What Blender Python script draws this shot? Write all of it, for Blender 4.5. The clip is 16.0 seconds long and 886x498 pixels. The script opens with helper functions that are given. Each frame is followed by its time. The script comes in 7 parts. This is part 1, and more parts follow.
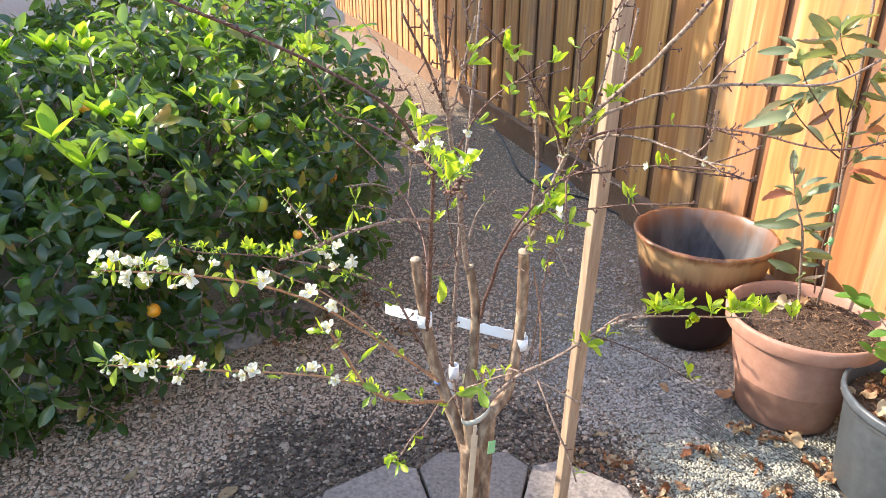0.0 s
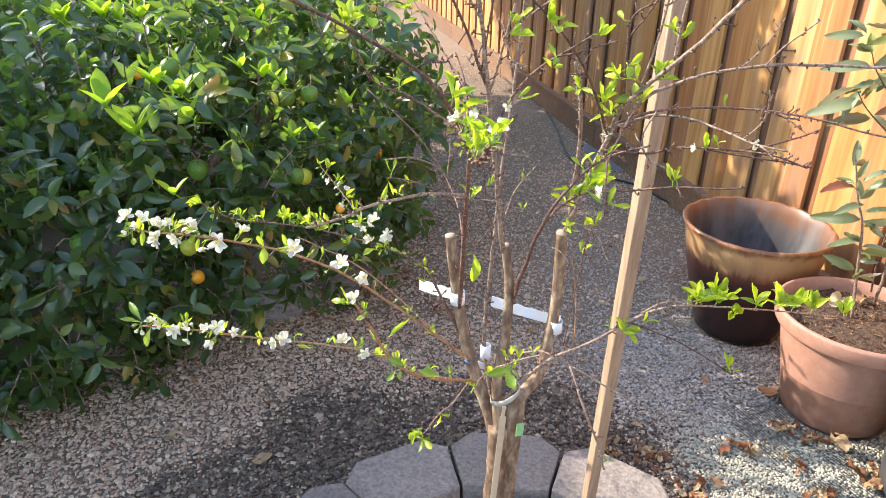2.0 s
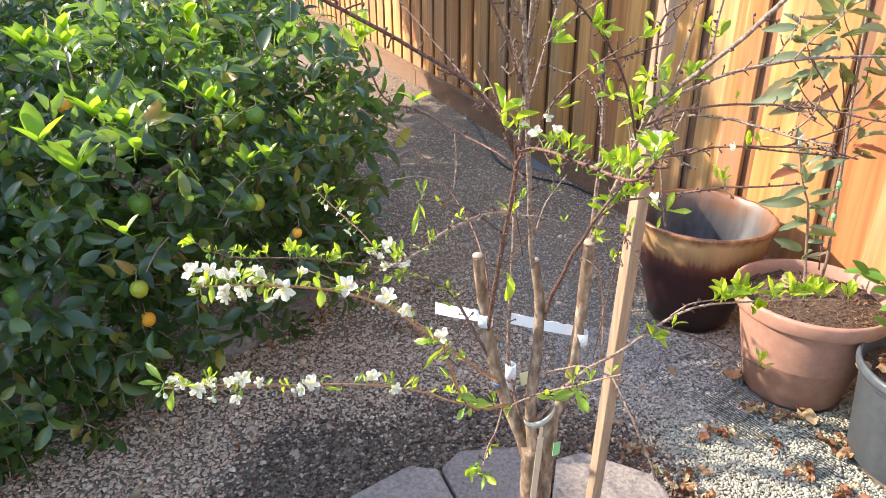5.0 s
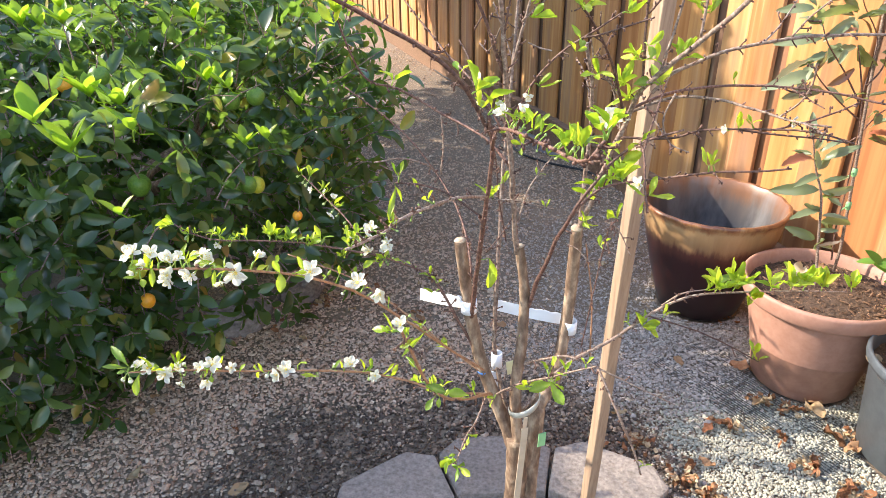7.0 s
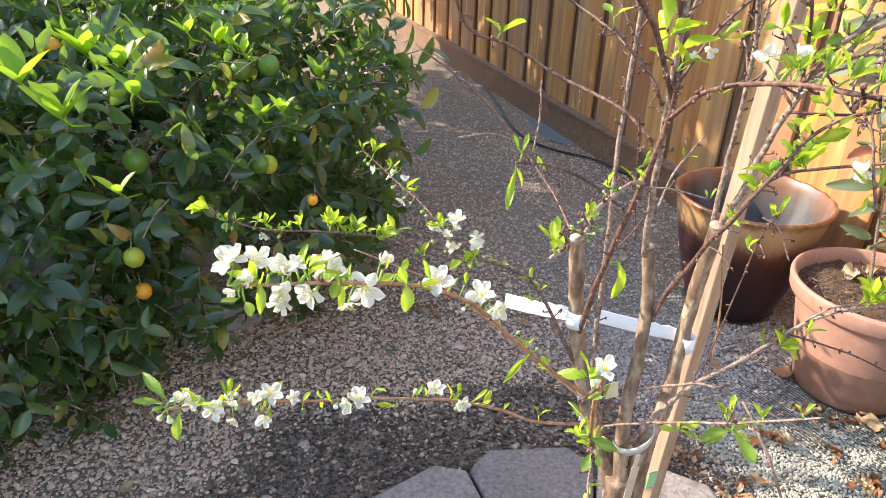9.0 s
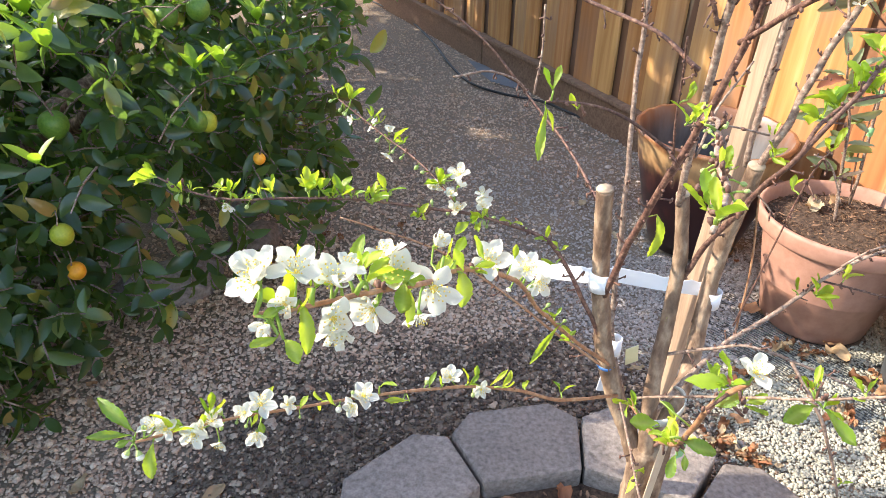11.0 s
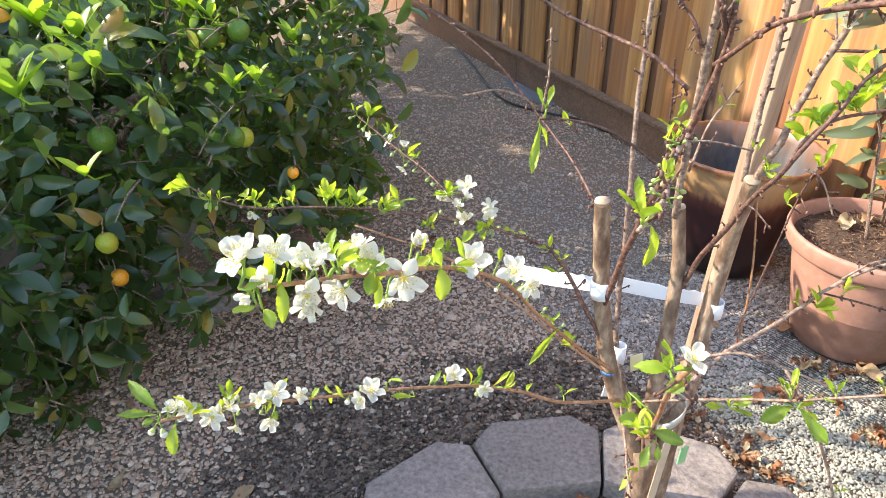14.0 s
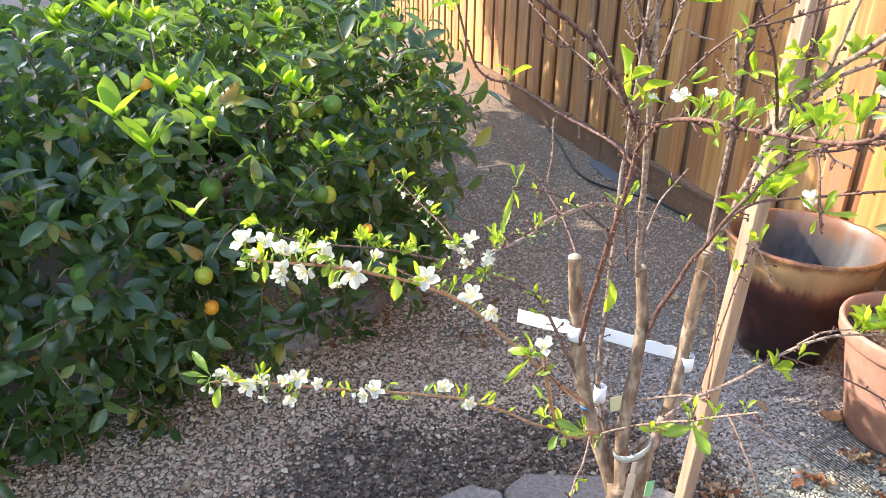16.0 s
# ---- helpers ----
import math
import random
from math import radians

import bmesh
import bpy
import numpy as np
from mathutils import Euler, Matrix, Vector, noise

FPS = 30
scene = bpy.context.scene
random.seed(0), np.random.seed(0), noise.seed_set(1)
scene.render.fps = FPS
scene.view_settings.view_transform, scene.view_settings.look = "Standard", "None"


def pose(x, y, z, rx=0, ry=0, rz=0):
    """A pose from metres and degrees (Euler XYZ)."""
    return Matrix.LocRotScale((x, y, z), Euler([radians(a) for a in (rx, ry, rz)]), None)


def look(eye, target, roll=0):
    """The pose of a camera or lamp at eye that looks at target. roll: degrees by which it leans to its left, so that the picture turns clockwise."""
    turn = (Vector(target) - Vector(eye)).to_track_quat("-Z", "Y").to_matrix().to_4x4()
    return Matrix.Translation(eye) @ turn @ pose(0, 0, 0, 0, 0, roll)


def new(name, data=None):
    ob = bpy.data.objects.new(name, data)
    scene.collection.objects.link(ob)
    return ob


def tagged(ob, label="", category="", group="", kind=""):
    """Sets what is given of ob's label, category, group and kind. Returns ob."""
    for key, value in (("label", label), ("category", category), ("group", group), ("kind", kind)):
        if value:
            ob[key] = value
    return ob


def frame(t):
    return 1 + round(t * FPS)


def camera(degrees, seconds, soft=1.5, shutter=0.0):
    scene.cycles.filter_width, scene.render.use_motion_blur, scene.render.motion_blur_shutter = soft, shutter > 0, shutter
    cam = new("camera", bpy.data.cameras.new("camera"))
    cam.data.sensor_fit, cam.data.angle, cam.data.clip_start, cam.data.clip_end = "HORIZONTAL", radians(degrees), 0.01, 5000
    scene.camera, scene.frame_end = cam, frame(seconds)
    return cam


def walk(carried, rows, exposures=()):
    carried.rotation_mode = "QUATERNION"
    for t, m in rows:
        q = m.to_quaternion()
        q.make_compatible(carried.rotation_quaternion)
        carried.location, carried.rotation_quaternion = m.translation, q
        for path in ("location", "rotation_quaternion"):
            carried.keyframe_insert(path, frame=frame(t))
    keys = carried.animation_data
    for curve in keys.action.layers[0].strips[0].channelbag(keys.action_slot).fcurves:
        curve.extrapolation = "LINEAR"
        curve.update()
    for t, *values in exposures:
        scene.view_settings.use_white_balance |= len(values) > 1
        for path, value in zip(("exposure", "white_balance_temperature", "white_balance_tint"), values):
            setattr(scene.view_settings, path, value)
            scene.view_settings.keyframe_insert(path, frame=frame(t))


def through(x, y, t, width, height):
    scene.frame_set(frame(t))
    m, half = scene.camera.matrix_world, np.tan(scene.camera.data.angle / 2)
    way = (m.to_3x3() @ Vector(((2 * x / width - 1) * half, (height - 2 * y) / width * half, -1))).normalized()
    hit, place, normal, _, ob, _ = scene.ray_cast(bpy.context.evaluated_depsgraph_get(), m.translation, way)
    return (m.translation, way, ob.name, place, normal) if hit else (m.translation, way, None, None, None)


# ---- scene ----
cam = camera(65.90, 16.0, soft=0.6)
ROWS = [  # seconds, x, y, z, yaw, pitch, roll
    (0.0, 0.0000, 0.0000, 1.5000, -0.00, -24.32, -0.39),
    (0.5, 0.0158, 0.0084, 1.5033, 0.92, -24.46, -0.40),
    (1.0, 0.0233, 0.0075, 1.4946, 2.49, -25.37, -1.29),
    (1.5, 0.0385, 0.0062, 1.4920, 3.66, -25.53, -1.20),
    (2.0, 0.0170, 0.0134, 1.4866, 4.56, -25.95, -1.03),
    (2.5, -0.0629, 0.0376, 1.4811, 0.03, -26.39, -0.18),
    (3.0, -0.1362, 0.0607, 1.4745, -3.85, -26.06, 0.88),
    (3.5, -0.1822, 0.0650, 1.4749, -5.25, -25.46, 0.13),
    (6.0, -0.1144, 0.0924, 1.4797, -2.80, -25.09, 0.07),
    (6.5, -0.0996, 0.1072, 1.4700, -2.38, -26.50, -0.26),
    (7.0, -0.0984, 0.0949, 1.4649, -2.46, -26.38, 0.44),
    (7.5, -0.1486, 0.0780, 1.4571, -1.79, -25.43, 0.83),
    (8.0, -0.2033, 0.0920, 1.4371, -2.33, -25.33, -0.77),
    (8.5, -0.2278, 0.1988, 1.4052, -2.49, -25.97, -0.88),
    (9.0, -0.2436, 0.2889, 1.3843, -3.58, -27.45, -1.59),
    (11.5, -0.3023, 0.4128, 1.3336, -10.06, -31.69, -0.90),
    (12.0, -0.2965, 0.4060, 1.3369, -9.60, -31.66, -0.77),
    (12.5, -0.2951, 0.3997, 1.3402, -9.08, -31.42, -0.68),
    (13.0, -0.2922, 0.3936, 1.3436, -8.69, -31.21, -0.36),
    (13.5, -0.2900, 0.3828, 1.3456, -7.87, -30.90, -0.50),
    (14.0, -0.2744, 0.3625, 1.3524, -6.56, -30.16, -0.10),
    (14.5, -0.2355, 0.3191, 1.3658, -4.00, -28.39, 0.45),
    (15.0, -0.2232, 0.2935, 1.3709, -1.39, -27.93, 0.12),
    (15.5, -0.2159, 0.2622, 1.3789, -0.63, -26.67, -0.52),
    (16.0, -0.1780, 0.1783, 1.4068, 2.40, -24.28, -0.71),
]
EXPOSURES = [(0.0, 2.41, 6950, 10), (14.5, 2.41, 6950, 10), (16.0, 2.57, 6850, 10)]  # seconds, stops, kelvin, tint
walk(cam, [(t, pose(x, y, z, 90 + pitch, roll, yaw)) for t, x, y, z, yaw, pitch, roll in ROWS], EXPOSURES)
scene.render.film_transparent = False

# ---- light: low sun from ahead on the far side of the citrus tree, clear sky ----
SUN_EL, SUN_AZ = 30.5, -75.0  # degrees; the azimuth is that of the sun, from +y towards +x
world = bpy.data.worlds.new("sky")
scene.world = world
world.use_nodes = True
sky = world.node_tree.nodes.new("ShaderNodeTexSky")
sky.sky_type, sky.sun_disc = "NISHITA", False
sky.sun_elevation, sky.sun_rotation = radians(SUN_EL), radians(SUN_AZ)
world.node_tree.links.new(sky.outputs[0], world.node_tree.nodes["Background"].inputs[0])
world.node_tree.nodes["Background"].inputs[1].default_value = 0.142
sun = new("sun", bpy.data.lights.new("sun", "SUN"))
sun.data.energy, sun.data.angle, sun.data.color = 2.1, radians(0.5), (1.0, 0.93, 0.82)
_a, _e = radians(SUN_AZ), radians(SUN_EL)
TO_SUN = Vector((math.sin(_a) * math.cos(_e), math.cos(_a) * math.cos(_e), math.sin(_e)))
sun.matrix_world = look(TO_SUN * 30, (0, 0, 0))


# ---- materials ----
def nodes_of(name):
    m = bpy.data.materials.new(name)
    m.use_nodes = True
    nt = m.node_tree
    return m, nt, nt.nodes["Principled BSDF"]


def link(nt, a, b):
    nt.links.new(a, b)


def ramp(nt, fac, stops):
    r = nt.nodes.new("ShaderNodeValToRGB")
    el = r.color_ramp.elements
    while len(el) < len(stops):
        el.new(0.5)
    for e, (p, c) in zip(el, stops):
        e.position, e.color = p, (*c, 1)
    link(nt, fac, r.inputs[0])
    return r.outputs[0]


def noise_tex(nt, vec, scale, detail=5.0, rough=0.6):
    n = nt.nodes.new("ShaderNodeTexNoise")
    n.inputs["Scale"].default_value, n.inputs["Detail"].default_value, n.inputs["Roughness"].default_value = scale, detail, rough
    link(nt, vec, n.inputs["Vector"])
    return n.outputs["Fac"]


def math_node(nt, op, a, b):
    n = nt.nodes.new("ShaderNodeMath")
    n.operation = op
    for i, v in enumerate((a, b)):
        if isinstance(v, (int, float)):
            n.inputs[i].default_value = v
        else:
            link(nt, v, n.inputs[i])
    return n.outputs[0]


def pick(nt):
    """A random value for each piece: a joined island or an object of its own."""
    g, o = nt.nodes.new("ShaderNodeNewGeometry"), nt.nodes.new("ShaderNodeObjectInfo")
    return math_node(nt, "FRACT", math_node(nt, "ADD", g.outputs["Random Per Island"], o.outputs["Random"]), 0)


def coords(nt, stretch=(1, 1, 1), shuffle=True):
    tc, mp = nt.nodes.new("ShaderNodeTexCoord"), nt.nodes.new("ShaderNodeMapping")
    link(nt, tc.outputs["Object"], mp.inputs["Vector"])
    mp.inputs["Scale"].default_value = stretch
    if shuffle:
        o, c = nt.nodes.new("ShaderNodeObjectInfo"), nt.nodes.new("ShaderNodeCombineXYZ")
        k = math_node(nt, "MULTIPLY", o.outputs["Random"], 37.0)
        for i in range(3):
            link(nt, k, c.inputs[i])
        link(nt, c.outputs[0], mp.inputs["Location"])
    return mp.outputs[0]


def mix(nt, fac, a, b, kind="MIX"):
    n = nt.nodes.new("ShaderNodeMix")
    n.data_type, n.blend_type = "RGBA", kind
    for sock, v in ((n.inputs[0], fac), (n.inputs[6], a), (n.inputs[7], b)):
        if isinstance(v, (int, float)):
            sock.default_value = v
        elif isinstance(v, tuple):
            sock.default_value = (*v, 1)
        else:
            link(nt, v, sock)
    return n.outputs[2]


def bump(nt, bsdf, height, strength, dist=0.002):
    b = nt.nodes.new("ShaderNodeBump")
    b.inputs["Strength"].default_value, b.inputs["Distance"].default_value = strength, dist
    link(nt, height, b.inputs["Height"])
    link(nt, b.outputs[0], bsdf.inputs["Normal"])


def surface(name, stops, scale, rough=0.8, stretch=(1, 1, 1), bumps=0.4, dist=0.002, vary=0.25, broad=0.12, spec=0.4, sheen=0.0):
    """Grain from a fine noise, stains from a broad one, and a shade of its own for each piece."""
    m, nt, bsdf = nodes_of(name)
    v = coords(nt, stretch)
    fine = noise_tex(nt, v, scale)
    col = ramp(nt, fine, stops)
    wide = noise_tex(nt, v, scale * broad, 3.0)
    tone = math_node(nt, "ADD", math_node(nt, "MULTIPLY", wide, vary * 2), 1 - vary)
    tone = math_node(nt, "MULTIPLY", tone, math_node(nt, "ADD", math_node(nt, "MULTIPLY", pick(nt), vary * 1.4), 1 - vary * 0.7))
    cmb = nt.nodes.new("ShaderNodeCombineXYZ")
    for i in range(3):
        link(nt, tone, cmb.inputs[i])
    link(nt, mix(nt, 1.0, col, cmb.outputs[0], "MULTIPLY"), bsdf.inputs["Base Color"])
    bsdf.inputs["Roughness"].default_value = rough
    bsdf.inputs["Specular IOR Level"].default_value = spec
    if bumps:
        bump(nt, bsdf, fine, bumps, dist)
    return m


def leafy(name, stops, rough=0.38, through=0.35, glow=(0.35, 0.55, 0.05), spec=0.5):
    """Leaf blades: a waxy face over a layer that lets light through."""
    m, nt, bsdf = nodes_of(name)
    r = pick(nt)
    col = ramp(nt, r, stops)
    v = coords(nt, shuffle=False)
    vein = noise_tex(nt, v, 180.0, 3.0)
    col = mix(nt, math_node(nt, "MULTIPLY", vein, 0.35), col, (0.02, 0.04, 0.005))
    rib = nt.nodes.new("ShaderNodeAttribute")
    rib.attribute_name = "rib"
    col = mix(nt, math_node(nt, "MULTIPLY", rib.outputs["Fac"], 0.45), col, (0.55, 0.62, 0.16))
    link(nt, col, bsdf.inputs["Base Color"])
    bsdf.inputs["Roughness"].default_value = rough
    bsdf.inputs["Specular IOR Level"].default_value = spec
    bump(nt, bsdf, vein, 0.25, 0.001)
    tr, ms = nt.nodes.new("ShaderNodeBsdfTranslucent"), nt.nodes.new("ShaderNodeMixShader")
    link(nt, mix(nt, 0.75, col, glow), tr.inputs["Color"])
    ms.inputs[0].default_value = through
    link(nt, bsdf.outputs[0], ms.inputs[1])
    link(nt, tr.outputs[0], ms.inputs[2])
    link(nt, ms.outputs[0], nt.nodes["Material Output"].inputs["Surface"])
    return m


M_GROUND = surface("gravel_bed", [(0.3, (0.178, 0.128, 0.0917)), (0.7, (0.339, 0.256, 0.187))], 120.0, 0.95, bumps=0.8, dist=0.006, broad=0.01)
def stones(name, hues, rough):
    """Crushed stone: a colour of its own for each chip, with fine mottling."""
    m, nt, bsdf = nodes_of(name)
    fine = noise_tex(nt, coords(nt), 160.0, 4.0)
    col = ramp(nt, pick(nt), hues)
    col = mix(nt, ramp(nt, fine, [(0.4, (0, 0, 0)), (0.7, (0.55, 0.55, 0.55))]), col, mix(nt, 1.0, col, (0.5, 0.48, 0.46), "MULTIPLY"))
    link(nt, col, bsdf.inputs["Base Color"])
    bsdf.inputs["Roughness"].default_value = rough
    bump(nt, bsdf, fine, 0.5, 0.002)
    return m


M_PEBBLE = stones("pebbles", [(0.0, (0.307, 0.195, 0.134)), (0.2, (0.445, 0.3, 0.209)), (0.45, (0.583, 0.405, 0.289)), (0.65, (0.541, 0.4, 0.298)), (0.88, (0.615, 0.455, 0.329)), (1.0, (0.7, 0.55, 0.418))], 0.85)
# cooler, darker copy of the pebbles: bluish shade put into the colour
M_PEBBLE_SHADE = stones("shaded_pebbles", [(0.0, (0.225, 0.18, 0.15)), (0.25, (0.33, 0.275, 0.237)), (0.55, (0.42, 0.36, 0.316)), (0.85, (0.44, 0.375, 0.33)), (1.0, (0.515, 0.445, 0.39))], 0.85)
# grey-green pea gravel, raised in colour for the sunlight on it
M_PEA = stones("pea_gravel", [(0.0, (0.30, 0.28, 0.22)), (0.25, (0.36, 0.345, 0.275)), (0.6, (0.42, 0.40, 0.32)), (0.88, (0.45, 0.43, 0.345)), (1.0, (0.52, 0.48, 0.39))], 0.85)
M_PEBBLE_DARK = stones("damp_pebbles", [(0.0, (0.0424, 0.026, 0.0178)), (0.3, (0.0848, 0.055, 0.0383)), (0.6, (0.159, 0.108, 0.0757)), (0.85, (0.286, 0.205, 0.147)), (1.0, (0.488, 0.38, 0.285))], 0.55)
def cedar(name, hues, dark):
    """Boards with broad flowing grain, each of its own tone."""
    m, nt, bsdf = nodes_of(name)
    v = coords(nt, (1, 1, 0.07))
    warp = noise_tex(nt, v, 9.0, 2.0)
    cv = nt.nodes.new("ShaderNodeVectorMath")
    cv.operation = "MULTIPLY_ADD"
    link(nt, v, cv.inputs[0])
    cv.inputs[1].default_value = (1, 1, 1)
    link(nt, math_node(nt, "MULTIPLY", warp, 0.05), cv.inputs[2])
    broad = noise_tex(nt, cv.outputs[0], 22.0, 2.0, 0.5)
    fine = noise_tex(nt, v, 170.0, 3.0)
    base = ramp(nt, pick(nt), hues)
    col = mix(nt, ramp(nt, broad, [(0.42, (0, 0, 0)), (0.66, (1, 1, 1))]), base, mix(nt, 1.0, base, (0.74, 0.64, 0.54), "MULTIPLY"))
    col = mix(nt, ramp(nt, broad, [(0.26, (0.7, 0.7, 0.7)), (0.40, (0, 0, 0))]), col, mix(nt, 0.5, base, (0.80, 0.60, 0.34)))
    col = mix(nt, math_node(nt, "MULTIPLY", fine, 0.28), col, mix(nt, 1.0, col, dark, "MULTIPLY"))
    stain = noise_tex(nt, coords(nt, (1, 1, 0.4)), 2.6, 4.0)
    col = mix(nt, ramp(nt, stain, [(0.48, (0, 0, 0)), (0.70, (0.7, 0.7, 0.7))]), col, (0.20, 0.13, 0.095))
    link(nt, col, bsdf.inputs["Base Color"])
    bsdf.inputs["Roughness"].default_value = 0.78
    bump(nt, bsdf, fine, 0.3, 0.0015)
    return m


M_FENCE = cedar("cedar_boards", [(0.0, (0.45, 0.22, 0.07)), (0.3, (0.58, 0.32, 0.11)), (0.6, (0.48, 0.232, 0.072)), (0.8, (0.38, 0.15, 0.052)), (1.0, (0.55, 0.30, 0.105))], (0.55, 0.45, 0.38))
# darker recessed boards; the shade of the gaps is partly in this colour
M_RECESS = cedar("shaded_recess_cedar", [(0.0, (0.15, 0.075, 0.04)), (0.6, (0.23, 0.105, 0.05)), (1.0, (0.30, 0.125, 0.05))], (0.5, 0.45, 0.4))
M_KICK = surface("kickboard_wood", [(0.3, (0.12, 0.066, 0.04)), (0.7, (0.25, 0.145, 0.09))], 14.0, 0.85, (6, 0.5, 6), 0.4, 0.003, 0.2, 0.2)
M_BARK = surface("plum_bark", [(0.32, (0.075, 0.042, 0.026)), (0.5, (0.185, 0.118, 0.077)), (0.68, (0.37, 0.268, 0.182))], 60.0, 0.80, (1, 1, 0.45), 1.0, 0.004, 0.22)
M_TWIG = surface("twig_bark", [(0.3, (0.045, 0.020, 0.017)), (0.52, (0.125, 0.060, 0.043)), (0.75, (0.27, 0.165, 0.115))], 220.0, 0.62, (1, 1, 1), 0.8, 0.0015, 0.3)
M_TWIG_GREY = surface("grey_twig_bark", [(0.30, (0.09, 0.056, 0.044)), (0.50, (0.215, 0.143, 0.108)), (0.70, (0.40, 0.315, 0.25))], 200.0, 0.7, (1, 1, 1), 0.6, 0.0012, 0.2)
M_TWIG_TAN = surface("young_twig_bark", [(0.3, (0.19, 0.085, 0.045)), (0.52, (0.33, 0.165, 0.085)), (0.75, (0.42, 0.27, 0.16))], 160.0, 0.5, (1, 1, 1), 0.35, 0.0008, 0.2)
M_STAKE = surface("stake_wood", [(0.3, (0.25, 0.165, 0.11)), (0.7, (0.42, 0.295, 0.20))], 40.0, 0.8, (3, 3, 0.15), 0.3, 0.001, 0.12)
M_STONE = surface("concrete_paver", [(0.3, (0.130, 0.108, 0.095)), (0.5, (0.205, 0.172, 0.152)), (0.75, (0.29, 0.248, 0.218))], 90.0, 0.95, (1, 1, 1), 1.0, 0.004, 0.25, 0.10)
M_SOIL = surface("potting_soil", [(0.3, (0.030, 0.018, 0.012)), (0.7, (0.14, 0.085, 0.056))], 110.0, 0.95, bumps=1.0, dist=0.006, vary=0.2)
M_CRUMB = surface("soil_crumbs", [(0.3, (0.06, 0.032, 0.02)), (0.7, (0.24, 0.14, 0.085))], 90.0, 0.95, vary=0.65)
M_TERRA = surface("terracotta_plastic", [(0.3, (0.30, 0.150, 0.106)), (0.7, (0.385, 0.208, 0.153))], 30.0, 0.6, bumps=0.08, vary=0.08)
M_GREYPOT = surface("grey_plastic", [(0.3, (0.050, 0.058, 0.068)), (0.7, (0.080, 0.090, 0.102))], 40.0, 0.38, bumps=0.1, vary=0.1)
M_CITRUS = leafy("citrus_leaf", [(0.0, (0.018, 0.038, 0.024)), (0.5, (0.044, 0.082, 0.040)), (0.80, (0.068, 0.118, 0.046)), (0.93, (0.12, 0.17, 0.046)), (0.972, (0.36, 0.30, 0.06)), (1.0, (0.36, 0.17, 0.07))], 0.27, 0.34, (0.36, 0.62, 0.07), 0.65)
M_SHOOT = leafy("citrus_new_leaf", [(0.0, (0.13, 0.27, 0.02)), (1.0, (0.25, 0.40, 0.03))], 0.33, 0.5, (0.52, 0.76, 0.05))
M_HOUSE = surface("lap_siding_paint", [(0.3, (0.45, 0.39, 0.37)), (0.7, (0.52, 0.455, 0.43))], 20.0, 0.7, bumps=0.1, vary=0.05)
M_RUBBER = surface("black_tubing", [(0.3, (0.012, 0.012, 0.013)), (0.7, (0.03, 0.03, 0.032))], 40.0, 0.5, bumps=0.1, vary=0.2)


# ---- mesh helpers ----
class Build:
    """Collects corners and faces for one mesh."""

    def __init__(self):
        self.v, self.f, self.n = [], [], 0

    def add(self, verts, faces):
        self.v.append(np.asarray(verts, dtype=float).reshape(-1, 3))
        n = self.n
        self.f.extend([tuple(i + n for i in face) for face in faces])
        self.n += len(self.v[-1])

    def mesh(self, name, mat, smooth=True):
        me = bpy.data.meshes.new(name)
        me.from_pydata(np.concatenate(self.v).tolist(), [], self.f)
        me.materials.append(mat)
        me.polygons.foreach_set("use_smooth", [smooth] * len(me.polygons))
        me.update()
        return me

    def tube(self, pts, radii, sides=8, cap=True):
        pts = [Vector(p) for p in pts]
        side = None
        base, faces, verts = 0, [], []
        for i, p in enumerate(pts):
            d = (pts[min(i + 1, len(pts) - 1)] - pts[max(i - 1, 0)]).normalized()
            if side is None:
                side = d.orthogonal().normalized()
            side = (side - d * side.dot(d)).normalized()
            up = d.cross(side)
            for k in range(sides):
                a = 2 * math.pi * k / sides
                verts.append(p + (side * math.cos(a) + up * math.sin(a)) * radii[i])
        for i in range(len(pts) - 1):
            for k in range(sides):
                a, b = i * sides + k, i * sides + (k + 1) % sides
                faces.append((a, b, b + sides, a + sides))
        if cap:
            faces.append(tuple(range(sides))[::-1])
            faces.append(tuple(range((len(pts) - 1) * sides, len(pts) * sides)))
        self.add([tuple(v) for v in verts], faces)

    def box(self, c, size, m=None):
        x, y, z = (s / 2 for s in size)
        v = [Vector((sx * x, sy * y, sz * z)) + Vector(c) for sx in (-1, 1) for sy in (-1, 1) for sz in (-1, 1)]
        if m is not None:
            v = [m @ p for p in v]
        self.add([tuple(p) for p in v], [(0, 1, 3, 2), (4, 6, 7, 5), (0, 4, 5, 1), (2, 3, 7, 6), (0, 2, 6, 4), (1, 5, 7, 3)])

    def lathe(self, profile, sides=64, wobble=None):
        """profile: (radius, height) pairs from the inside out; closed at neither end."""
        verts, faces = [], []
        for i, (r, z) in enumerate(profile):
            for k in range(sides):
                a = 2 * math.pi * k / sides
                rr, zz = wobble(r, z, a, i) if wobble else (r, z)
                verts.append((rr * math.cos(a), rr * math.sin(a), zz))
        for i in range(len(profile) - 1):
            for k in range(sides):
                a, b = i * sides + k, i * sides + (k + 1) % sides
                faces.append((a, b, b + sides, a + sides))
        self.add(verts, faces)


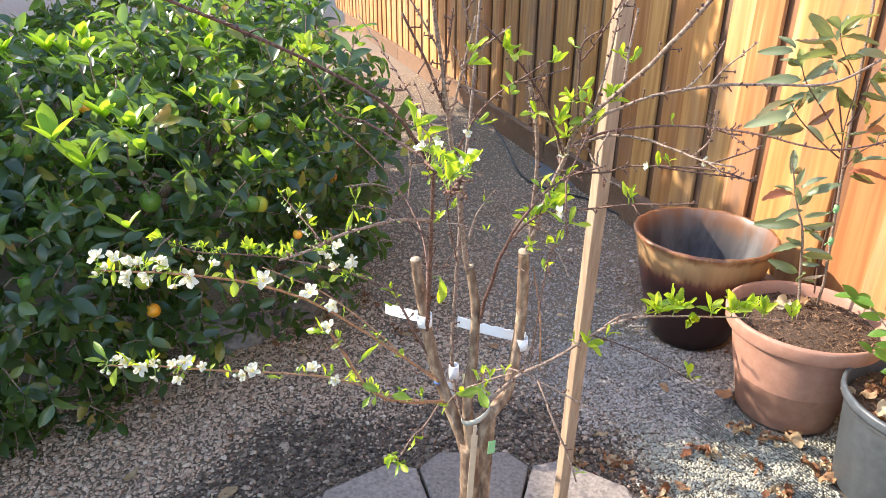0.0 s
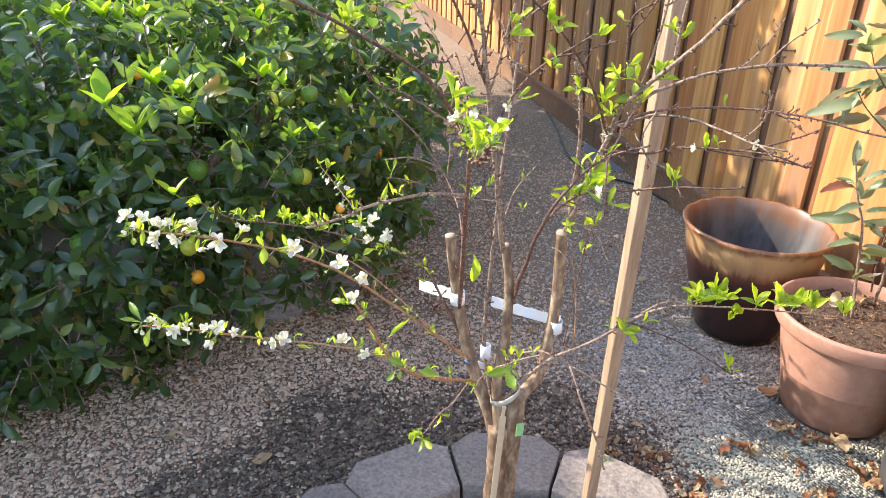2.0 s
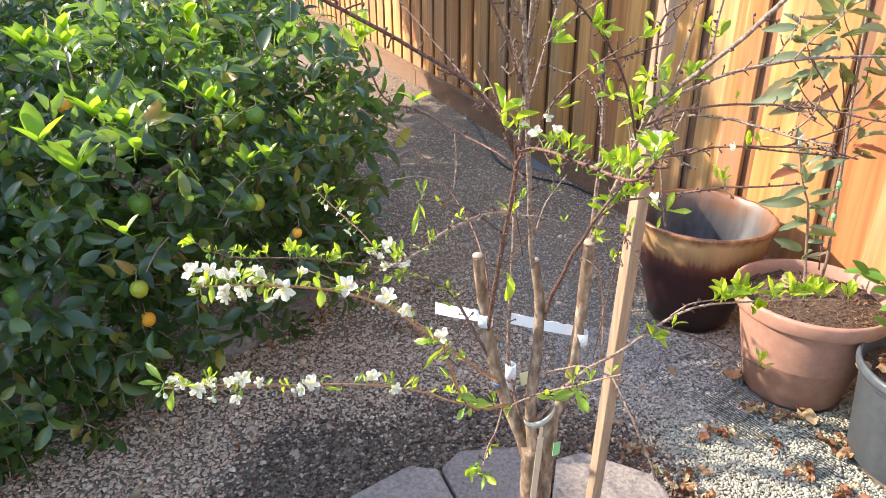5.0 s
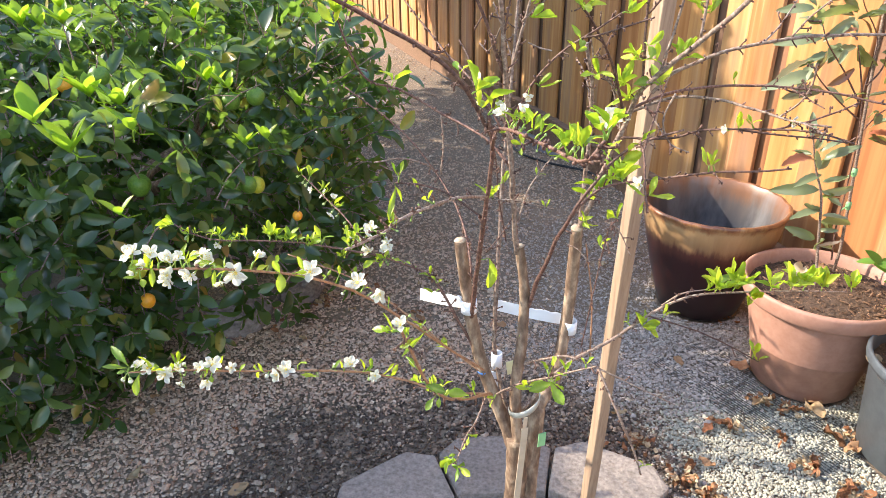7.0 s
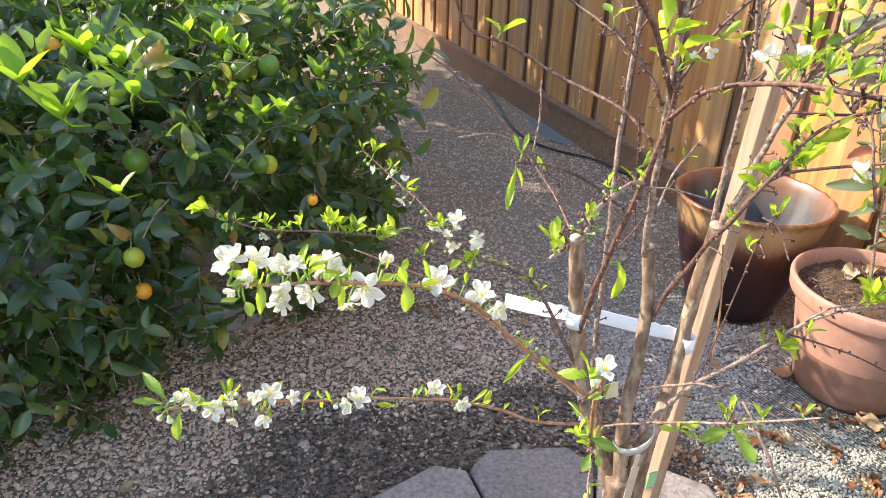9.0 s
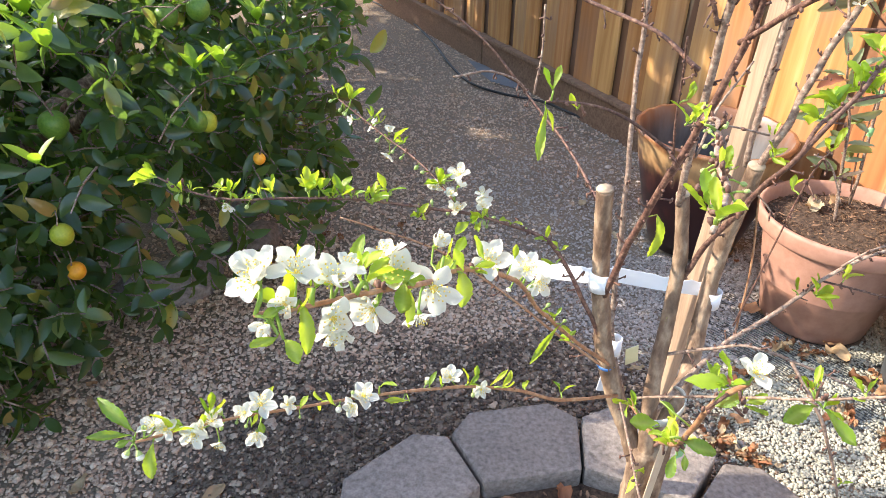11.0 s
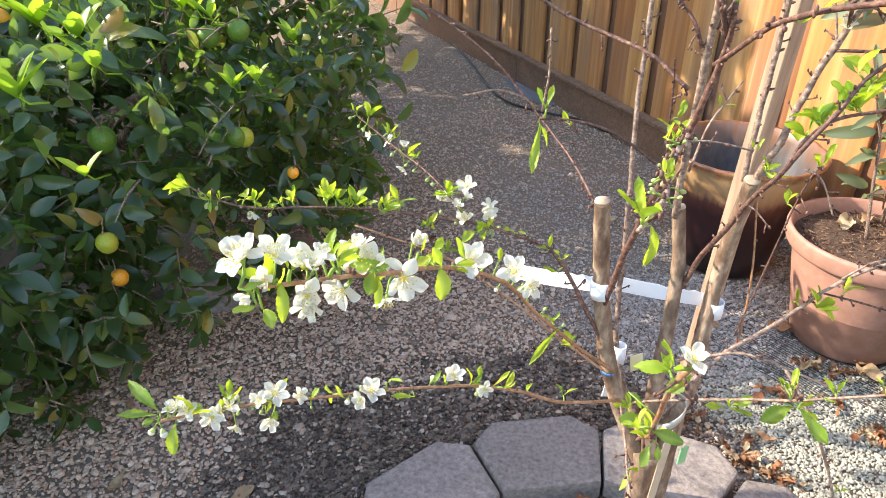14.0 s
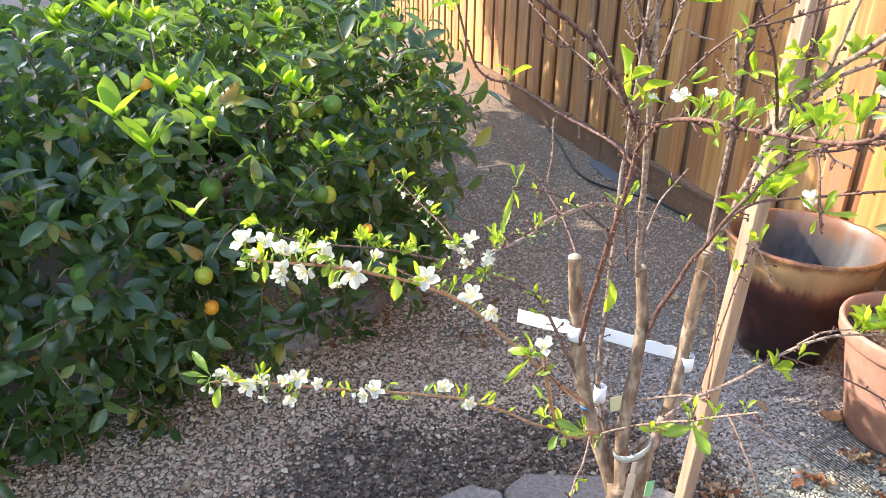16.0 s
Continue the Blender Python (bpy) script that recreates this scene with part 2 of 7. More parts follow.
def curve_through(pts, n=6):
    """Points on a smooth line through the given ones, with n steps between each two."""
    p = [Vector(q) for q in pts]
    p = [p[0] * 2 - p[1]] + p + [p[-1] * 2 - p[-2]]
    out = []
    for i in range(1, len(p) - 2):
        for k in range(n):
            t = k / n
            out.append(0.5 * ((2 * p[i]) + (p[i + 1] - p[i - 1]) * t + (2 * p[i - 1] - 5 * p[i] + 4 * p[i + 1] - p[i + 2]) * t * t
                              + (3 * p[i] - p[i - 1] - 3 * p[i + 1] + p[i + 2]) * t ** 3))
    return out + [p[-2]]


def part(name, source, mat, parent, label="", smooth=True):
    me = source.mesh(name, mat, smooth) if isinstance(source, Build) else source
    ob = new(name, me)
    ob.parent = parent
    return tagged(ob, label)


def thing(name, place, label, category, group="", kind=""):
    ob = new(name)
    ob.matrix_world = place if isinstance(place, Matrix) else Matrix.Translation(place)
    ob.empty_display_size = 0.1
    return tagged(ob, label, category, group, kind)


def soften(me, width, segments=2):
    """Rounds the edges of a mesh."""
    bm = bmesh.new()
    bm.from_mesh(me)
    bmesh.ops.remove_doubles(bm, verts=bm.verts, dist=1e-5)
    bmesh.ops.bevel(bm, geom=list(bm.edges), offset=width, segments=segments, affect="EDGES", profile=0.6)
    bm.to_mesh(me)
    bm.free()
    return me


rng = np.random.default_rng(7)

# ---- ground ----
TREE = Vector((0.10, 1.0, 0.0))  # middle of the ring of pavers
g = Build()
N = 90
span = np.sign(np.linspace(-1, 1, N)) * np.abs(np.linspace(-1, 1, N)) ** 3 * 120
gv = []
for iy in range(N):
    for ix in range(N):
        x, y = span[ix] + 0.2, span[iy] + 2.5
        near = math.exp(-((x - 0.2) ** 2 + (y - 2.5) ** 2) / 30)
        gv.append((x, y, -0.0042 + near * 0.003 * (noise.noise(Vector((x * 1.3, y * 1.3, 0))))))
g.add(gv, [(i + j * N, i + 1 + j * N, i + 1 + (j + 1) * N, i + (j + 1) * N) for j in range(N - 1) for i in range(N - 1)])
ground = new("ground", g.mesh("ground", M_GROUND))
tagged(ground, "grey-brown crushed gravel ground of a narrow side yard", "ground", kind="structure")


# ---- fence ----
FENCE_K, FENCE_C = -0.288, 2.209  # x = K * y + C along the face of the recessed boards
FD = Vector((FENCE_K, 1, 0)).normalized()
FN = Vector((-1, FENCE_K, 0)).normalized()  # towards the yard


def fence_m(s, out, z):
    """A pose on the fence: s metres along it, out from it, x along, y out, z up."""
    o = Vector((FENCE_C, 0, 0)) + FD * s + FN * out + Vector((0, 0, z))
    return Matrix(((FD.x, FN.x, 0, o.x), (FD.y, FN.y, 0, o.y), (0, 0, 1, o.z), (0, 0, 0, 1)))


def board_mesh(name, w, h, t, mat, ease=0.003):
    b = Build()
    b.box((0, 0, h / 2), (w, t, h))
    return soften(b.mesh(name, mat, False), ease, 1)


fence = thing("fence", fence_m(0, 0, 0), "tall weathered cedar board fence with a dark kickboard along the gravel", "fence", kind="structure")
edges = [-1.6, -1.2, -0.8, -0.38, 0.02, 0.42, 0.84, 1.26, 1.68, 2.10, 2.52, 2.95, 3.34, 3.75, 4.14, 4.46, 4.79, 5.12, 5.42, 5.77, 6.09, 6.39, 6.73, 7.05, 7.41]
while edges[-1] < 16:
    edges.append(edges[-1] + 0.34)
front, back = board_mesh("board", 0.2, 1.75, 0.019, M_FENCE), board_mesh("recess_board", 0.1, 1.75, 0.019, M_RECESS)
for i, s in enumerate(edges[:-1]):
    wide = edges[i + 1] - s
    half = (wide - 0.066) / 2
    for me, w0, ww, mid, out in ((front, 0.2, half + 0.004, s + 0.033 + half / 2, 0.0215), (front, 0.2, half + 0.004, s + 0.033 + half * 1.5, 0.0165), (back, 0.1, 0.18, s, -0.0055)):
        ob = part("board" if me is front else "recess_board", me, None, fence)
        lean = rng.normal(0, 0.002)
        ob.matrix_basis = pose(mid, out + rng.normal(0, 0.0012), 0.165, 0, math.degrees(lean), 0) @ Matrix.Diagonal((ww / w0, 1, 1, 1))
posts = [-0.35, 2.36, 5.10, 7.55, 10.0, 12.4, 14.8]
for a, b in zip(posts, posts[1:]):
    k = Build()
    k.box(((a + b) / 2, 0.035, 0.085), (b - a - 0.012, 0.038, 0.19))
    k.box(((a + b) / 2, 0.045, 0.182), (b - a - 0.012, 0.06, 0.022))
    part("kickboard", soften(k.mesh("kickboard", M_KICK, False), 0.003, 1), None, fence, "dark damp kickboard with a thin ledge on top")
rail = Build()
rail.box((7, -0.035, 1.5), (18, 0.04, 0.09))
part("rail", rail, M_FENCE, fence, smooth=False)

# house wall behind the citrus: added tall part beside the plum, lower one beyond
house = thing("house_wall", (-6.0, 0, 0), "house wall with pale mauve horizontal lap siding, in shade", "house", kind="structure")
# the tall part is unseen; end and height set to shade citrus and gravel
TALL_END, TALL = 6.1, 3.85
for i in range(26):
    w = Build()
    z = 0.15 + i * 0.145
    y0, y1 = (-4.0, 26.0) if i < 16 else (-4.0, TALL_END)
    w.add([(0.0, y0, z), (0.016, y0, z - 0.005), (0.004, y0, z + 0.15), (-0.02, y0, z + 0.15), (0.0, y1, z), (0.016, y1, z - 0.005), (0.004, y1, z + 0.15), (-0.02, y1, z + 0.15)],
          [(0, 4, 5, 1), (1, 5, 6, 2), (2, 6, 7, 3), (3, 7, 4, 0), (0, 1, 2, 3), (4, 7, 6, 5)])
    part("siding_board", w, M_HOUSE, house, smooth=False)
w = Build()
w.box((-0.12, 11, 1.22), (0.2, 30, 2.44))
part("wall_core", w, M_HOUSE, house, smooth=False)
w = Build()
w.box((-0.14, (TALL_END - 4) / 2, 2.44 + (TALL - 2.44) / 2), (0.2, TALL_END + 4, TALL - 2.45))
part("wall_core", w, M_HOUSE, house, smooth=False)
# ---- pots ----
M_GLAZE, nt, bsdf = nodes_of("brown_drip_glaze")
tc = nt.nodes.new("ShaderNodeTexCoord")
sep = nt.nodes.new("ShaderNodeSeparateXYZ")
link(nt, tc.outputs["Object"], sep.inputs[0])
drip = noise_tex(nt, coords(nt, (30, 30, 3), False), 1.0, 4.0)
height = math_node(nt, "ADD", sep.outputs[2], math_node(nt, "MULTIPLY", math_node(nt, "SUBTRACT", drip, 0.5), 0.10))
glaze = ramp(nt, math_node(nt, "DIVIDE", height, 0.46), [(0.0, (0.014, 0.005, 0.005)), (0.60, (0.032, 0.008, 0.008)), (0.70, (0.085, 0.026, 0.018)), (0.77, (0.26, 0.14, 0.065)), (0.92, (0.38, 0.235, 0.115)), (0.97, (0.26, 0.12, 0.05)), (1.0, (0.16, 0.06, 0.03))])
link(nt, glaze, bsdf.inputs["Base Color"])
bsdf.inputs["Roughness"].default_value = 0.34
bsdf.inputs["Coat Weight"].default_value = 0.3
bump(nt, bsdf, drip, 0.1, 0.002)
M_GLAZE_IN, nt, bsdf = nodes_of("dark_inner_glaze")
tc, sep = nt.nodes.new("ShaderNodeTexCoord"), nt.nodes.new("ShaderNodeSeparateXYZ")
link(nt, tc.outputs["Object"], sep.inputs[0])
run = noise_tex(nt, coords(nt, (26, 26, 3), False), 1.0, 4.0)
height = math_node(nt, "ADD", sep.outputs[2], math_node(nt, "MULTIPLY", math_node(nt, "SUBTRACT", run, 0.5), 0.09))
inner = ramp(nt, math_node(nt, "DIVIDE", height, 0.46), [(0.0, (0.018, 0.020, 0.026)), (0.62, (0.028, 0.030, 0.040)), (0.80, (0.075, 0.062, 0.060)), (0.90, (0.15, 0.075, 0.045)), (1.0, (0.19, 0.08, 0.04))])
# pale streaks mixed into the dark glaze for the sunlit inside
lit_patch = ramp(nt, noise_tex(nt, coords(nt, (9, 9, 2.5), False), 1.0, 5.0), [(0.45, (0, 0, 0)), (0.7, (0.7, 0.7, 0.7))])
link(nt, mix(nt, lit_patch, inner, (0.17, 0.165, 0.17)), bsdf.inputs["Base Color"])
bsdf.inputs["Roughness"].default_value = 0.42
bump(nt, bsdf, run, 0.1, 0.002)

pot = thing("planter", (1.042, 2.486, 0), "empty tall glazed planter, tan rim over dark oxblood brown, scalloped lip", "planter")
flute = 40


def scallop(r, z, a, i):
    k = max(0.0, (z - 0.25) / 0.21)
    return r * (1 + 0.004 * k * math.cos(flute * a / 2)), z + (0.0013 * math.cos(flute * a / 2) if z > 0.44 else 0)


b = Build()
b.lathe([(0.0, 0.004), (0.150, 0.004), (0.158, 0.012), (0.172, 0.06), (0.205, 0.17), (0.232, 0.28), (0.250, 0.36), (0.259, 0.42), (0.266, 0.438), (0.273, 0.447), (0.274, 0.456), (0.268, 0.461), (0.260, 0.459)], 160, scallop)
part("wall", b, M_GLAZE, pot)
b = Build()
b.lathe([(0.260, 0.459), (0.253, 0.450), (0.247, 0.42), (0.238, 0.36), (0.218, 0.27), (0.19, 0.16), (0.16, 0.055), (0.14, 0.03), (0.0, 0.028)], 160, scallop)
part("inside", b, M_GLAZE_IN, pot, "dark glazed inside with pale streaks painted in for sunlight")

pot_b = thing("plant_pot", (1.212, 1.975, 0), "terracotta-coloured plastic pot filled with dark soil", "plant pot")
b = Build()
b.lathe([(0.0, 0.004), (0.152, 0.004), (0.159, 0.011), (0.221, 0.318), (0.224, 0.321), (0.230, 0.320), (0.239, 0.324), (0.244, 0.332), (0.2495, 0.370), (0.247, 0.379), (0.239, 0.381), (0.233, 0.375), (0.228, 0.35), (0.216, 0.29), (0.19, 0.16)], 96)
part("wall", b, M_TERRA, pot_b)
pot_c = thing("plant_pot", (1.385, 1.57, 0), "grey plastic nursery pot with leaf mulch on its soil", "plant pot")
b = Build()
b.lathe([(0.0, 0.004), (0.180, 0.004), (0.187, 0.012), (0.213, 0.300), (0.214, 0.302), (0.226, 0.303), (0.228, 0.312), (0.228, 0.326), (0.224, 0.333), (0.217, 0.333), (0.214, 0.326), (0.205, 0.25), (0.19, 0.1)], 96)
part("wall", b, M_GREYPOT, pot_c)


def soil_disc(radius, z, amp, seed):
    b = Build()
    rings, sides = 26, 72
    verts, faces = [], []
    for i in range(rings + 1):
        r = radius * i / rings
        for k in range(sides):
            a = 2 * math.pi * k / sides
            x, y = r * math.cos(a), r * math.sin(a)
            n = noise.noise(Vector((x * 9 + seed, y * 9, 0))) + 0.7 * noise.noise(Vector((x * 40, y * 40 + seed, 3))) + 0.5 * noise.noise(Vector((x * 90, y * 90 + seed, 3)))
            verts.append((x, y, z + amp * n))
    for i in range(rings):
        for k in range(sides):
            p, q = i * sides + k, i * sides + (k + 1) % sides
            faces.append((p, p + sides, q + sides, q))
    b.add(verts, faces)
    return b


part("soil", soil_disc(0.226, 0.338, 0.009, 3), M_SOIL, pot_b, "dry crumbly brown potting soil")
part("soil", soil_disc(0.213, 0.285, 0.009, 8), M_SOIL, pot_c, "soil strewn with dry leaves")

# ---- ring of concrete edging stones round the plum ----
ring = thing("paver_ring", TREE, "ring of weathered grey concrete edging stones round the plum tree", "tree ring")
STONES, R_OUT, R_IN = 11, 0.625, 0.42


def stone_mesh(half):
    b = Build()
    co, ci = math.cos(half), math.sin(half)
    out = [(-R_IN * ci, R_IN * co), (R_IN * ci, R_IN * co), (R_OUT * 0.935 * ci, R_OUT * 0.935 * co), (R_OUT * 0.60 * ci, R_OUT * 1.0), (-R_OUT * 0.60 * ci, R_OUT * 1.0), (-R_OUT * 0.935 * ci, R_OUT * 0.935 * co)]
    v = [(x, y, 0.0) for x, y in out] + [(x, y, 0.1) for x, y in out]
    b.add(v, [tuple(range(5, -1, -1)), tuple(range(6, 12))] + [(i, (i + 1) % 6, 6 + (i + 1) % 6, 6 + i) for i in range(6)])
    return soften(b.mesh("stone", M_STONE, False), 0.008, 2)


stone = stone_mesh(math.pi / STONES - 0.008)
for i in range(STONES):
    ob = part("stone", stone, None, ring)
    ob.matrix_basis = pose(rng.normal(0, 0.004), rng.normal(0, 0.004), rng.normal(0, 0.003), rng.normal(0, 0.7), rng.normal(0, 0.7), -0.5 + 360 / STONES * i + rng.normal(0, 0.6))
b = soil_disc(0.43, 0.045, 0.01, 5)
part("mulch", b, M_SOIL, ring, "dark mulch of bark and dead leaves")

# ---- stake ----
stake = thing("garden_stake", (0.312, 1.36, 0), "square wooden stake driven into the gravel beside the plum", "stake")
b = Build()
b.box((0, 0, 0.95), (0.027, 0.027, 1.95), pose(0, 0, 0, 4.4, -1.65, 20))
part("stake", soften(b.mesh("stake", M_STAKE, False), 0.0015, 1), None, stake)


# ---- citrus tree ----
def leaf_shape(length, width, fold=0.25, droop=0.2, n=4):
    """A leaf along +y from its stalk, with a folded midrib and a drooping tip. Corners and faces."""
    v, f = [(0, 0, 0)], []
    for i in range(1, n):
        t = i / n
        w = width * 0.5 * math.sin(math.pi * t ** 0.92) ** 0.65
        z = -droop * length * t * t
        v += [(-w, length * t, z + fold * w), (0, length * t, z), (w, length * t, z + fold * w)]
    v.append((0, length, -droop * length))
    for i in range(n - 2):
        a = 1 + 3 * i
        f += [(a, a + 1, a + 4, a + 3), (a + 1, a + 2, a + 5, a + 4)]
    f += [(0, 2, 1), (0, 3, 2)]
    a, t = 1 + 3 * (n - 2), len(v) - 1
    f += [(a, a + 1, t), (a + 1, a + 2, t)]
    return np.array(v, dtype=float), f


def frame_of(direction, normal):
    """A turn whose y axis is the direction and whose z axis leans to the normal."""
    y = Vector(direction).normalized()
    x = y.cross(Vector(normal))
    x = x.normalized() if x.length > 1e-4 else y.orthogonal().normalized()
    z = x.cross(y)
    return Matrix((x, y, z)).transposed()


C_MID = Vector((-1.45, 3.0, 0.0))
# masses of the crown: middle, half sizes, shoots
# third and fifth masses are out of view, added to shade fence and pavers
CROWN = ((Vector((-1.55, 2.85, 0.52)), Vector((1.18, 0.98, 0.66)), 4200), (Vector((-1.58, 4.60, 0.85)), Vector((0.74, 1.25, 0.95)), 1400),
         (Vector((-2.20, 6.18, 2.65)), Vector((1.25, 2.15, 1.10)), 4800), (Vector((-1.52, 2.02, 0.36)), Vector((0.56, 0.48, 0.46)), 900), (Vector((-2.45, 1.35, 0.80)), Vector((0.75, 0.85, 0.85)), 800), (Vector((-0.78, 3.00, 0.80)), Vector((0.44, 0.50, 0.44)), 260))


def crown_scale(d):
    """How far the crown reaches in a direction, as a share of its half sizes."""
    return 1.0 + 0.13 * noise.noise(d * 2.2) + 0.10 * noise.noise(d * 5.0 + Vector((5, 1, 0)))


def within(p, skip):
    """Whether a place lies deep inside another mass of the crown."""
    return any(i != skip and sum(((p[k] - m[k]) / h[k]) ** 2 for k in range(3)) < 0.55 for i, (m, h, n) in enumerate(CROWN))


citrus = thing("citrus_tree", (C_MID.x, C_MID.y, 0), "dense dark green citrus tree with green and orange fruit", "tree")
b = Build()
for k in range(4):
    a = 2.4 + k * 1.6
    tip = Vector((0.75 * math.cos(a), 0.75 * math.sin(a), 0.82))
    b.tube(curve_through([(0.05 * math.cos(a), 0.05 * math.sin(a), -0.05), (0.12 * math.cos(a), 0.12 * math.sin(a), 0.35), tip * 0.6, tip], 4), np.linspace(0.05, 0.015, 13), 8)
part("trunk", b, M_BARK, citrus)
# trunk of the added tall mass, unseen like it
b = Build()
b.tube(curve_through([(-0.6, 2.5, -0.05), (-0.65, 2.6, 0.8), (-0.75, 2.8, 1.8), (-0.7, 3.0, 2.7)], 4), np.linspace(0.07, 0.02, 13), 8)
part("trunk", b, M_BARK, citrus)
# fruit near the face of the crown: place, breadth, ripeness
FRUIT = ((-1.010, 2.130, 1.042, 0.058, 0.0), (-0.596, 2.240, 0.948, 0.058, 0.0), (-0.673, 2.240, 0.935, 0.056, 0.0), (-0.938, 2.070, 0.726, 0.068, 0.0),
         (-0.620, 2.100, 0.708, 0.054, 0.2), (-0.600, 2.120, 0.700, 0.052, 0.5), (-0.449, 2.640, 0.625, 0.052, 1.0), (-0.690, 2.860, 1.006, 0.044, 1.0),
         (-0.660, 2.960, 1.043, 0.052, 0.4), (-0.898, 1.840, 0.556, 0.050, 0.4), (-0.938, 1.950, 0.392, 0.046, 1.0), (-1.203, 1.780, 0.581, 0.060, 0.1),
         (-1.150, 2.200, 1.000, 0.044, 0.9), (-0.484, 2.120, 0.592, 0.032, 0.9))


def parted(q):
    """Whether a leaf at q would hang in front of a fruit: the sprays part there."""
    for x, y, z, breadth, ripe in FRUIT:
        r = q - Vector((x, y, z))
        t = max(-0.02, min(0.24, r.dot(Vector((0.24, -0.89, 0.38)))))
        if (r - Vector((0.24, -0.89, 0.38)) * t).length < breadth * 0.5 + 0.010:
            return True
    return False


twigs, leaves, singles = Build(), Build(), []
LEAF_KINDS = [leaf_shape(0.086, 0.040, 0.45, 0.32, 5), leaf_shape(0.076, 0.038, 0.30, 0.12, 5), leaf_shape(0.096, 0.042, 0.60, 0.45, 5)]
count = 0
for k, C_AT, C_HALF in [(i, m, h) for i, (m, h, n) in enumerate(CROWN) for j in range(n)]:
    u = Vector(rng.normal(size=3)).normalized()
    if u.z < -0.75:
        continue
    if k == 0:  # the front of the crown is clipped flat on top
        u /= (abs(u.x) ** 3 + abs(u.y) ** 3 + abs(u.z) ** 3) ** (1 / 3)
    depth = 1.0 - abs(rng.normal(0, 0.20))
    p = C_AT + Vector((u.x * C_HALF.x, u.y * C_HALF.y, u.z * C_HALF.z)) * crown_scale(u) * depth
    if p.z < 0.06 or within(p, k):
        continue
    if k == 0 and p.x < -1.30 and p.z > 1.02:  # lower towards the house
        continue
    if p.x > -1.02 and p.y < 3.0 and p.z < 0.30 + 0.12 * noise.noise(p * 4):  # open skirt over the gravel
        continue
    hollow = noise.noise(p * 6.5) + 0.6 * noise.noise(p * 13)
    if hollow < -0.08 and depth > 0.78:  # pockets between the sprays
        continue
    outward = Vector((u.x / C_HALF.x, u.y / C_HALF.y, u.z / C_HALF.z)).normalized()
    d = (outward + Vector(rng.normal(0, 0.45, 3)) + Vector((0, 0, 0.25 if p.z > 0.5 else -0.2))).normalized()
    L = rng.uniform(0.09, 0.20)
    tipd = (d + Vector((0, 0, -0.25))).normalized()
    stem = [p, p + d * L * 0.5, p + d * L * 0.5 + tipd * L * 0.5]
    twigs.tube([v - Vector((C_MID.x, C_MID.y, 0)) for v in stem], [0.003, 0.0025, 0.0015], 4, False)
    turn = rng.uniform(0, 6.28)
    for j in range(int(rng.integers(6, 10))):
        t = 0.15 + 0.85 * j / 7
        q = stem[0].lerp(stem[1], t * 2) if t < 0.5 else stem[1].lerp(stem[2], t * 2 - 1)
        turn += 2.4
        side = d.orthogonal().normalized()
        side = Matrix.Rotation(turn, 3, d) @ side
        ld = (side * 1.0 + d * rng.uniform(0.3, 1.2) + Vector((0, 0, rng.uniform(-0.8, 0.6)))).normalized()
        nrm = (d * 0.7 + Vector((0, 0, 0.35)) + Vector(rng.normal(0, 0.75, 3))).normalized()
        m = frame_of(ld, nrm)
        v, f = LEAF_KINDS[int(rng.integers(0, 3))]
        s = rng.uniform(0.5, 1.02) * (1.7 if k in (2, 4) else 1.0)  # larger leaves on the unseen masses, for denser shade
        w = (np.array(m) @ (v * s).T).T + np.array(q - Vector((C_MID.x, C_MID.y, 0)))
        if q.x > -1.4 and q.y < 3.1 and parted(q):
            continue
        if q.y < 2.1 and q.x > -1.25 and 0.2 < q.z < 1.25 and len(singles) < 280 and depth > 0.9:
            singles.append((m, s, q))
        else:
            leaves.add(w, f)
part("twigwork", twigs, M_TWIG_GREY, citrus)
ob = part("foliage", leaves, M_CITRUS, citrus)
tagged(ob, kind="stuff")
one = Build()
one.add(*LEAF_KINDS[0])
one = one.mesh("leaf", M_CITRUS)
for m, s, q in singles:
    ob = part("leaf", one, None, citrus)
    ob.matrix_basis = Matrix.Translation(q - Vector((C_MID.x, C_MID.y, 0))) @ m.to_4x4() @ Matrix.Diagonal((s, s, s, 1))

# ---- plum tree ----
M_PLUM_LEAF = leafy("plum_leaf", [(0.0, (0.07, 0.19, 0.025)), (0.35, (0.17, 0.34, 0.03)), (0.7, (0.34, 0.47, 0.035)), (1.0, (0.56, 0.60, 0.05))], 0.36, 0.48, (0.62, 0.78, 0.035))
M_PETAL = leafy("plum_petal", [(0.0, (0.78, 0.76, 0.70)), (1.0, (0.86, 0.84, 0.78))], 0.7, 0.4, (0.93, 0.93, 0.72), 0.15)
M_STAMEN = surface("anther", [(0.3, (0.72, 0.48, 0.05)), (0.7, (0.85, 0.64, 0.12))], 40.0, 0.6, bumps=0)
M_FILAMENT = surface("filament", [(0.3, (0.72, 0.72, 0.50)), (0.7, (0.82, 0.82, 0.62))], 40.0, 0.6, bumps=0)
M_CALYX = leafy("calyx", [(0.0, (0.25, 0.40, 0.06)), (1.0, (0.36, 0.48, 0.10))], 0.5, 0.3, (0.5, 0.7, 0.08))
M_BUD = leafy("flower_bud", [(0.0, (0.30, 0.42, 0.13)), (1.0, (0.50, 0.58, 0.24))], 0.5, 0.3, (0.6, 0.75, 0.2))
M_TAG = surface("white_plastic_tag", [(0.3, (0.74, 0.76, 0.80)), (0.7, (0.82, 0.83, 0.86))], 30.0, 0.45, bumps=0.05, vary=0.04)
M_CUT = surface("cut_wood", [(0.3, (0.26, 0.18, 0.12)), (0.7, (0.46, 0.36, 0.26))], 90.0, 0.8, vary=0.1)
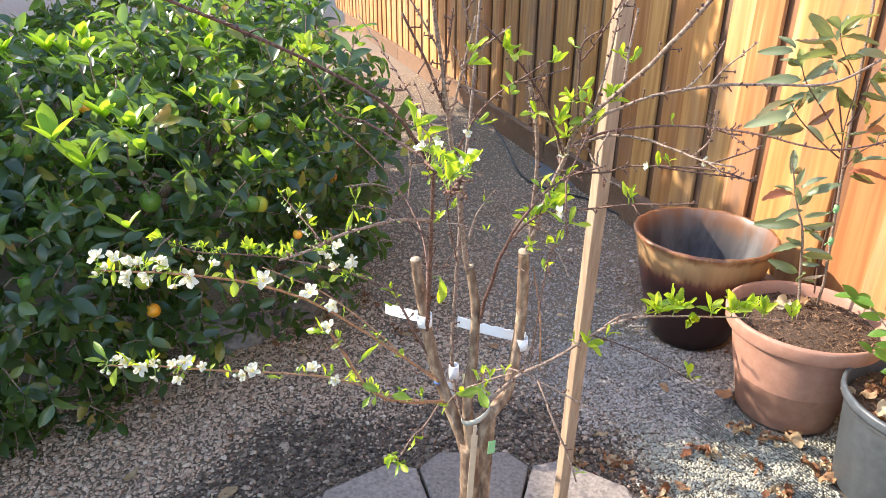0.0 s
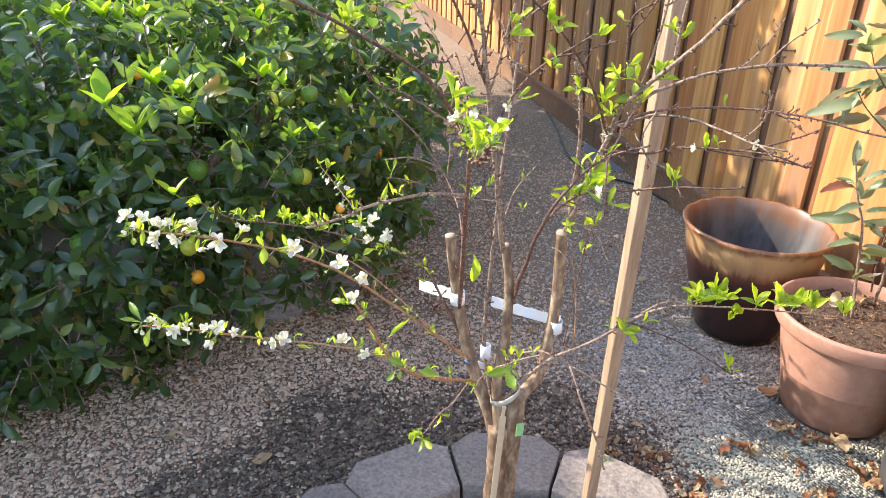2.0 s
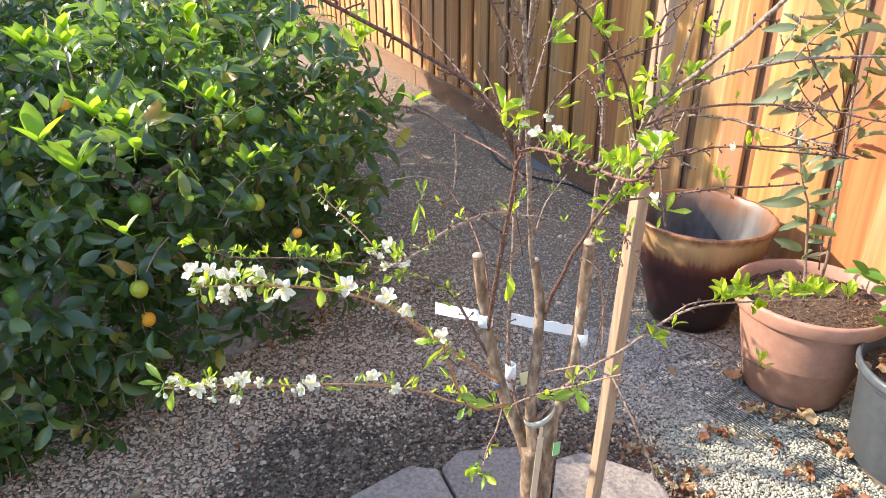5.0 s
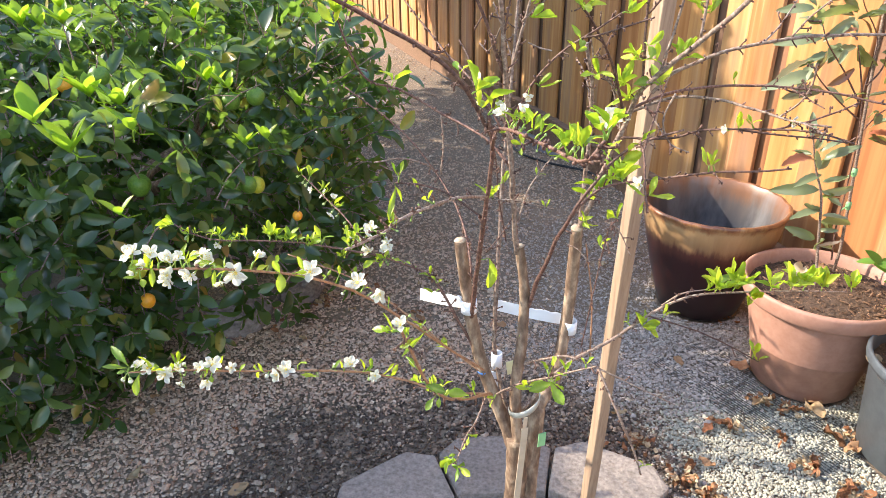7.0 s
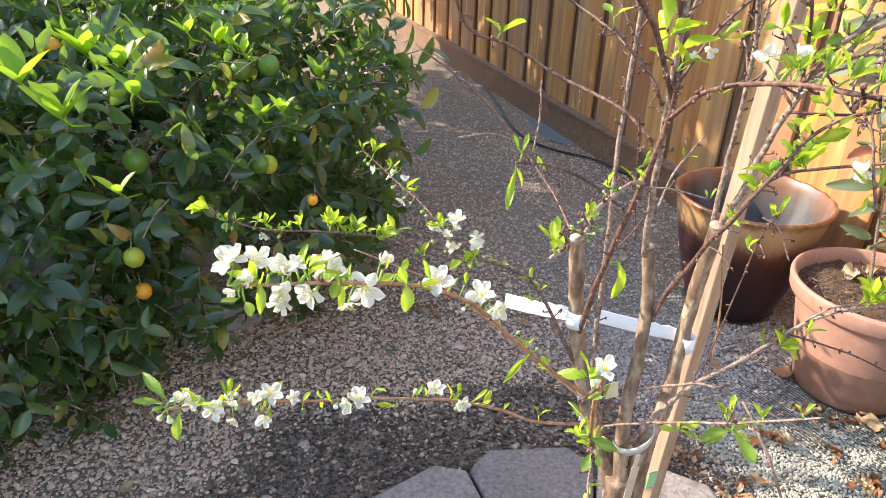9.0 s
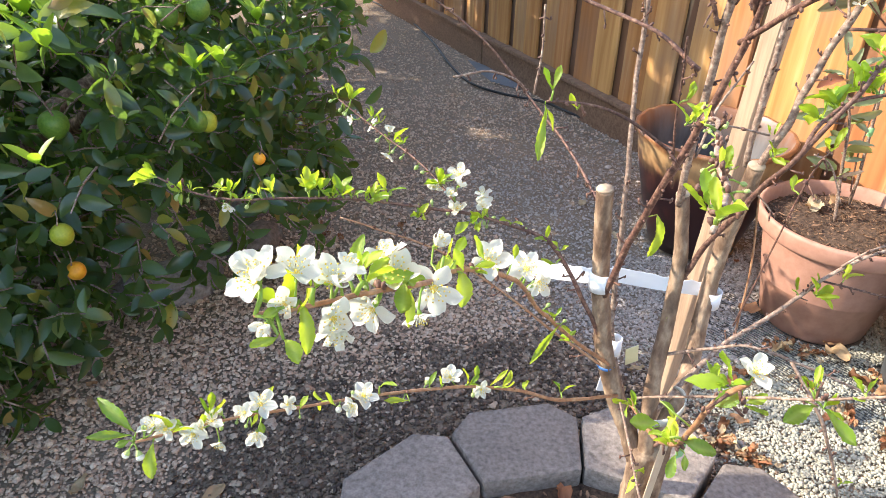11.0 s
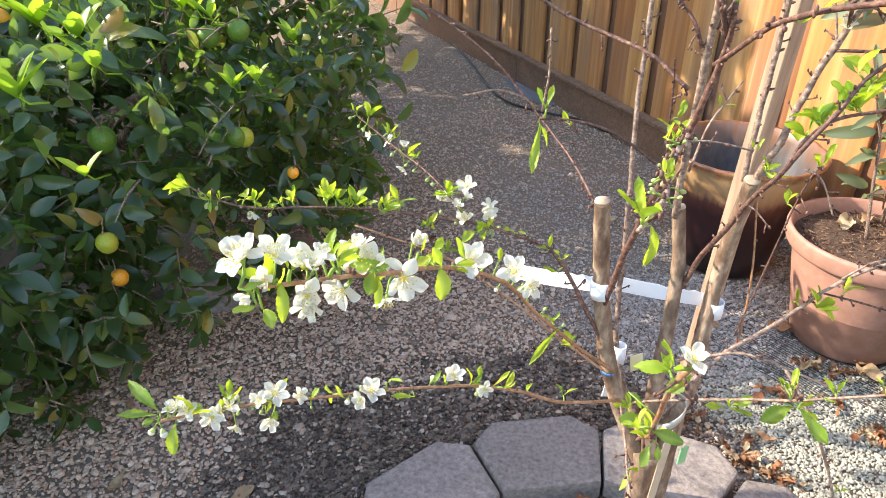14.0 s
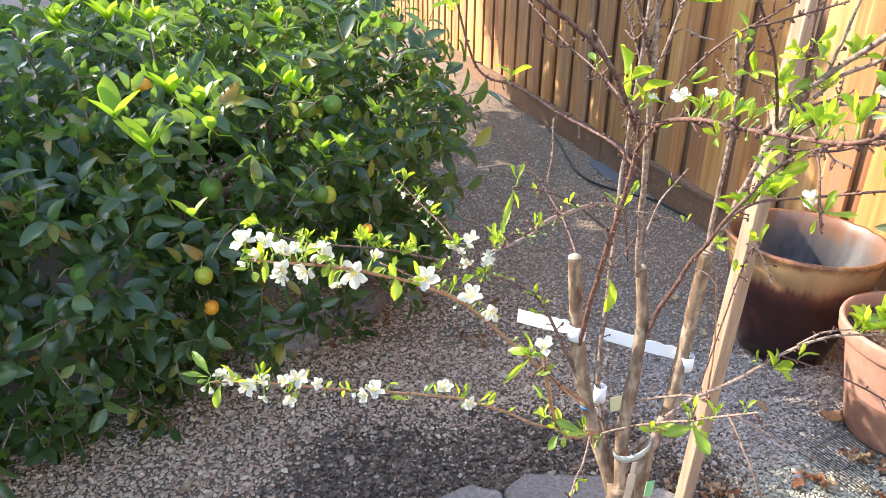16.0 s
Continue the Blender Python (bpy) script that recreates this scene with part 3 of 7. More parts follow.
PO = Vector((0.06, 0.95, 0))
plum = thing("plum_tree", PO, "young multi-stemmed plum tree in first blossom with pale new leaves", "tree")
PATHS, FLOWERING, buds = [], [], Build()
ICO = [(0, 0, -1), (0.72, -0.53, -0.45), (-0.28, -0.85, -0.45), (-0.89, 0, -0.45), (-0.28, 0.85, -0.45), (0.72, 0.53, -0.45),
       (0.28, -0.85, 0.45), (-0.72, -0.53, 0.45), (-0.72, 0.53, 0.45), (0.28, 0.85, 0.45), (0.89, 0, 0.45), (0, 0, 1)]
ICO_F = [(0, 2, 1), (1, 5, 0), (0, 3, 2), (0, 4, 3), (0, 5, 4), (1, 10, 5), (2, 6, 1), (3, 7, 2), (4, 8, 3), (5, 9, 4), (1, 6, 10), (2, 7, 6), (3, 8, 7), (4, 9, 8), (5, 10, 9),
         (6, 11, 10), (7, 11, 6), (8, 11, 7), (9, 11, 8), (10, 11, 9)]


def shoot(name, nodes, r0, r1, mat, budding=1.0):
    """A stem with slightly swollen, uneven joints; buds and short spurs sit along it."""
    path = curve_through(nodes, 18 if r0 > 0.008 else 8)
    length = sum((b - a).length for a, b in zip(path, path[1:]))
    rr = []
    for i, p in enumerate(path):
        t = i / (len(path) - 1)
        rr.append((r0 + (r1 - r0) * t) * (1 + 0.07 * noise.noise(p * 40) + 0.06 * noise.noise(p * 150) + (0.0 if r0 > 0.008 else 0.10 * max(0.0, noise.noise(p * 90)))))
        path[i] = p + Vector((noise.noise(p * 30), noise.noise(p * 30 + Vector((9, 0, 0))), noise.noise(p * 30 + Vector((0, 9, 0))))) * (0.0009 if r0 > 0.008 else min(0.0022, rr[-1] * 0.55))
    b = Build()
    b.tube([p - PO for p in path], rr, 12 if r0 > 0.008 else 7)
    part(name, b, mat, plum)
    PATHS.append(path)
    for k in range(int(length / 0.016 * budding)):
        i = int(rng.integers(1, len(path) - 1))
        d = (path[i + 1] - path[i - 1]).normalized()
        side = (Matrix.Rotation(rng.uniform(0, 6.28), 3, d) @ d.orthogonal()).normalized()
        ax = (side + d * 0.5).normalized()
        s = rng.uniform(0.0009, 0.0018)
        q = path[i] + side * (rr[i] + s * 0.6) - PO
        m = frame_of(ax, side)
        v = np.array(ICO) * np.array([s, s * rng.uniform(1.3, 2.4), s])
        buds.add((np.array(m) @ v.T).T + np.array(q), ICO_F)
    for k in range(int(length / 0.045 * budding) if r0 < 0.008 else 0):
        i = int(rng.integers(2, len(path) - 1))
        d = (path[i + 1] - path[i - 1]).normalized()
        side = (Matrix.Rotation(rng.uniform(0, 6.28), 3, d) @ d.orthogonal()).normalized()
        L = rng.uniform(0.004, 0.013)
        tip = path[i] + side * (rr[i] + L) + d * L * 0.7
        buds.tube([path[i] - PO, path[i].lerp(tip, 0.5) + side * 0.001 - PO, tip - PO], [0.0011, 0.0009, 0.0008], 5)
        for j in range(int(rng.integers(1, 3))):
            s = rng.uniform(0.0008, 0.0015)
            buds.add(np.array(ICO) * np.array([s, s, s * 1.9]) + np.array(tip - PO) + rng.normal(0, 0.0012, 3), ICO_F)
    return path


def nearest(p):
    best, at = 9.0, p
    for path in PATHS:
        for q in path:
            d = (q - p).length
            if d < best:
                best, at = d, q
    return best, at


def joint(p, at):
    """The stem joint from which a flower at p springs: joints lie about 25 mm apart."""
    best, node = 0.03, at
    for path in PATHS:
        for q in path[::4]:
            d = (q - p).length
            if d < best:
                best, node = d, q
    return node


def plum_leaf_mesh(k):
    """A young leaf with a pointed tip and toothed edge, keeled along its midrib, curled or cupped."""
    b = Build()
    v, f, rib = [(0, 0, 0)], [], [1.0]
    n, q = 16, noise.noise
    curl, fold, fat = ((-0.30, 0.55, 0.25), (0.22, 0.9, 0.23), (-0.60, 0.40, 0.27), (0.35, 0.65, 0.21), (-0.10, 1.2, 0.25))[k]
    for i in range(1, n):
        t = i / n
        w = fat * (math.sin(math.pi * t ** 1.12) ** 0.85 * (0.55 + 0.45 * t) * (1.0 - 0.25 * t ** 6) + 0.02)
        z = curl * t * t
        bend = 0.06 * math.sin(3 * t + 1.7 * k)
        for u in (-1, -0.55, 0, 0.55, 1):
            wav = 0.05 * q(Vector((u * 2.6 + 7 * k, t * 6.5, 1.5))) + (0.045 * math.sin(9 * t + 2 * u + k) if abs(u) == 1 else 0)
            edge = (1.06 if i % 2 else 0.92) if abs(u) == 1 else 1.0  # toothed edge
            ridge = (0.018 if i % 2 else -0.012) if abs(u) == 0.55 else 0.0  # blade swells between the side veins
            v.append((w * u * edge * (1 + 0.12 * q(Vector((u, t * 9, k)))) + bend, t + (0.03 if abs(u) == 1 else 0.0), z + fold * abs(u) ** 1.3 * w * 0.85 + (wav + ridge) * (u != 0)))
            rib.append(1.0 if u == 0 else (0.25 if abs(u) == 0.55 and i % 2 == 0 else 0.0))
    v.append((0.06 * math.sin(3 + 1.7 * k), 1, curl))
    rib.append(0.5)
    for i in range(n - 2):
        for j in range(4):
            a = 1 + 5 * i + j
            f.append((a, a + 1, a + 6, a + 5))
    a, e = 1 + 5 * (n - 2), len(v) - 1
    for j in range(4):
        f += [(0, 2 + j, 1 + j), (a + j, a + j + 1, e)]
    b.add(v, f)
    me = b.mesh("leaf", M_PLUM_LEAF)
    me.attributes.new("rib", "FLOAT", "POINT").data.foreach_set("value", rib)
    return me


PLUM_LEAVES = [plum_leaf_mesh(k) for k in range(5)]
spare = Build()


def spur(pts, radii):
    b = Build()
    b.tube(pts, radii, 5)
    part("spur", b, M_CALYX, plum)



def put_leaf(p, d, nrm, size):
    m = Matrix.Translation(p - PO) @ frame_of(d, nrm).to_4x4() @ Matrix.Diagonal((size * rng.uniform(0.85, 1.15), size, size, 1))
    me = PLUM_LEAVES[int(rng.integers(0, 5))]
    if rng.random() < 0.6:
        part("leaf", me, None, plum).matrix_basis = m
    else:
        co = np.array([tuple(m @ v.co) for v in me.vertices])
        spare.add(co, [tuple(f.vertices) for f in me.polygons])


def tuft(x, y, z, count, size, lift=0.9):
    p = Vector((x, y, z))
    gap, at = nearest(p)
    if gap > 0.009:
        p, gap = at + (p - at) * (0.009 / gap), 0.009
    stem = (p - at).normalized() if gap > 0.002 else Vector((0, 0, 1))
    if gap > 0.003:
        spur([at - PO, at.lerp(p, 0.55) - PO + Vector((0, 0, 0.001)), p - PO], [0.0011, 0.0009, 0.0008])
    axis = (stem * 0.8 + Vector((0, 0, lift))).normalized()
    turn = rng.uniform(0, 6.28)
    for k in range(count):
        turn += 2.4
        side = (Matrix.Rotation(turn, 3, axis) @ axis.orthogonal()).normalized()
        d = (axis * rng.uniform(0.5, 1.3) + side * rng.uniform(0.5, 0.9)).normalized()
        put_leaf(p + side * 0.001, d, axis - side * 0.8 + Vector(rng.normal(0, 0.25, 3)), size * rng.uniform(0.7, 1.15))


def big_leaf(foot, tip, width):
    a, b = Vector(foot), Vector(tip)
    gap, at = nearest(a)
    spur([at - PO, a - PO], [0.0007, 0.0005])
    m = Matrix.Translation(a - PO) @ frame_of(b - a, (0.1, -0.3, 0.9)).to_4x4() @ Matrix.Diagonal((min(width, (b - a).length * 0.62) / 0.44, (b - a).length, (b - a).length * 0.7, 1))
    part("leaf", PLUM_LEAVES[int(rng.integers(0, 4))], None, plum).matrix_basis = m


def petal_mesh(k):
    """An oval petal on a narrow claw, cupped, with a slightly ragged rim."""
    b = Build()
    v, f = [], []
    n = 7
    for i in range(n):
        t = i / (n - 1)
        w = 0.022 + 0.155 * math.sqrt(max(0.0, 1 - ((t - 0.60) / 0.52) ** 2))
        for j in range(n):
            u = 2 * j / (n - 1) - 1
            rag = 0.035 * noise.noise(Vector((u * 4 + 9 * k, 3.0 * k, 0))) * t ** 3
            v.append((w * u, 0.05 + 0.47 * t - 0.085 * u * u * t ** 2 + rag, (0.02 + 0.06 * k) * t ** 1.6 + 0.09 * u * u * t + 0.03 * noise.noise(Vector((u * 1.7 + 5 * k, t * 2.5, 1)))))
    for i in range(n - 1):
        for j in range(n - 1):
            a = i * n + j
            f.append((a, a + 1, a + n + 1, a + n))
    b.add(v, f)
    return b.mesh("petal", M_PETAL)


STAMEN_TIPS = [(0.25 * math.sqrt((k + 0.5) / 20) * math.cos(k * 2.4), 0.25 * math.sqrt((k + 0.5) / 20) * math.sin(k * 2.4), 0.27 - 0.12 * (k / 20) ** 2 + 0.03 * math.sin(k * 5.0)) for k in range(20)]


def stamens_mesh():
    b = Build()
    for x, y, z in STAMEN_TIPS:
        b.tube([(0.2 * x, 0.2 * y, 0), (0.7 * x, 0.7 * y, 0.55 * z), (x, y, z)], [0.008, 0.006, 0.005], 4, False)
    return b.mesh("stamen_tuft", M_FILAMENT)


def anthers_mesh():
    b = Build()
    for x, y, z in STAMEN_TIPS:
        b.add(np.array(ICO) * 0.019 + np.array((x, y, z)), ICO_F)
    b.lathe([(0.0, 0.045), (0.06, 0.04), (0.085, 0.015), (0.07, 0.0)], 10)
    return b.mesh("anther_tuft", M_STAMEN)


def calyx_mesh():
    b = Build()
    b.lathe([(0.0, -0.15), (0.045, -0.13), (0.07, -0.05), (0.06, 0.01), (0.0, 0.02)], 10)
    for k in range(5):
        a = k * 1.2566 + 0.6
        c, s = math.cos(a), math.sin(a)
        b.add([(0.05 * c - 0.035 * s, 0.05 * s + 0.035 * c, 0), (0.05 * c + 0.035 * s, 0.05 * s - 0.035 * c, 0), (0.15 * c, 0.15 * s, -0.05)], [(0, 1, 2)])
    return b.mesh("blossom", M_CALYX)


PETALS, STAMENS, ANTHERS, CALYX = [petal_mesh(k) for k in range(3)], stamens_mesh(), anthers_mesh(), calyx_mesh()


def blossom(x, y, z, breadth, face=None):
    p, breadth = Vector((x, y, z)), breadth * 0.9
    gap, at = nearest(p)
    reach = min(gap * 0.72, 0.022) if face else min(gap, 0.016)
    if gap > 0:
        p, gap = at + (p - at) * (reach / gap), reach
    away = (p - at).normalized() if gap > 0.002 else Vector((0, 0, 1))
    d = Vector(face) + Vector(rng.normal(0, 0.12, 3)) if face else away * 0.7 + Vector((-0.35, -0.25, 0.35)) + Vector(rng.normal(0, 0.35, 3))
    d.normalize()
    foot = p - d * breadth * 0.15
    at = joint(p, at)
    mid = at.lerp(foot, 0.6) - d * (foot - at).length * 0.16
    spur([at - PO, mid - PO, foot - PO], [0.0007, 0.0005, 0.0005])
    z_to = frame_of(d.orthogonal(), d).to_4x4() @ Matrix.Rotation(rng.uniform(0, 6.28), 4, "Z")
    ob = part("blossom", CALYX, None, plum, "white five-petalled plum blossom with yellow stamens")
    ob.matrix_basis = Matrix.Translation(p - PO) @ z_to @ Matrix.Diagonal((breadth, breadth, breadth, 1))
    cup = rng.uniform(0, 38)
    for k in range(5):
        q = part("petal", PETALS[int(rng.integers(0, 3))], None, ob)
        s = rng.uniform(0.88, 1.08)
        q.matrix_basis = pose(0, 0, 0, 0, 0, 72 * k + rng.normal(0, 6)) @ pose(0, 0, 0, cup + rng.normal(0, 12), rng.normal(0, 12), 0) @ Matrix.Diagonal((s * rng.uniform(0.85, 1.1), s, s, 1))
    part("stamen_tuft", STAMENS, None, ob, "pale stamens")
    part("anther_tuft", ANTHERS, None, ob, "yellow anthers")


def bud_mesh(white):
    """A round flower bud in its cup, upright along +z."""
    b = Build()
    b.lathe([(0.0, -0.62), (0.16, -0.56), (0.30, -0.30), (0.40, -0.02), (0.47, 0.14), (0.42, 0.34), (0.24, 0.50), (0.0, 0.55)] if white else [(0.0, -0.55), (0.16, -0.50), (0.34, -0.28), (0.44, 0.02), (0.38, 0.30), (0.20, 0.50), (0.0, 0.58)], 10)
    me = b.mesh("flower_bud", M_BUD)
    if white:
        me.materials.append(M_PETAL)
        for p in me.polygons:
            p.material_index = 1 if p.center.z > -0.05 else 0
    return me


BUDS = [bud_mesh(0), bud_mesh(1)]


def flower_bud(x, y, z, breadth, white):
    p, breadth = Vector((x, y, z)), breadth * (0.85 if white else 0.66)
    gap, at = nearest(p)
    reach = 0.007
    if gap > reach:
        p, gap = at + (p - at) * (reach / gap), reach
    d = (p - at).normalized() if gap > 0.001 else Vector((0, 0, 1))
    if gap > 0.002:
        spur([at - PO, at.lerp(p, 0.5) + Vector((0, 0, 0.0008)) - PO, p - PO], [0.0006, 0.0005, 0.0005])
    ob = part("flower_bud", BUDS[white], None, plum, "opening white flower bud" if white else "closed green flower bud")
    ob.matrix_basis = Matrix.Translation(p + d * breadth * 0.4 - PO) @ frame_of(d.orthogonal(), d).to_4x4() @ Matrix.Diagonal((breadth, breadth, breadth * rng.uniform(0.95, 1.15), 1))


shoot("trunk", [(0.050, 0.952, 0.0), (0.056, 0.948, 0.22), (0.050, 0.945, 0.45), (0.054, 0.944, 0.58), (0.052, 0.942, 0.70)], 0.024, 0.017, M_BARK, 0.0)
# branches: nodes from the foot outwards, radii at both ends
shoot("limb", [(0.052, 0.942, 0.660), (0.036, 0.960, 0.712), (0.017, 0.971, 0.760), (-0.002, 0.975, 0.818), (-0.016, 0.975, 0.876), (-0.026, 0.974, 0.933), (-0.033, 0.972, 0.988), (-0.040, 0.968, 1.044)], 0.0116, 0.0084, M_BARK, 0.1)
shoot("limb", [(0.058, 0.940, 0.660), (0.046, 0.945, 0.784), (0.054, 0.960, 0.869), (0.056, 0.968, 0.955), (0.045, 0.972, 1.031)], 0.0100, 0.0068, M_BARK, 0.1)
shoot("branch", [(0.042, 0.970, 1.021), (0.030, 0.950, 1.110), (0.020, 0.925, 1.200), (0.009, 0.900, 1.280), (0.000, 0.880, 1.349), (-0.009, 0.860, 1.417), (-0.014, 0.850, 1.456)], 0.0040, 0.0024, M_TWIG_GREY, 1.0)
shoot("limb", [(0.066, 0.945, 0.640), (0.083, 0.955, 0.746), (0.114, 0.985, 0.778), (0.129, 1.010, 0.832), (0.138, 1.020, 0.922), (0.132, 0.990, 1.048)], 0.0116, 0.0088, M_BARK, 0.1)
shoot("stem", [(0.078, 0.950, 0.0), (0.080, 0.946, 0.25), (0.076, 0.946, 0.48), (0.078, 0.948, 0.62), (0.086, 0.956, 0.752)], 0.017, 0.011, M_BARK, 0.0)
shoot("branch", [(0.045, 0.965, 0.700), (0.021, 1.016, 0.821), (0.026, 1.050, 0.960), (0.036, 1.097, 1.115), (0.050, 1.130, 1.270), (0.060, 1.150, 1.420)], 0.0037, 0.0024, M_TWIG_GREY, 1.0)
shoot("branch", [(-0.022, 0.968, 0.918), (-0.018, 0.932, 1.020), (-0.014, 0.880, 1.130), (-0.012, 0.841, 1.222), (-0.019, 0.825, 1.264)], 0.0037, 0.0022, M_TWIG, 1.0)
shoot("branch", [(-0.012, 0.851, 1.214), (-0.016, 0.770, 1.262), (-0.016, 0.682, 1.290), (0.000, 0.600, 1.302), (0.006, 0.503, 1.322), (0.016, 0.490, 1.340)], 0.0021, 0.0012, M_TWIG, 1.6)
shoot("branch", [(-0.270, 0.640, 1.462), (-0.196, 0.716, 1.413), (-0.138, 0.767, 1.374), (-0.060, 0.810, 1.315), (-0.012, 0.838, 1.235)], 0.0016, 0.0025, M_TWIG, 1.0)
shoot("branch", [(-0.202, 1.000, 1.370), (-0.183, 1.030, 1.296), (-0.162, 1.050, 1.255), (-0.119, 1.060, 1.238), (-0.055, 1.040, 1.205), (-0.004, 0.990, 1.187), (0.023, 0.955, 1.162)], 0.0012, 0.0022, M_TWIG, 1.0)
shoot("branch", [(-0.216, 1.250, 1.201), (-0.121, 1.200, 1.136), (-0.062, 1.160, 1.069), (-0.030, 1.080, 1.027), (-0.022, 0.988, 0.991), (-0.029, 0.973, 0.959)], 0.0011, 0.0022, M_TWIG, 1.0)
shoot("twig", [(-0.058, 1.150, 1.178), (-0.055, 1.155, 1.125), (-0.059, 1.158, 1.075)], 0.0011, 0.0014, M_TWIG_GREY, 1.0)
shoot("twig", [(-0.165, 1.110, 1.114), (-0.122, 1.130, 1.113), (-0.085, 1.150, 1.096), (-0.068, 1.160, 1.079)], 0.0011, 0.0014, M_TWIG_GREY, 1.0)
shoot("twig", [(-0.127, 0.915, 1.154), (-0.092, 0.915, 1.150), (-0.056, 0.910, 1.137), (-0.016, 0.900, 1.109)], 0.0011, 0.0015, M_TWIG, 1.0)
shoot("branch", [(-0.013, 0.872, 1.150), (-0.060, 0.780, 1.185), (-0.114, 0.689, 1.203), (-0.131, 0.651, 1.206), (-0.160, 0.612, 1.210)], 0.0021, 0.0012, M_TWIG_GREY, 1.2)
shoot("branch", [(-0.006, 0.971, 0.833), (-0.045, 0.975, 0.914), (-0.074, 0.990, 0.966), (-0.091, 1.000, 0.978), (-0.142, 1.010, 0.996), (-0.193, 1.020, 1.005), (-0.253, 1.030, 1.013), (-0.313, 1.035, 1.019), (-0.400, 1.045, 1.018), (-0.443, 1.050, 1.029), (-0.467, 1.053, 1.043)], 0.0026, 0.0009, M_TWIG, 1.0)
shoot("twig", [(-0.179, 1.010, 1.018), (-0.207, 1.060, 1.040), (-0.241, 1.110, 1.053), (-0.286, 1.160, 1.078)], 0.0012, 0.0009, M_TWIG, 1.0)
FLOWERING.append(shoot("branch", [(-0.001, 0.968, 0.818), (-0.069, 0.930, 0.895), (-0.126, 0.880, 0.975), (-0.176, 0.790, 1.068), (-0.218, 0.730, 1.121), (-0.244, 0.690, 1.149), (-0.266, 0.630, 1.185), (-0.302, 0.595, 1.205), (-0.323, 0.573, 1.218)], 0.0022, 0.0008, M_TWIG_TAN, 0.15))
shoot("branch", [(0.001, 0.968, 0.808), (-0.057, 0.985, 0.851), (-0.127, 1.000, 0.911), (-0.194, 1.005, 0.964), (-0.261, 1.010, 0.994), (-0.294, 1.012, 1.008)], 0.0017, 0.0009, M_TWIG_TAN, 0.5)
FLOWERING.append(shoot("branch", [(0.012, 0.960, 0.776), (-0.069, 0.930, 0.809), (-0.129, 0.920, 0.841), (-0.193, 0.900, 0.872), (-0.262, 0.880, 0.892), (-0.331, 0.850, 0.916), (-0.399, 0.800, 0.957), (-0.442, 0.762, 0.983)], 0.0021, 0.0010, M_TWIG_TAN, 0.15))
shoot("twig", [(-0.116, 0.620, 1.122), (-0.109, 0.648, 1.080), (-0.086, 0.700, 0.990), (-0.050, 0.790, 0.905), (0.003, 0.915, 0.813)], 0.0014, 0.0022, M_TWIG_TAN, 0.6)
shoot("twig", [(-0.002, 0.925, 0.800), (-0.025, 0.850, 0.814), (-0.040, 0.810, 0.828), (-0.055, 0.760, 0.838), (-0.064, 0.737, 0.846)], 0.0015, 0.0009, M_TWIG_GREY, 1.0)
shoot("branch", [(0.014, 0.930, 0.800), (0.030, 0.820, 0.903), (0.051, 0.740, 0.973), (0.069, 0.700, 1.011), (0.086, 0.680, 1.031)], 0.0015, 0.0009, M_TWIG_GREY, 0.6)
shoot("branch", [(0.054, 0.950, 0.746), (0.111, 0.960, 0.814), (0.147, 0.970, 0.836), (0.202, 0.980, 0.861), (0.253, 0.985, 0.898), (0.294, 0.985, 0.923), (0.339, 0.990, 0.931), (0.428, 1.020, 0.915), (0.540, 1.060, 0.890), (0.643, 1.085, 0.870)], 0.0034, 0.0010, M_TWIG_GREY, 1.0)
shoot("twig", [(0.273, 0.985, 0.916), (0.299, 0.980, 0.939), (0.337, 0.985, 0.942)], 0.0015, 0.0009, M_TWIG_GREY, 1.0)
shoot("twig", [(0.253, 0.985, 0.898), (0.331, 0.950, 0.885), (0.412, 0.927, 0.847)], 0.0014, 0.0009, M_TWIG, 1.0)
shoot("branch", [(0.055, 0.955, 0.836), (0.086, 0.920, 0.870), (0.110, 0.900, 0.888), (0.148, 0.881, 0.881), (0.200, 0.860, 0.862), (0.258, 0.850, 0.834)], 0.0020, 0.0010, M_TWIG_GREY, 1.0)
shoot("twig", [(0.152, 0.880, 0.879), (0.173, 0.840, 0.834), (0.197, 0.830, 0.780), (0.212, 0.820, 0.734)], 0.0021, 0.0014, M_TWIG_GREY, 1.0)
shoot("branch", [(0.132, 0.995, 1.025), (0.147, 0.985, 1.093), (0.165, 0.985, 1.153), (0.182, 0.980, 1.207), (0.194, 0.965, 1.254), (0.223, 0.940, 1.296), (0.258, 0.905, 1.343), (0.282, 0.875, 1.384), (0.305, 0.850, 1.425), (0.332, 0.820, 1.478), (0.360, 0.795, 1.540)], 0.0040, 0.0026, M_TWIG_GREY, 1.0)
shoot("branch", [(0.058, 0.970, 0.913), (0.068, 0.956, 0.965), (0.076, 0.935, 1.015), (0.083, 0.912, 1.062), (0.092, 0.890, 1.102), (0.104, 0.880, 1.136), (0.122, 0.878, 1.164), (0.146, 0.886, 1.190), (0.175, 0.880, 1.212), (0.215, 0.860, 1.232)], 0.0032, 0.0014, M_TWIG, 1.0)
shoot("branch", [(0.094, 0.888, 1.108), (0.120, 0.905, 1.130), (0.150, 0.905, 1.148), (0.210, 0.890, 1.161), (0.248, 0.850, 1.182), (0.294, 0.820, 1.194), (0.319, 0.800, 1.203)], 0.0020, 0.0011, M_TWIG, 1.0)
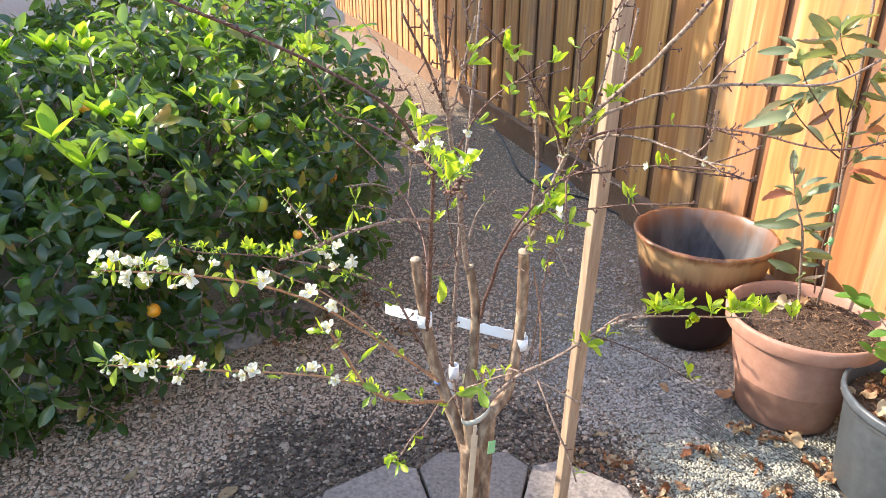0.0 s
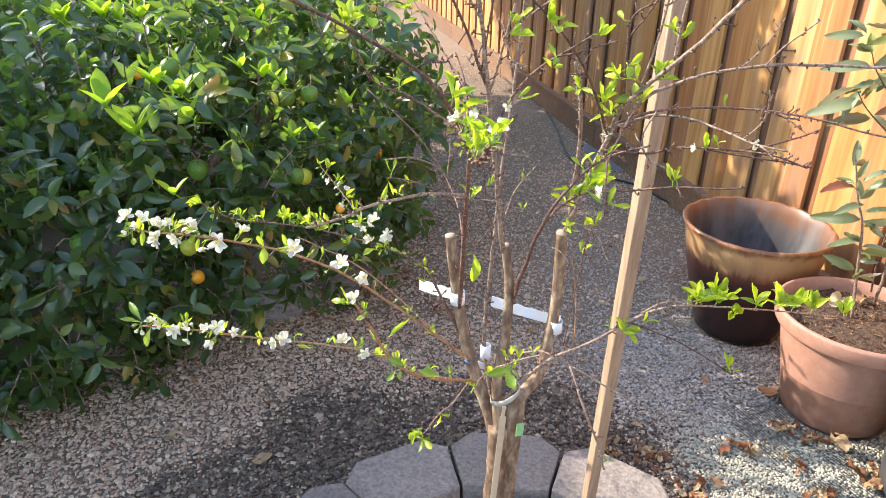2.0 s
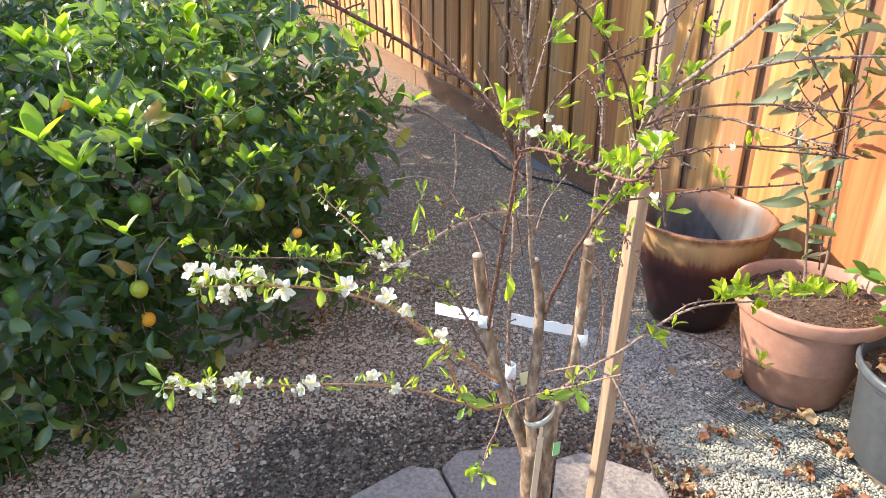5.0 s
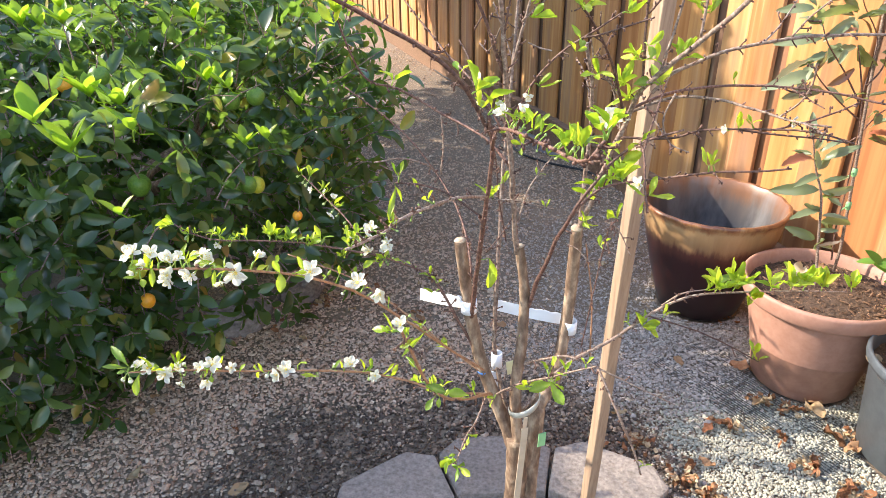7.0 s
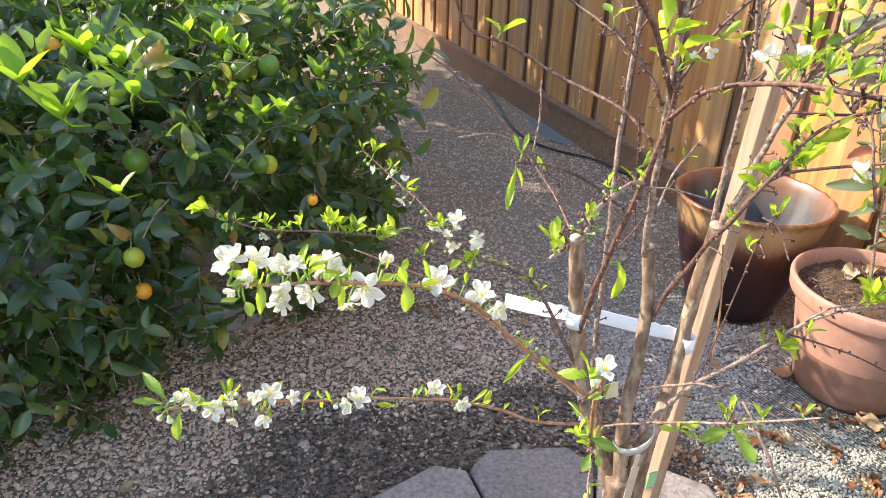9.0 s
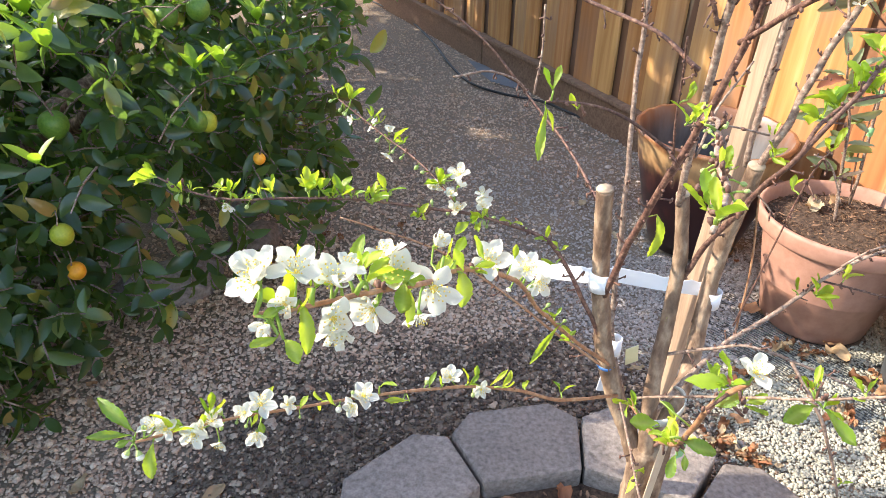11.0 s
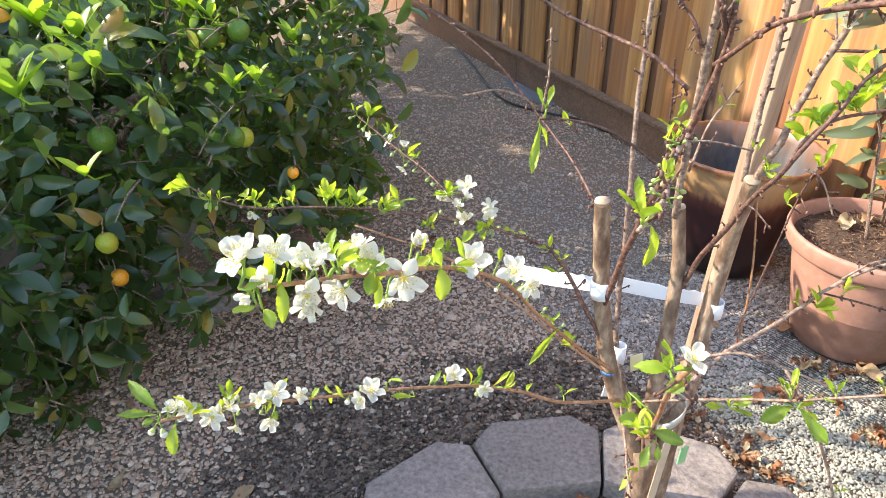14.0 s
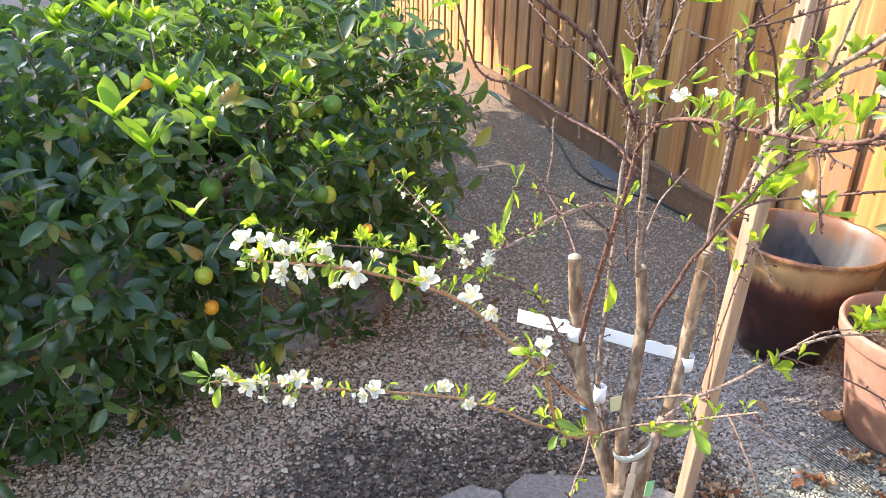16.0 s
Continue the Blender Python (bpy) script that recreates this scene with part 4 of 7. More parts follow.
shoot("branch", [(0.208, 0.965, 1.250), (0.230, 0.970, 1.271), (0.260, 0.975, 1.284), (0.302, 0.960, 1.305), (0.366, 0.945, 1.320), (0.432, 0.935, 1.325), (0.526, 0.935, 1.327), (0.592, 0.945, 1.357)], 0.0028, 0.0016, M_TWIG_GREY, 1.0)
shoot("branch", [(0.187, 0.985, 1.225), (0.264, 1.030, 1.236), (0.369, 1.080, 1.231), (0.442, 1.070, 1.230), (0.503, 1.040, 1.226), (0.586, 1.000, 1.216), (0.692, 1.000, 1.234)], 0.0022, 0.0013, M_TWIG, 1.0)
shoot("branch", [(0.180, 0.985, 1.218), (0.246, 0.980, 1.241), (0.285, 0.930, 1.248), (0.310, 0.890, 1.247), (0.333, 0.850, 1.244), (0.366, 0.820, 1.244)], 0.0022, 0.0012, M_TWIG_GREY, 1.0)
shoot("branch", [(0.178, 0.980, 1.187), (0.234, 0.950, 1.194), (0.260, 0.910, 1.216), (0.312, 0.870, 1.228), (0.351, 0.830, 1.236), (0.384, 0.800, 1.231)], 0.0017, 0.0010, M_TWIG, 1.0)
shoot("twig", [(0.243, 0.975, 1.247), (0.226, 0.960, 1.216), (0.235, 0.950, 1.188), (0.259, 0.940, 1.177)], 0.0014, 0.0009, M_TWIG_GREY, 1.0)
shoot("twig", [(0.242, 0.920, 1.328), (0.245, 0.920, 1.379), (0.248, 0.915, 1.423)], 0.0019, 0.0014, M_TWIG_GREY, 1.0)
shoot("twig", [(0.212, 0.955, 1.280), (0.225, 0.955, 1.342), (0.232, 0.950, 1.402), (0.233, 0.950, 1.427)], 0.0019, 0.0012, M_TWIG_GREY, 1.0)
shoot("twig", [(0.195, 0.965, 1.250), (0.190, 0.965, 1.333), (0.192, 0.960, 1.375), (0.222, 0.950, 1.397)], 0.0019, 0.0012, M_TWIG, 1.0)
shoot("twig", [(0.180, 0.975, 1.211), (0.142, 0.930, 1.295), (0.107, 0.900, 1.348), (0.074, 0.880, 1.384), (0.050, 0.870, 1.407)], 0.0019, 0.0012, M_TWIG, 1.0)
shoot("twig", [(0.018, 0.915, 1.226), (0.039, 0.905, 1.275), (0.068, 0.895, 1.314), (0.104, 0.885, 1.341), (0.132, 0.875, 1.362)], 0.0017, 0.0011, M_TWIG, 1.0)
shoot("twig", [(0.010, 0.900, 1.283), (0.021, 0.895, 1.327), (0.031, 0.890, 1.372), (0.041, 0.885, 1.415)], 0.0019, 0.0014, M_TWIG_GREY, 1.0)
shoot("twig", [(0.024, 0.892, 1.353), (0.052, 0.885, 1.379), (0.084, 0.880, 1.404)], 0.0014, 0.0010, M_TWIG_GREY, 1.0)
shoot("twig", [(-0.049, 0.870, 1.419), (-0.027, 0.880, 1.374), (-0.006, 0.890, 1.322), (0.009, 0.900, 1.283)], 0.0016, 0.0022, M_TWIG, 1.0)
shoot("branch", [(-0.147, 1.250, 1.382), (-0.100, 1.170, 1.332), (-0.057, 1.080, 1.289), (-0.025, 0.990, 1.266), (-0.001, 0.930, 1.236), (0.014, 0.925, 1.208)], 0.0010, 0.0019, M_TWIG, 1.0)
shoot("twig", [(-0.041, 0.990, 1.317), (-0.028, 0.960, 1.294), (-0.019, 0.930, 1.266)], 0.0009, 0.0011, M_TWIG, 1.0)
shoot("twig", [(0.039, 0.955, 1.078), (0.053, 0.960, 1.122), (0.071, 0.965, 1.149), (0.084, 0.970, 1.164)], 0.0014, 0.0009, M_TWIG_GREY, 1.0)
shoot("twig", [(-0.011, 0.900, 1.134), (0.023, 0.895, 1.134), (0.061, 0.890, 1.126)], 0.0009, 0.0009, M_TWIG_GREY, 1.0)
shoot("twig", [(0.178, 0.950, 1.080), (0.167, 0.950, 1.064), (0.162, 0.960, 1.004), (0.157, 0.970, 0.921), (0.152, 0.980, 0.847)], 0.0010, 0.0009, M_TWIG, 1.0)
shoot("twig", [(0.160, 0.950, 1.077), (0.178, 0.945, 1.066), (0.198, 0.940, 1.028)], 0.0010, 0.0009, M_TWIG_GREY, 1.0)
shoot("twig", [(0.119, 0.985, 1.025), (0.133, 0.975, 1.021), (0.150, 0.965, 1.002)], 0.0009, 0.0009, M_TWIG_GREY, 1.0)
shoot("twig", [(0.025, 0.960, 1.045), (0.012, 0.955, 1.109), (0.006, 0.950, 1.168), (-0.002, 0.940, 1.195)], 0.0012, 0.0009, M_TWIG, 1.0)
shoot("twig", [(-0.004, 0.950, 1.033), (0.014, 0.950, 1.057), (0.031, 0.955, 1.082)], 0.0009, 0.0009, M_TWIG, 1.0)
shoot("twig", [(0.159, 0.790, 1.158), (0.157, 0.800, 1.179), (0.158, 0.820, 1.212), (0.158, 0.840, 1.226)], 0.0014, 0.0010, M_TWIG, 1.0)
shoot("twig", [(0.002, 0.885, 1.355), (-0.011, 0.900, 1.320), (-0.022, 0.910, 1.326)], 0.0010, 0.0009, M_TWIG_GREY, 1.0)
shoot("twig", [(0.030, 0.880, 1.331), (0.044, 0.878, 1.325), (0.057, 0.876, 1.322)], 0.0009, 0.0009, M_TWIG_GREY, 1.0)
shoot("branch", [(0.146, 1.028, 1.030), (0.148, 1.030, 1.118), (0.149, 1.030, 1.185), (0.142, 1.020, 1.249), (0.128, 1.010, 1.308)], 0.0034, 0.0026, M_TWIG_GREY, 1.0)
shoot("twig", [(0.150, 1.000, 1.018), (0.168, 1.000, 0.915), (0.174, 1.000, 0.815)], 0.0011, 0.0014, M_TWIG_TAN, 0.2)
shoot("twig", [(-0.004, 0.872, 1.376), (-0.018, 0.865, 1.401), (-0.034, 0.856, 1.430), (-0.049, 0.845, 1.456)], 0.0013, 0.0009, M_TWIG_GREY, 1.6)
shoot("twig", [(-0.010, 0.859, 1.421), (-0.009, 0.823, 1.449), (-0.019, 0.786, 1.469), (-0.035, 0.754, 1.482)], 0.0013, 0.0009, M_TWIG_GREY, 1.6)
shoot("twig", [(0.040, 1.106, 1.158), (0.035, 1.099, 1.176), (0.030, 1.094, 1.189), (0.027, 1.091, 1.197)], 0.0013, 0.0009, M_TWIG_GREY, 1.6)
shoot("twig", [(0.049, 1.128, 1.260), (0.039, 1.134, 1.291), (0.028, 1.136, 1.321), (0.018, 1.134, 1.345)], 0.0013, 0.0009, M_TWIG_GREY, 1.6)
shoot("twig", [(0.177, 0.981, 1.192), (0.174, 0.988, 1.218), (0.167, 0.995, 1.245), (0.158, 1.001, 1.268)], 0.0013, 0.0009, M_TWIG_GREY, 1.6)
shoot("twig", [(0.183, 0.978, 1.213), (0.171, 0.973, 1.239), (0.154, 0.967, 1.262), (0.136, 0.961, 1.279)], 0.0013, 0.0009, M_TWIG_GREY, 1.6)
shoot("twig", [(0.334, 0.952, 1.312), (0.358, 0.967, 1.329), (0.379, 0.981, 1.351), (0.395, 0.992, 1.374)], 0.0013, 0.0009, M_TWIG_GREY, 1.6)
shoot("twig", [(0.365, 0.945, 1.320), (0.382, 0.942, 1.344), (0.401, 0.938, 1.364), (0.417, 0.936, 1.380)], 0.0013, 0.0009, M_TWIG_GREY, 1.6)
shoot("twig", [(0.447, 1.067, 1.229), (0.456, 1.048, 1.223), (0.462, 1.025, 1.218), (0.466, 1.003, 1.215)], 0.0013, 0.0009, M_TWIG, 1.6)
shoot("twig", [(0.436, 1.071, 1.230), (0.452, 1.073, 1.223), (0.467, 1.074, 1.220), (0.479, 1.076, 1.219)], 0.0013, 0.0009, M_TWIG, 1.6)
shoot("twig", [(0.333, 0.849, 1.244), (0.335, 0.827, 1.248), (0.334, 0.804, 1.249), (0.333, 0.782, 1.249)], 0.0013, 0.0009, M_TWIG_GREY, 1.6)
shoot("twig", [(0.327, 0.861, 1.245), (0.333, 0.836, 1.269), (0.332, 0.819, 1.294), (0.326, 0.811, 1.317)], 0.0013, 0.0009, M_TWIG_GREY, 1.6)
shoot("twig", [(0.291, 0.886, 1.223), (0.336, 0.874, 1.220), (0.381, 0.868, 1.216), (0.420, 0.867, 1.210)], 0.0013, 0.0009, M_TWIG, 1.6)
shoot("twig", [(0.322, 0.860, 1.230), (0.356, 0.855, 1.240), (0.385, 0.849, 1.253), (0.407, 0.845, 1.265)], 0.0013, 0.0009, M_TWIG, 1.6)
shoot("twig", [(0.235, 0.950, 1.188), (0.225, 0.966, 1.203), (0.216, 0.987, 1.220), (0.210, 1.010, 1.236)], 0.0013, 0.0009, M_TWIG_GREY, 1.6)
shoot("twig", [(0.232, 0.950, 1.411), (0.249, 0.931, 1.444), (0.274, 0.912, 1.470), (0.302, 0.895, 1.486)], 0.0013, 0.0009, M_TWIG_GREY, 1.6)
shoot("twig", [(0.191, 0.963, 1.349), (0.208, 0.946, 1.381), (0.224, 0.926, 1.421), (0.235, 0.907, 1.462)], 0.0013, 0.0009, M_TWIG, 1.6)
shoot("twig", [(0.138, 0.926, 1.302), (0.125, 0.914, 1.306), (0.115, 0.904, 1.309), (0.109, 0.896, 1.310)], 0.0013, 0.0009, M_TWIG, 1.6)
shoot("twig", [(0.095, 0.887, 1.334), (0.113, 0.871, 1.341), (0.134, 0.851, 1.352), (0.154, 0.832, 1.363)], 0.0013, 0.0009, M_TWIG, 1.6)
shoot("twig", [(0.036, 0.887, 1.395), (0.028, 0.882, 1.419), (0.019, 0.876, 1.449), (0.011, 0.871, 1.479)], 0.0013, 0.0009, M_TWIG_GREY, 1.6)
shoot("twig", [(-0.001, 0.893, 1.310), (0.003, 0.879, 1.346), (0.008, 0.867, 1.388), (0.013, 0.859, 1.426)], 0.0013, 0.0009, M_TWIG, 1.6)
shoot("twig", [(-0.055, 1.073, 1.288), (-0.065, 1.050, 1.290), (-0.080, 1.024, 1.298), (-0.096, 0.998, 1.308)], 0.0013, 0.0009, M_TWIG, 1.6)
shoot("twig", [(-0.000, 0.930, 1.235), (-0.017, 0.929, 1.252), (-0.031, 0.931, 1.268), (-0.042, 0.934, 1.280)], 0.0013, 0.0009, M_TWIG, 1.6)
shoot("twig", [(0.158, 0.827, 1.217), (0.176, 0.857, 1.245), (0.193, 0.886, 1.267), (0.207, 0.911, 1.283)], 0.0013, 0.0009, M_TWIG, 1.6)
shoot("twig", [(0.145, 1.025, 1.217), (0.142, 1.041, 1.246), (0.138, 1.063, 1.264), (0.134, 1.085, 1.273)], 0.0013, 0.0009, M_TWIG_GREY, 1.6)
shoot("twig", [(0.140, 1.019, 1.256), (0.139, 1.006, 1.279), (0.133, 0.992, 1.300), (0.126, 0.979, 1.316)], 0.0013, 0.0009, M_TWIG_GREY, 1.6)

# tufts of young leaves: place, number, length
tuft(-0.008, 0.684, 1.303, 4, 0.012)
tuft(-0.004, 0.655, 1.308, 4, 0.013)
tuft(0.002, 0.620, 1.306, 3, 0.013)
tuft(-0.010, 0.640, 1.288, 3, 0.010)
tuft(0.012, 0.580, 1.312, 4, 0.012)
tuft(0.018, 0.540, 1.335, 4, 0.014)
tuft(0.008, 0.510, 1.340, 4, 0.017)
tuft(-0.014, 0.760, 1.264, 2, 0.009)
tuft(-0.010, 0.675, 1.300, 4, 0.014)
tuft(0.000, 0.640, 1.304, 4, 0.016)
tuft(0.006, 0.600, 1.290, 3, 0.014)
tuft(0.012, 0.560, 1.325, 4, 0.016)
tuft(0.000, 0.530, 1.325, 4, 0.014)
tuft(0.024, 0.500, 1.350, 4, 0.019)
tuft(0.014, 0.490, 1.345, 4, 0.017)
tuft(-0.196, 1.000, 1.352, 6, 0.030)
tuft(-0.200, 1.000, 1.335, 3, 0.026)
tuft(-0.122, 1.060, 1.265, 3, 0.026)
tuft(-0.045, 0.930, 1.300, 2, 0.020)
tuft(-0.017, 0.830, 1.300, 3, 0.032)
tuft(-0.012, 0.830, 1.272, 3, 0.023)
tuft(0.034, 0.890, 1.372, 3, 0.025)
tuft(0.033, 0.890, 1.357, 2, 0.027)
tuft(0.080, 0.870, 1.378, 4, 0.029)
tuft(0.088, 0.870, 1.368, 3, 0.027)
tuft(0.091, 0.885, 1.332, 2, 0.016)
tuft(0.089, 0.885, 1.315, 2, 0.016)
tuft(0.128, 0.950, 1.277, 4, 0.028)
tuft(0.173, 0.965, 1.265, 6, 0.030)
tuft(0.181, 0.970, 1.241, 4, 0.026)
tuft(0.180, 0.960, 1.299, 2, 0.028)
tuft(0.193, 0.955, 1.311, 2, 0.026)
tuft(0.207, 0.955, 1.293, 2, 0.026)
tuft(0.237, 0.950, 1.297, 5, 0.030)
tuft(0.218, 0.965, 1.261, 4, 0.032)
tuft(0.237, 0.930, 1.365, 2, 0.022)
tuft(0.249, 0.920, 1.355, 2, 0.022)
tuft(0.177, 0.960, 1.370, 1, 0.020)
tuft(0.138, 0.875, 1.362, 3, 0.020)
tuft(0.093, 0.900, 1.231, 2, 0.020)
tuft(0.284, 0.870, 1.234, 3, 0.020)
tuft(0.247, 0.850, 1.196, 2, 0.020)
tuft(0.142, 0.930, 1.129, 4, 0.026)
tuft(0.166, 0.925, 1.151, 5, 0.030)
tuft(0.172, 0.945, 1.084, 3, 0.022)
tuft(0.158, 0.980, 1.033, 2, 0.022)
tuft(0.147, 0.980, 1.059, 2, 0.022)
tuft(0.163, 0.930, 1.165, 3, 0.028)
tuft(0.368, 1.080, 1.239, 1, 0.018)
tuft(0.340, 0.985, 0.941, 3, 0.022)
tuft(0.366, 0.990, 0.958, 8, 0.041)
tuft(0.405, 1.000, 0.966, 8, 0.043)
tuft(0.425, 1.010, 0.909, 4, 0.036)
tuft(0.469, 1.030, 0.922, 5, 0.034)
tuft(0.514, 1.050, 0.936, 6, 0.043)
tuft(0.544, 1.060, 0.913, 6, 0.038)
tuft(0.578, 1.070, 0.896, 5, 0.036)
tuft(0.641, 1.085, 0.879, 5, 0.034)
tuft(0.278, 0.980, 0.901, 2, 0.022)
tuft(0.223, 0.985, 0.887, 2, 0.018)
tuft(0.257, 0.970, 0.866, 5, 0.024)
tuft(0.411, 0.927, 0.849, 2, 0.022)
tuft(0.404, 0.930, 0.868, 2, 0.026)
tuft(-0.469, 1.053, 1.043, 5, 0.022)
tuft(-0.447, 1.050, 1.027, 3, 0.016)
tuft(-0.399, 1.045, 1.031, 4, 0.018)
tuft(-0.391, 1.045, 1.015, 2, 0.016)
tuft(-0.360, 1.040, 1.026, 4, 0.018)
tuft(-0.319, 1.035, 1.045, 8, 0.022)
tuft(-0.291, 1.030, 1.023, 4, 0.020)
tuft(-0.266, 1.030, 1.016, 4, 0.022)
tuft(-0.245, 1.030, 1.028, 2, 0.022)
tuft(-0.196, 1.020, 1.039, 4, 0.022)
tuft(-0.215, 1.020, 0.992, 3, 0.018)
tuft(-0.150, 1.010, 0.996, 3, 0.016)
tuft(-0.169, 0.990, 0.988, 2, 0.022)
tuft(-0.083, 0.995, 0.973, 2, 0.020)
tuft(-0.121, 1.000, 0.995, 2, 0.016)
tuft(-0.270, 1.150, 1.087, 4, 0.018)
tuft(-0.251, 1.130, 1.065, 3, 0.016)
tuft(-0.232, 1.100, 1.047, 3, 0.018)
tuft(-0.152, 0.630, 1.211, 3, 0.013)
tuft(-0.158, 0.615, 1.214, 2, 0.018)
tuft(-0.123, 0.670, 1.207, 3, 0.011)
tuft(-0.091, 0.750, 1.198, 2, 0.011)
tuft(-0.086, 0.700, 0.992, 4, 0.016)
tuft(-0.082, 0.712, 0.975, 3, 0.015)
tuft(-0.072, 0.735, 0.955, 3, 0.010)
tuft(-0.033, 0.860, 0.876, 3, 0.013)
tuft(0.010, 0.930, 0.789, 3, 0.018)
tuft(-0.130, 0.620, 1.124, 2, 0.015)
tuft(-0.114, 0.660, 1.108, 3, 0.011)
tuft(0.035, 0.790, 0.923, 3, 0.023)
tuft(0.052, 0.745, 0.979, 3, 0.016)
tuft(0.063, 0.730, 0.961, 2, 0.018)
tuft(0.046, 0.750, 0.984, 2, 0.013)
tuft(0.063, 0.715, 1.001, 3, 0.012)
tuft(0.077, 0.690, 1.027, 2, 0.011)
tuft(-0.037, 0.810, 0.828, 2, 0.018, -1.2)
tuft(-0.063, 0.745, 0.851, 3, 0.028, -1.2)
tuft(-0.057, 0.735, 0.845, 3, 0.021, -1.2)
tuft(-0.072, 0.750, 0.848, 2, 0.021, -1.2)
tuft(-0.009, 0.900, 1.136, 3, 0.024)
tuft(0.065, 0.965, 1.141, 2, 0.012)
tuft(0.063, 0.890, 1.126, 2, 0.011)
tuft(0.016, 0.950, 1.137, 2, 0.016)
tuft(-0.004, 0.900, 1.144, 2, 0.018)
tuft(-0.121, 0.915, 1.164, 2, 0.018)
tuft(0.158, 0.840, 1.223, 2, 0.020)
tuft(-0.072, 0.960, 0.874, 2, 0.024)
tuft(-0.069, 0.960, 0.978, 2, 0.014)
tuft(-0.092, 0.970, 0.949, 1, 0.020)
tuft(-0.103, 0.950, 1.105, 2, 0.012)
tuft(0.216, 0.825, 0.747, 2, 0.014)
tuft(0.049, 0.960, 0.880, 1, 0.012)
tuft(0.091, 0.870, 1.363, 3, 0.020)
tuft(0.179, 0.970, 1.242, 3, 0.019)
tuft(0.166, 0.960, 1.292, 3, 0.021)
tuft(0.243, 0.950, 1.302, 3, 0.022)
tuft(0.246, 0.930, 1.355, 3, 0.017)
tuft(0.294, 0.870, 1.243, 3, 0.015)
tuft(0.250, 0.850, 1.197, 3, 0.015)
tuft(0.152, 0.925, 1.160, 3, 0.022)
tuft(0.138, 0.980, 1.063, 3, 0.017)
tuft(-0.485, 1.053, 1.038, 3, 0.015)
tuft(-0.437, 1.050, 1.028, 3, 0.011)
tuft(-0.410, 1.045, 1.030, 3, 0.013)
tuft(-0.387, 1.045, 1.018, 3, 0.011)
tuft(-0.373, 1.040, 1.024, 3, 0.013)
tuft(-0.313, 1.035, 1.041, 3, 0.015)
tuft(-0.301, 1.030, 1.021, 3, 0.014)
tuft(-0.281, 1.030, 1.022, 3, 0.015)
tuft(-0.258, 1.030, 1.025, 3, 0.015)
tuft(-0.194, 1.020, 1.038, 3, 0.015)
tuft(-0.212, 1.020, 0.991, 3, 0.013)
tuft(-0.157, 1.010, 0.993, 3, 0.011)
tuft(-0.187, 0.990, 0.990, 3, 0.015)
tuft(-0.288, 1.150, 1.091, 3, 0.013)
tuft(-0.235, 1.130, 1.063, 3, 0.011)
tuft(-0.220, 1.100, 1.046, 3, 0.013)
tuft(-0.151, 0.630, 1.209, 3, 0.005)
tuft(-0.120, 0.670, 1.207, 3, 0.005)
tuft(-0.131, 0.700, 1.009, 3, 0.013)
tuft(-0.130, 0.620, 1.121, 3, 0.010)
tuft(0.156, 0.890, 1.180, 3, 0.032)
tuft(0.126, 0.930, 1.148, 2, 0.030)
tuft(0.124, 0.930, 1.120, 4, 0.028)
tuft(-0.018, 0.860, 1.278, 3, 0.036)
tuft(0.091, 0.900, 1.252, 2, 0.026)

# leaves opening at the joints of the two flowering branches
for path in FLOWERING:
    for k in range(8, len(path), 5):
        q = path[k] + Vector(rng.normal(0, 0.006, 3)) + Vector((0, 0, 0.004))
        tuft(q.x, q.y, q.z, int(rng.integers(1, 4)), rng.uniform(0.010, 0.019) * (1.25 if path is FLOWERING[1] else 0.85), rng.uniform(-0.4, 1.0))

# single larger leaves: stalk end, tip, width
big_leaf((-0.096, 0.683, 1.014), (-0.074, 0.674, 1.012), 0.012)
big_leaf((-0.039, 0.790, 0.908), (-0.068, 0.794, 0.913), 0.020)
big_leaf((-0.085, 0.696, 0.984), (-0.096, 0.688, 0.974), 0.009)
big_leaf((-0.080, 0.696, 0.985), (-0.081, 0.688, 0.977), 0.006)
big_leaf((-0.105, 0.635, 1.104), (-0.120, 0.631, 1.100), 0.009)
big_leaf((-0.115, 0.685, 1.048), (-0.106, 0.677, 1.043), 0.006)
big_leaf((0.059, 0.743, 0.961), (0.027, 0.740, 0.953), 0.016)
big_leaf((0.046, 0.726, 0.978), (0.060, 0.707, 0.958), 0.018)
big_leaf((0.042, 0.806, 0.903), (0.021, 0.808, 0.907), 0.009)
big_leaf((0.057, 0.717, 0.996), (0.063, 0.712, 0.995), 0.006)
big_leaf((-0.296, 0.607, 1.208), (-0.291, 0.608, 1.221), 0.005)
big_leaf((-0.293, 0.610, 1.206), (-0.287, 0.609, 1.213), 0.004)
big_leaf((-0.289, 0.616, 1.198), (-0.270, 0.610, 1.204), 0.007)
big_leaf((-0.274, 0.622, 1.194), (-0.273, 0.615, 1.193), 0.008)
big_leaf((-0.274, 0.617, 1.195), (-0.279, 0.607, 1.188), 0.008)
big_leaf((-0.274, 0.620, 1.191), (-0.274, 0.608, 1.183), 0.004)
big_leaf((-0.240, 0.699, 1.152), (-0.235, 0.700, 1.164), 0.007)
big_leaf((-0.243, 0.683, 1.160), (-0.254, 0.678, 1.158), 0.009)
big_leaf((-0.237, 0.694, 1.145), (-0.242, 0.698, 1.158), 0.008)
big_leaf((-0.238, 0.700, 1.144), (-0.236, 0.686, 1.131), 0.010)
big_leaf((-0.311, 0.584, 1.214), (-0.309, 0.572, 1.204), 0.005)
big_leaf((-0.315, 0.574, 1.219), (-0.321, 0.569, 1.219), 0.004)
big_leaf((-0.317, 0.568, 1.214), (-0.324, 0.562, 1.213), 0.005)
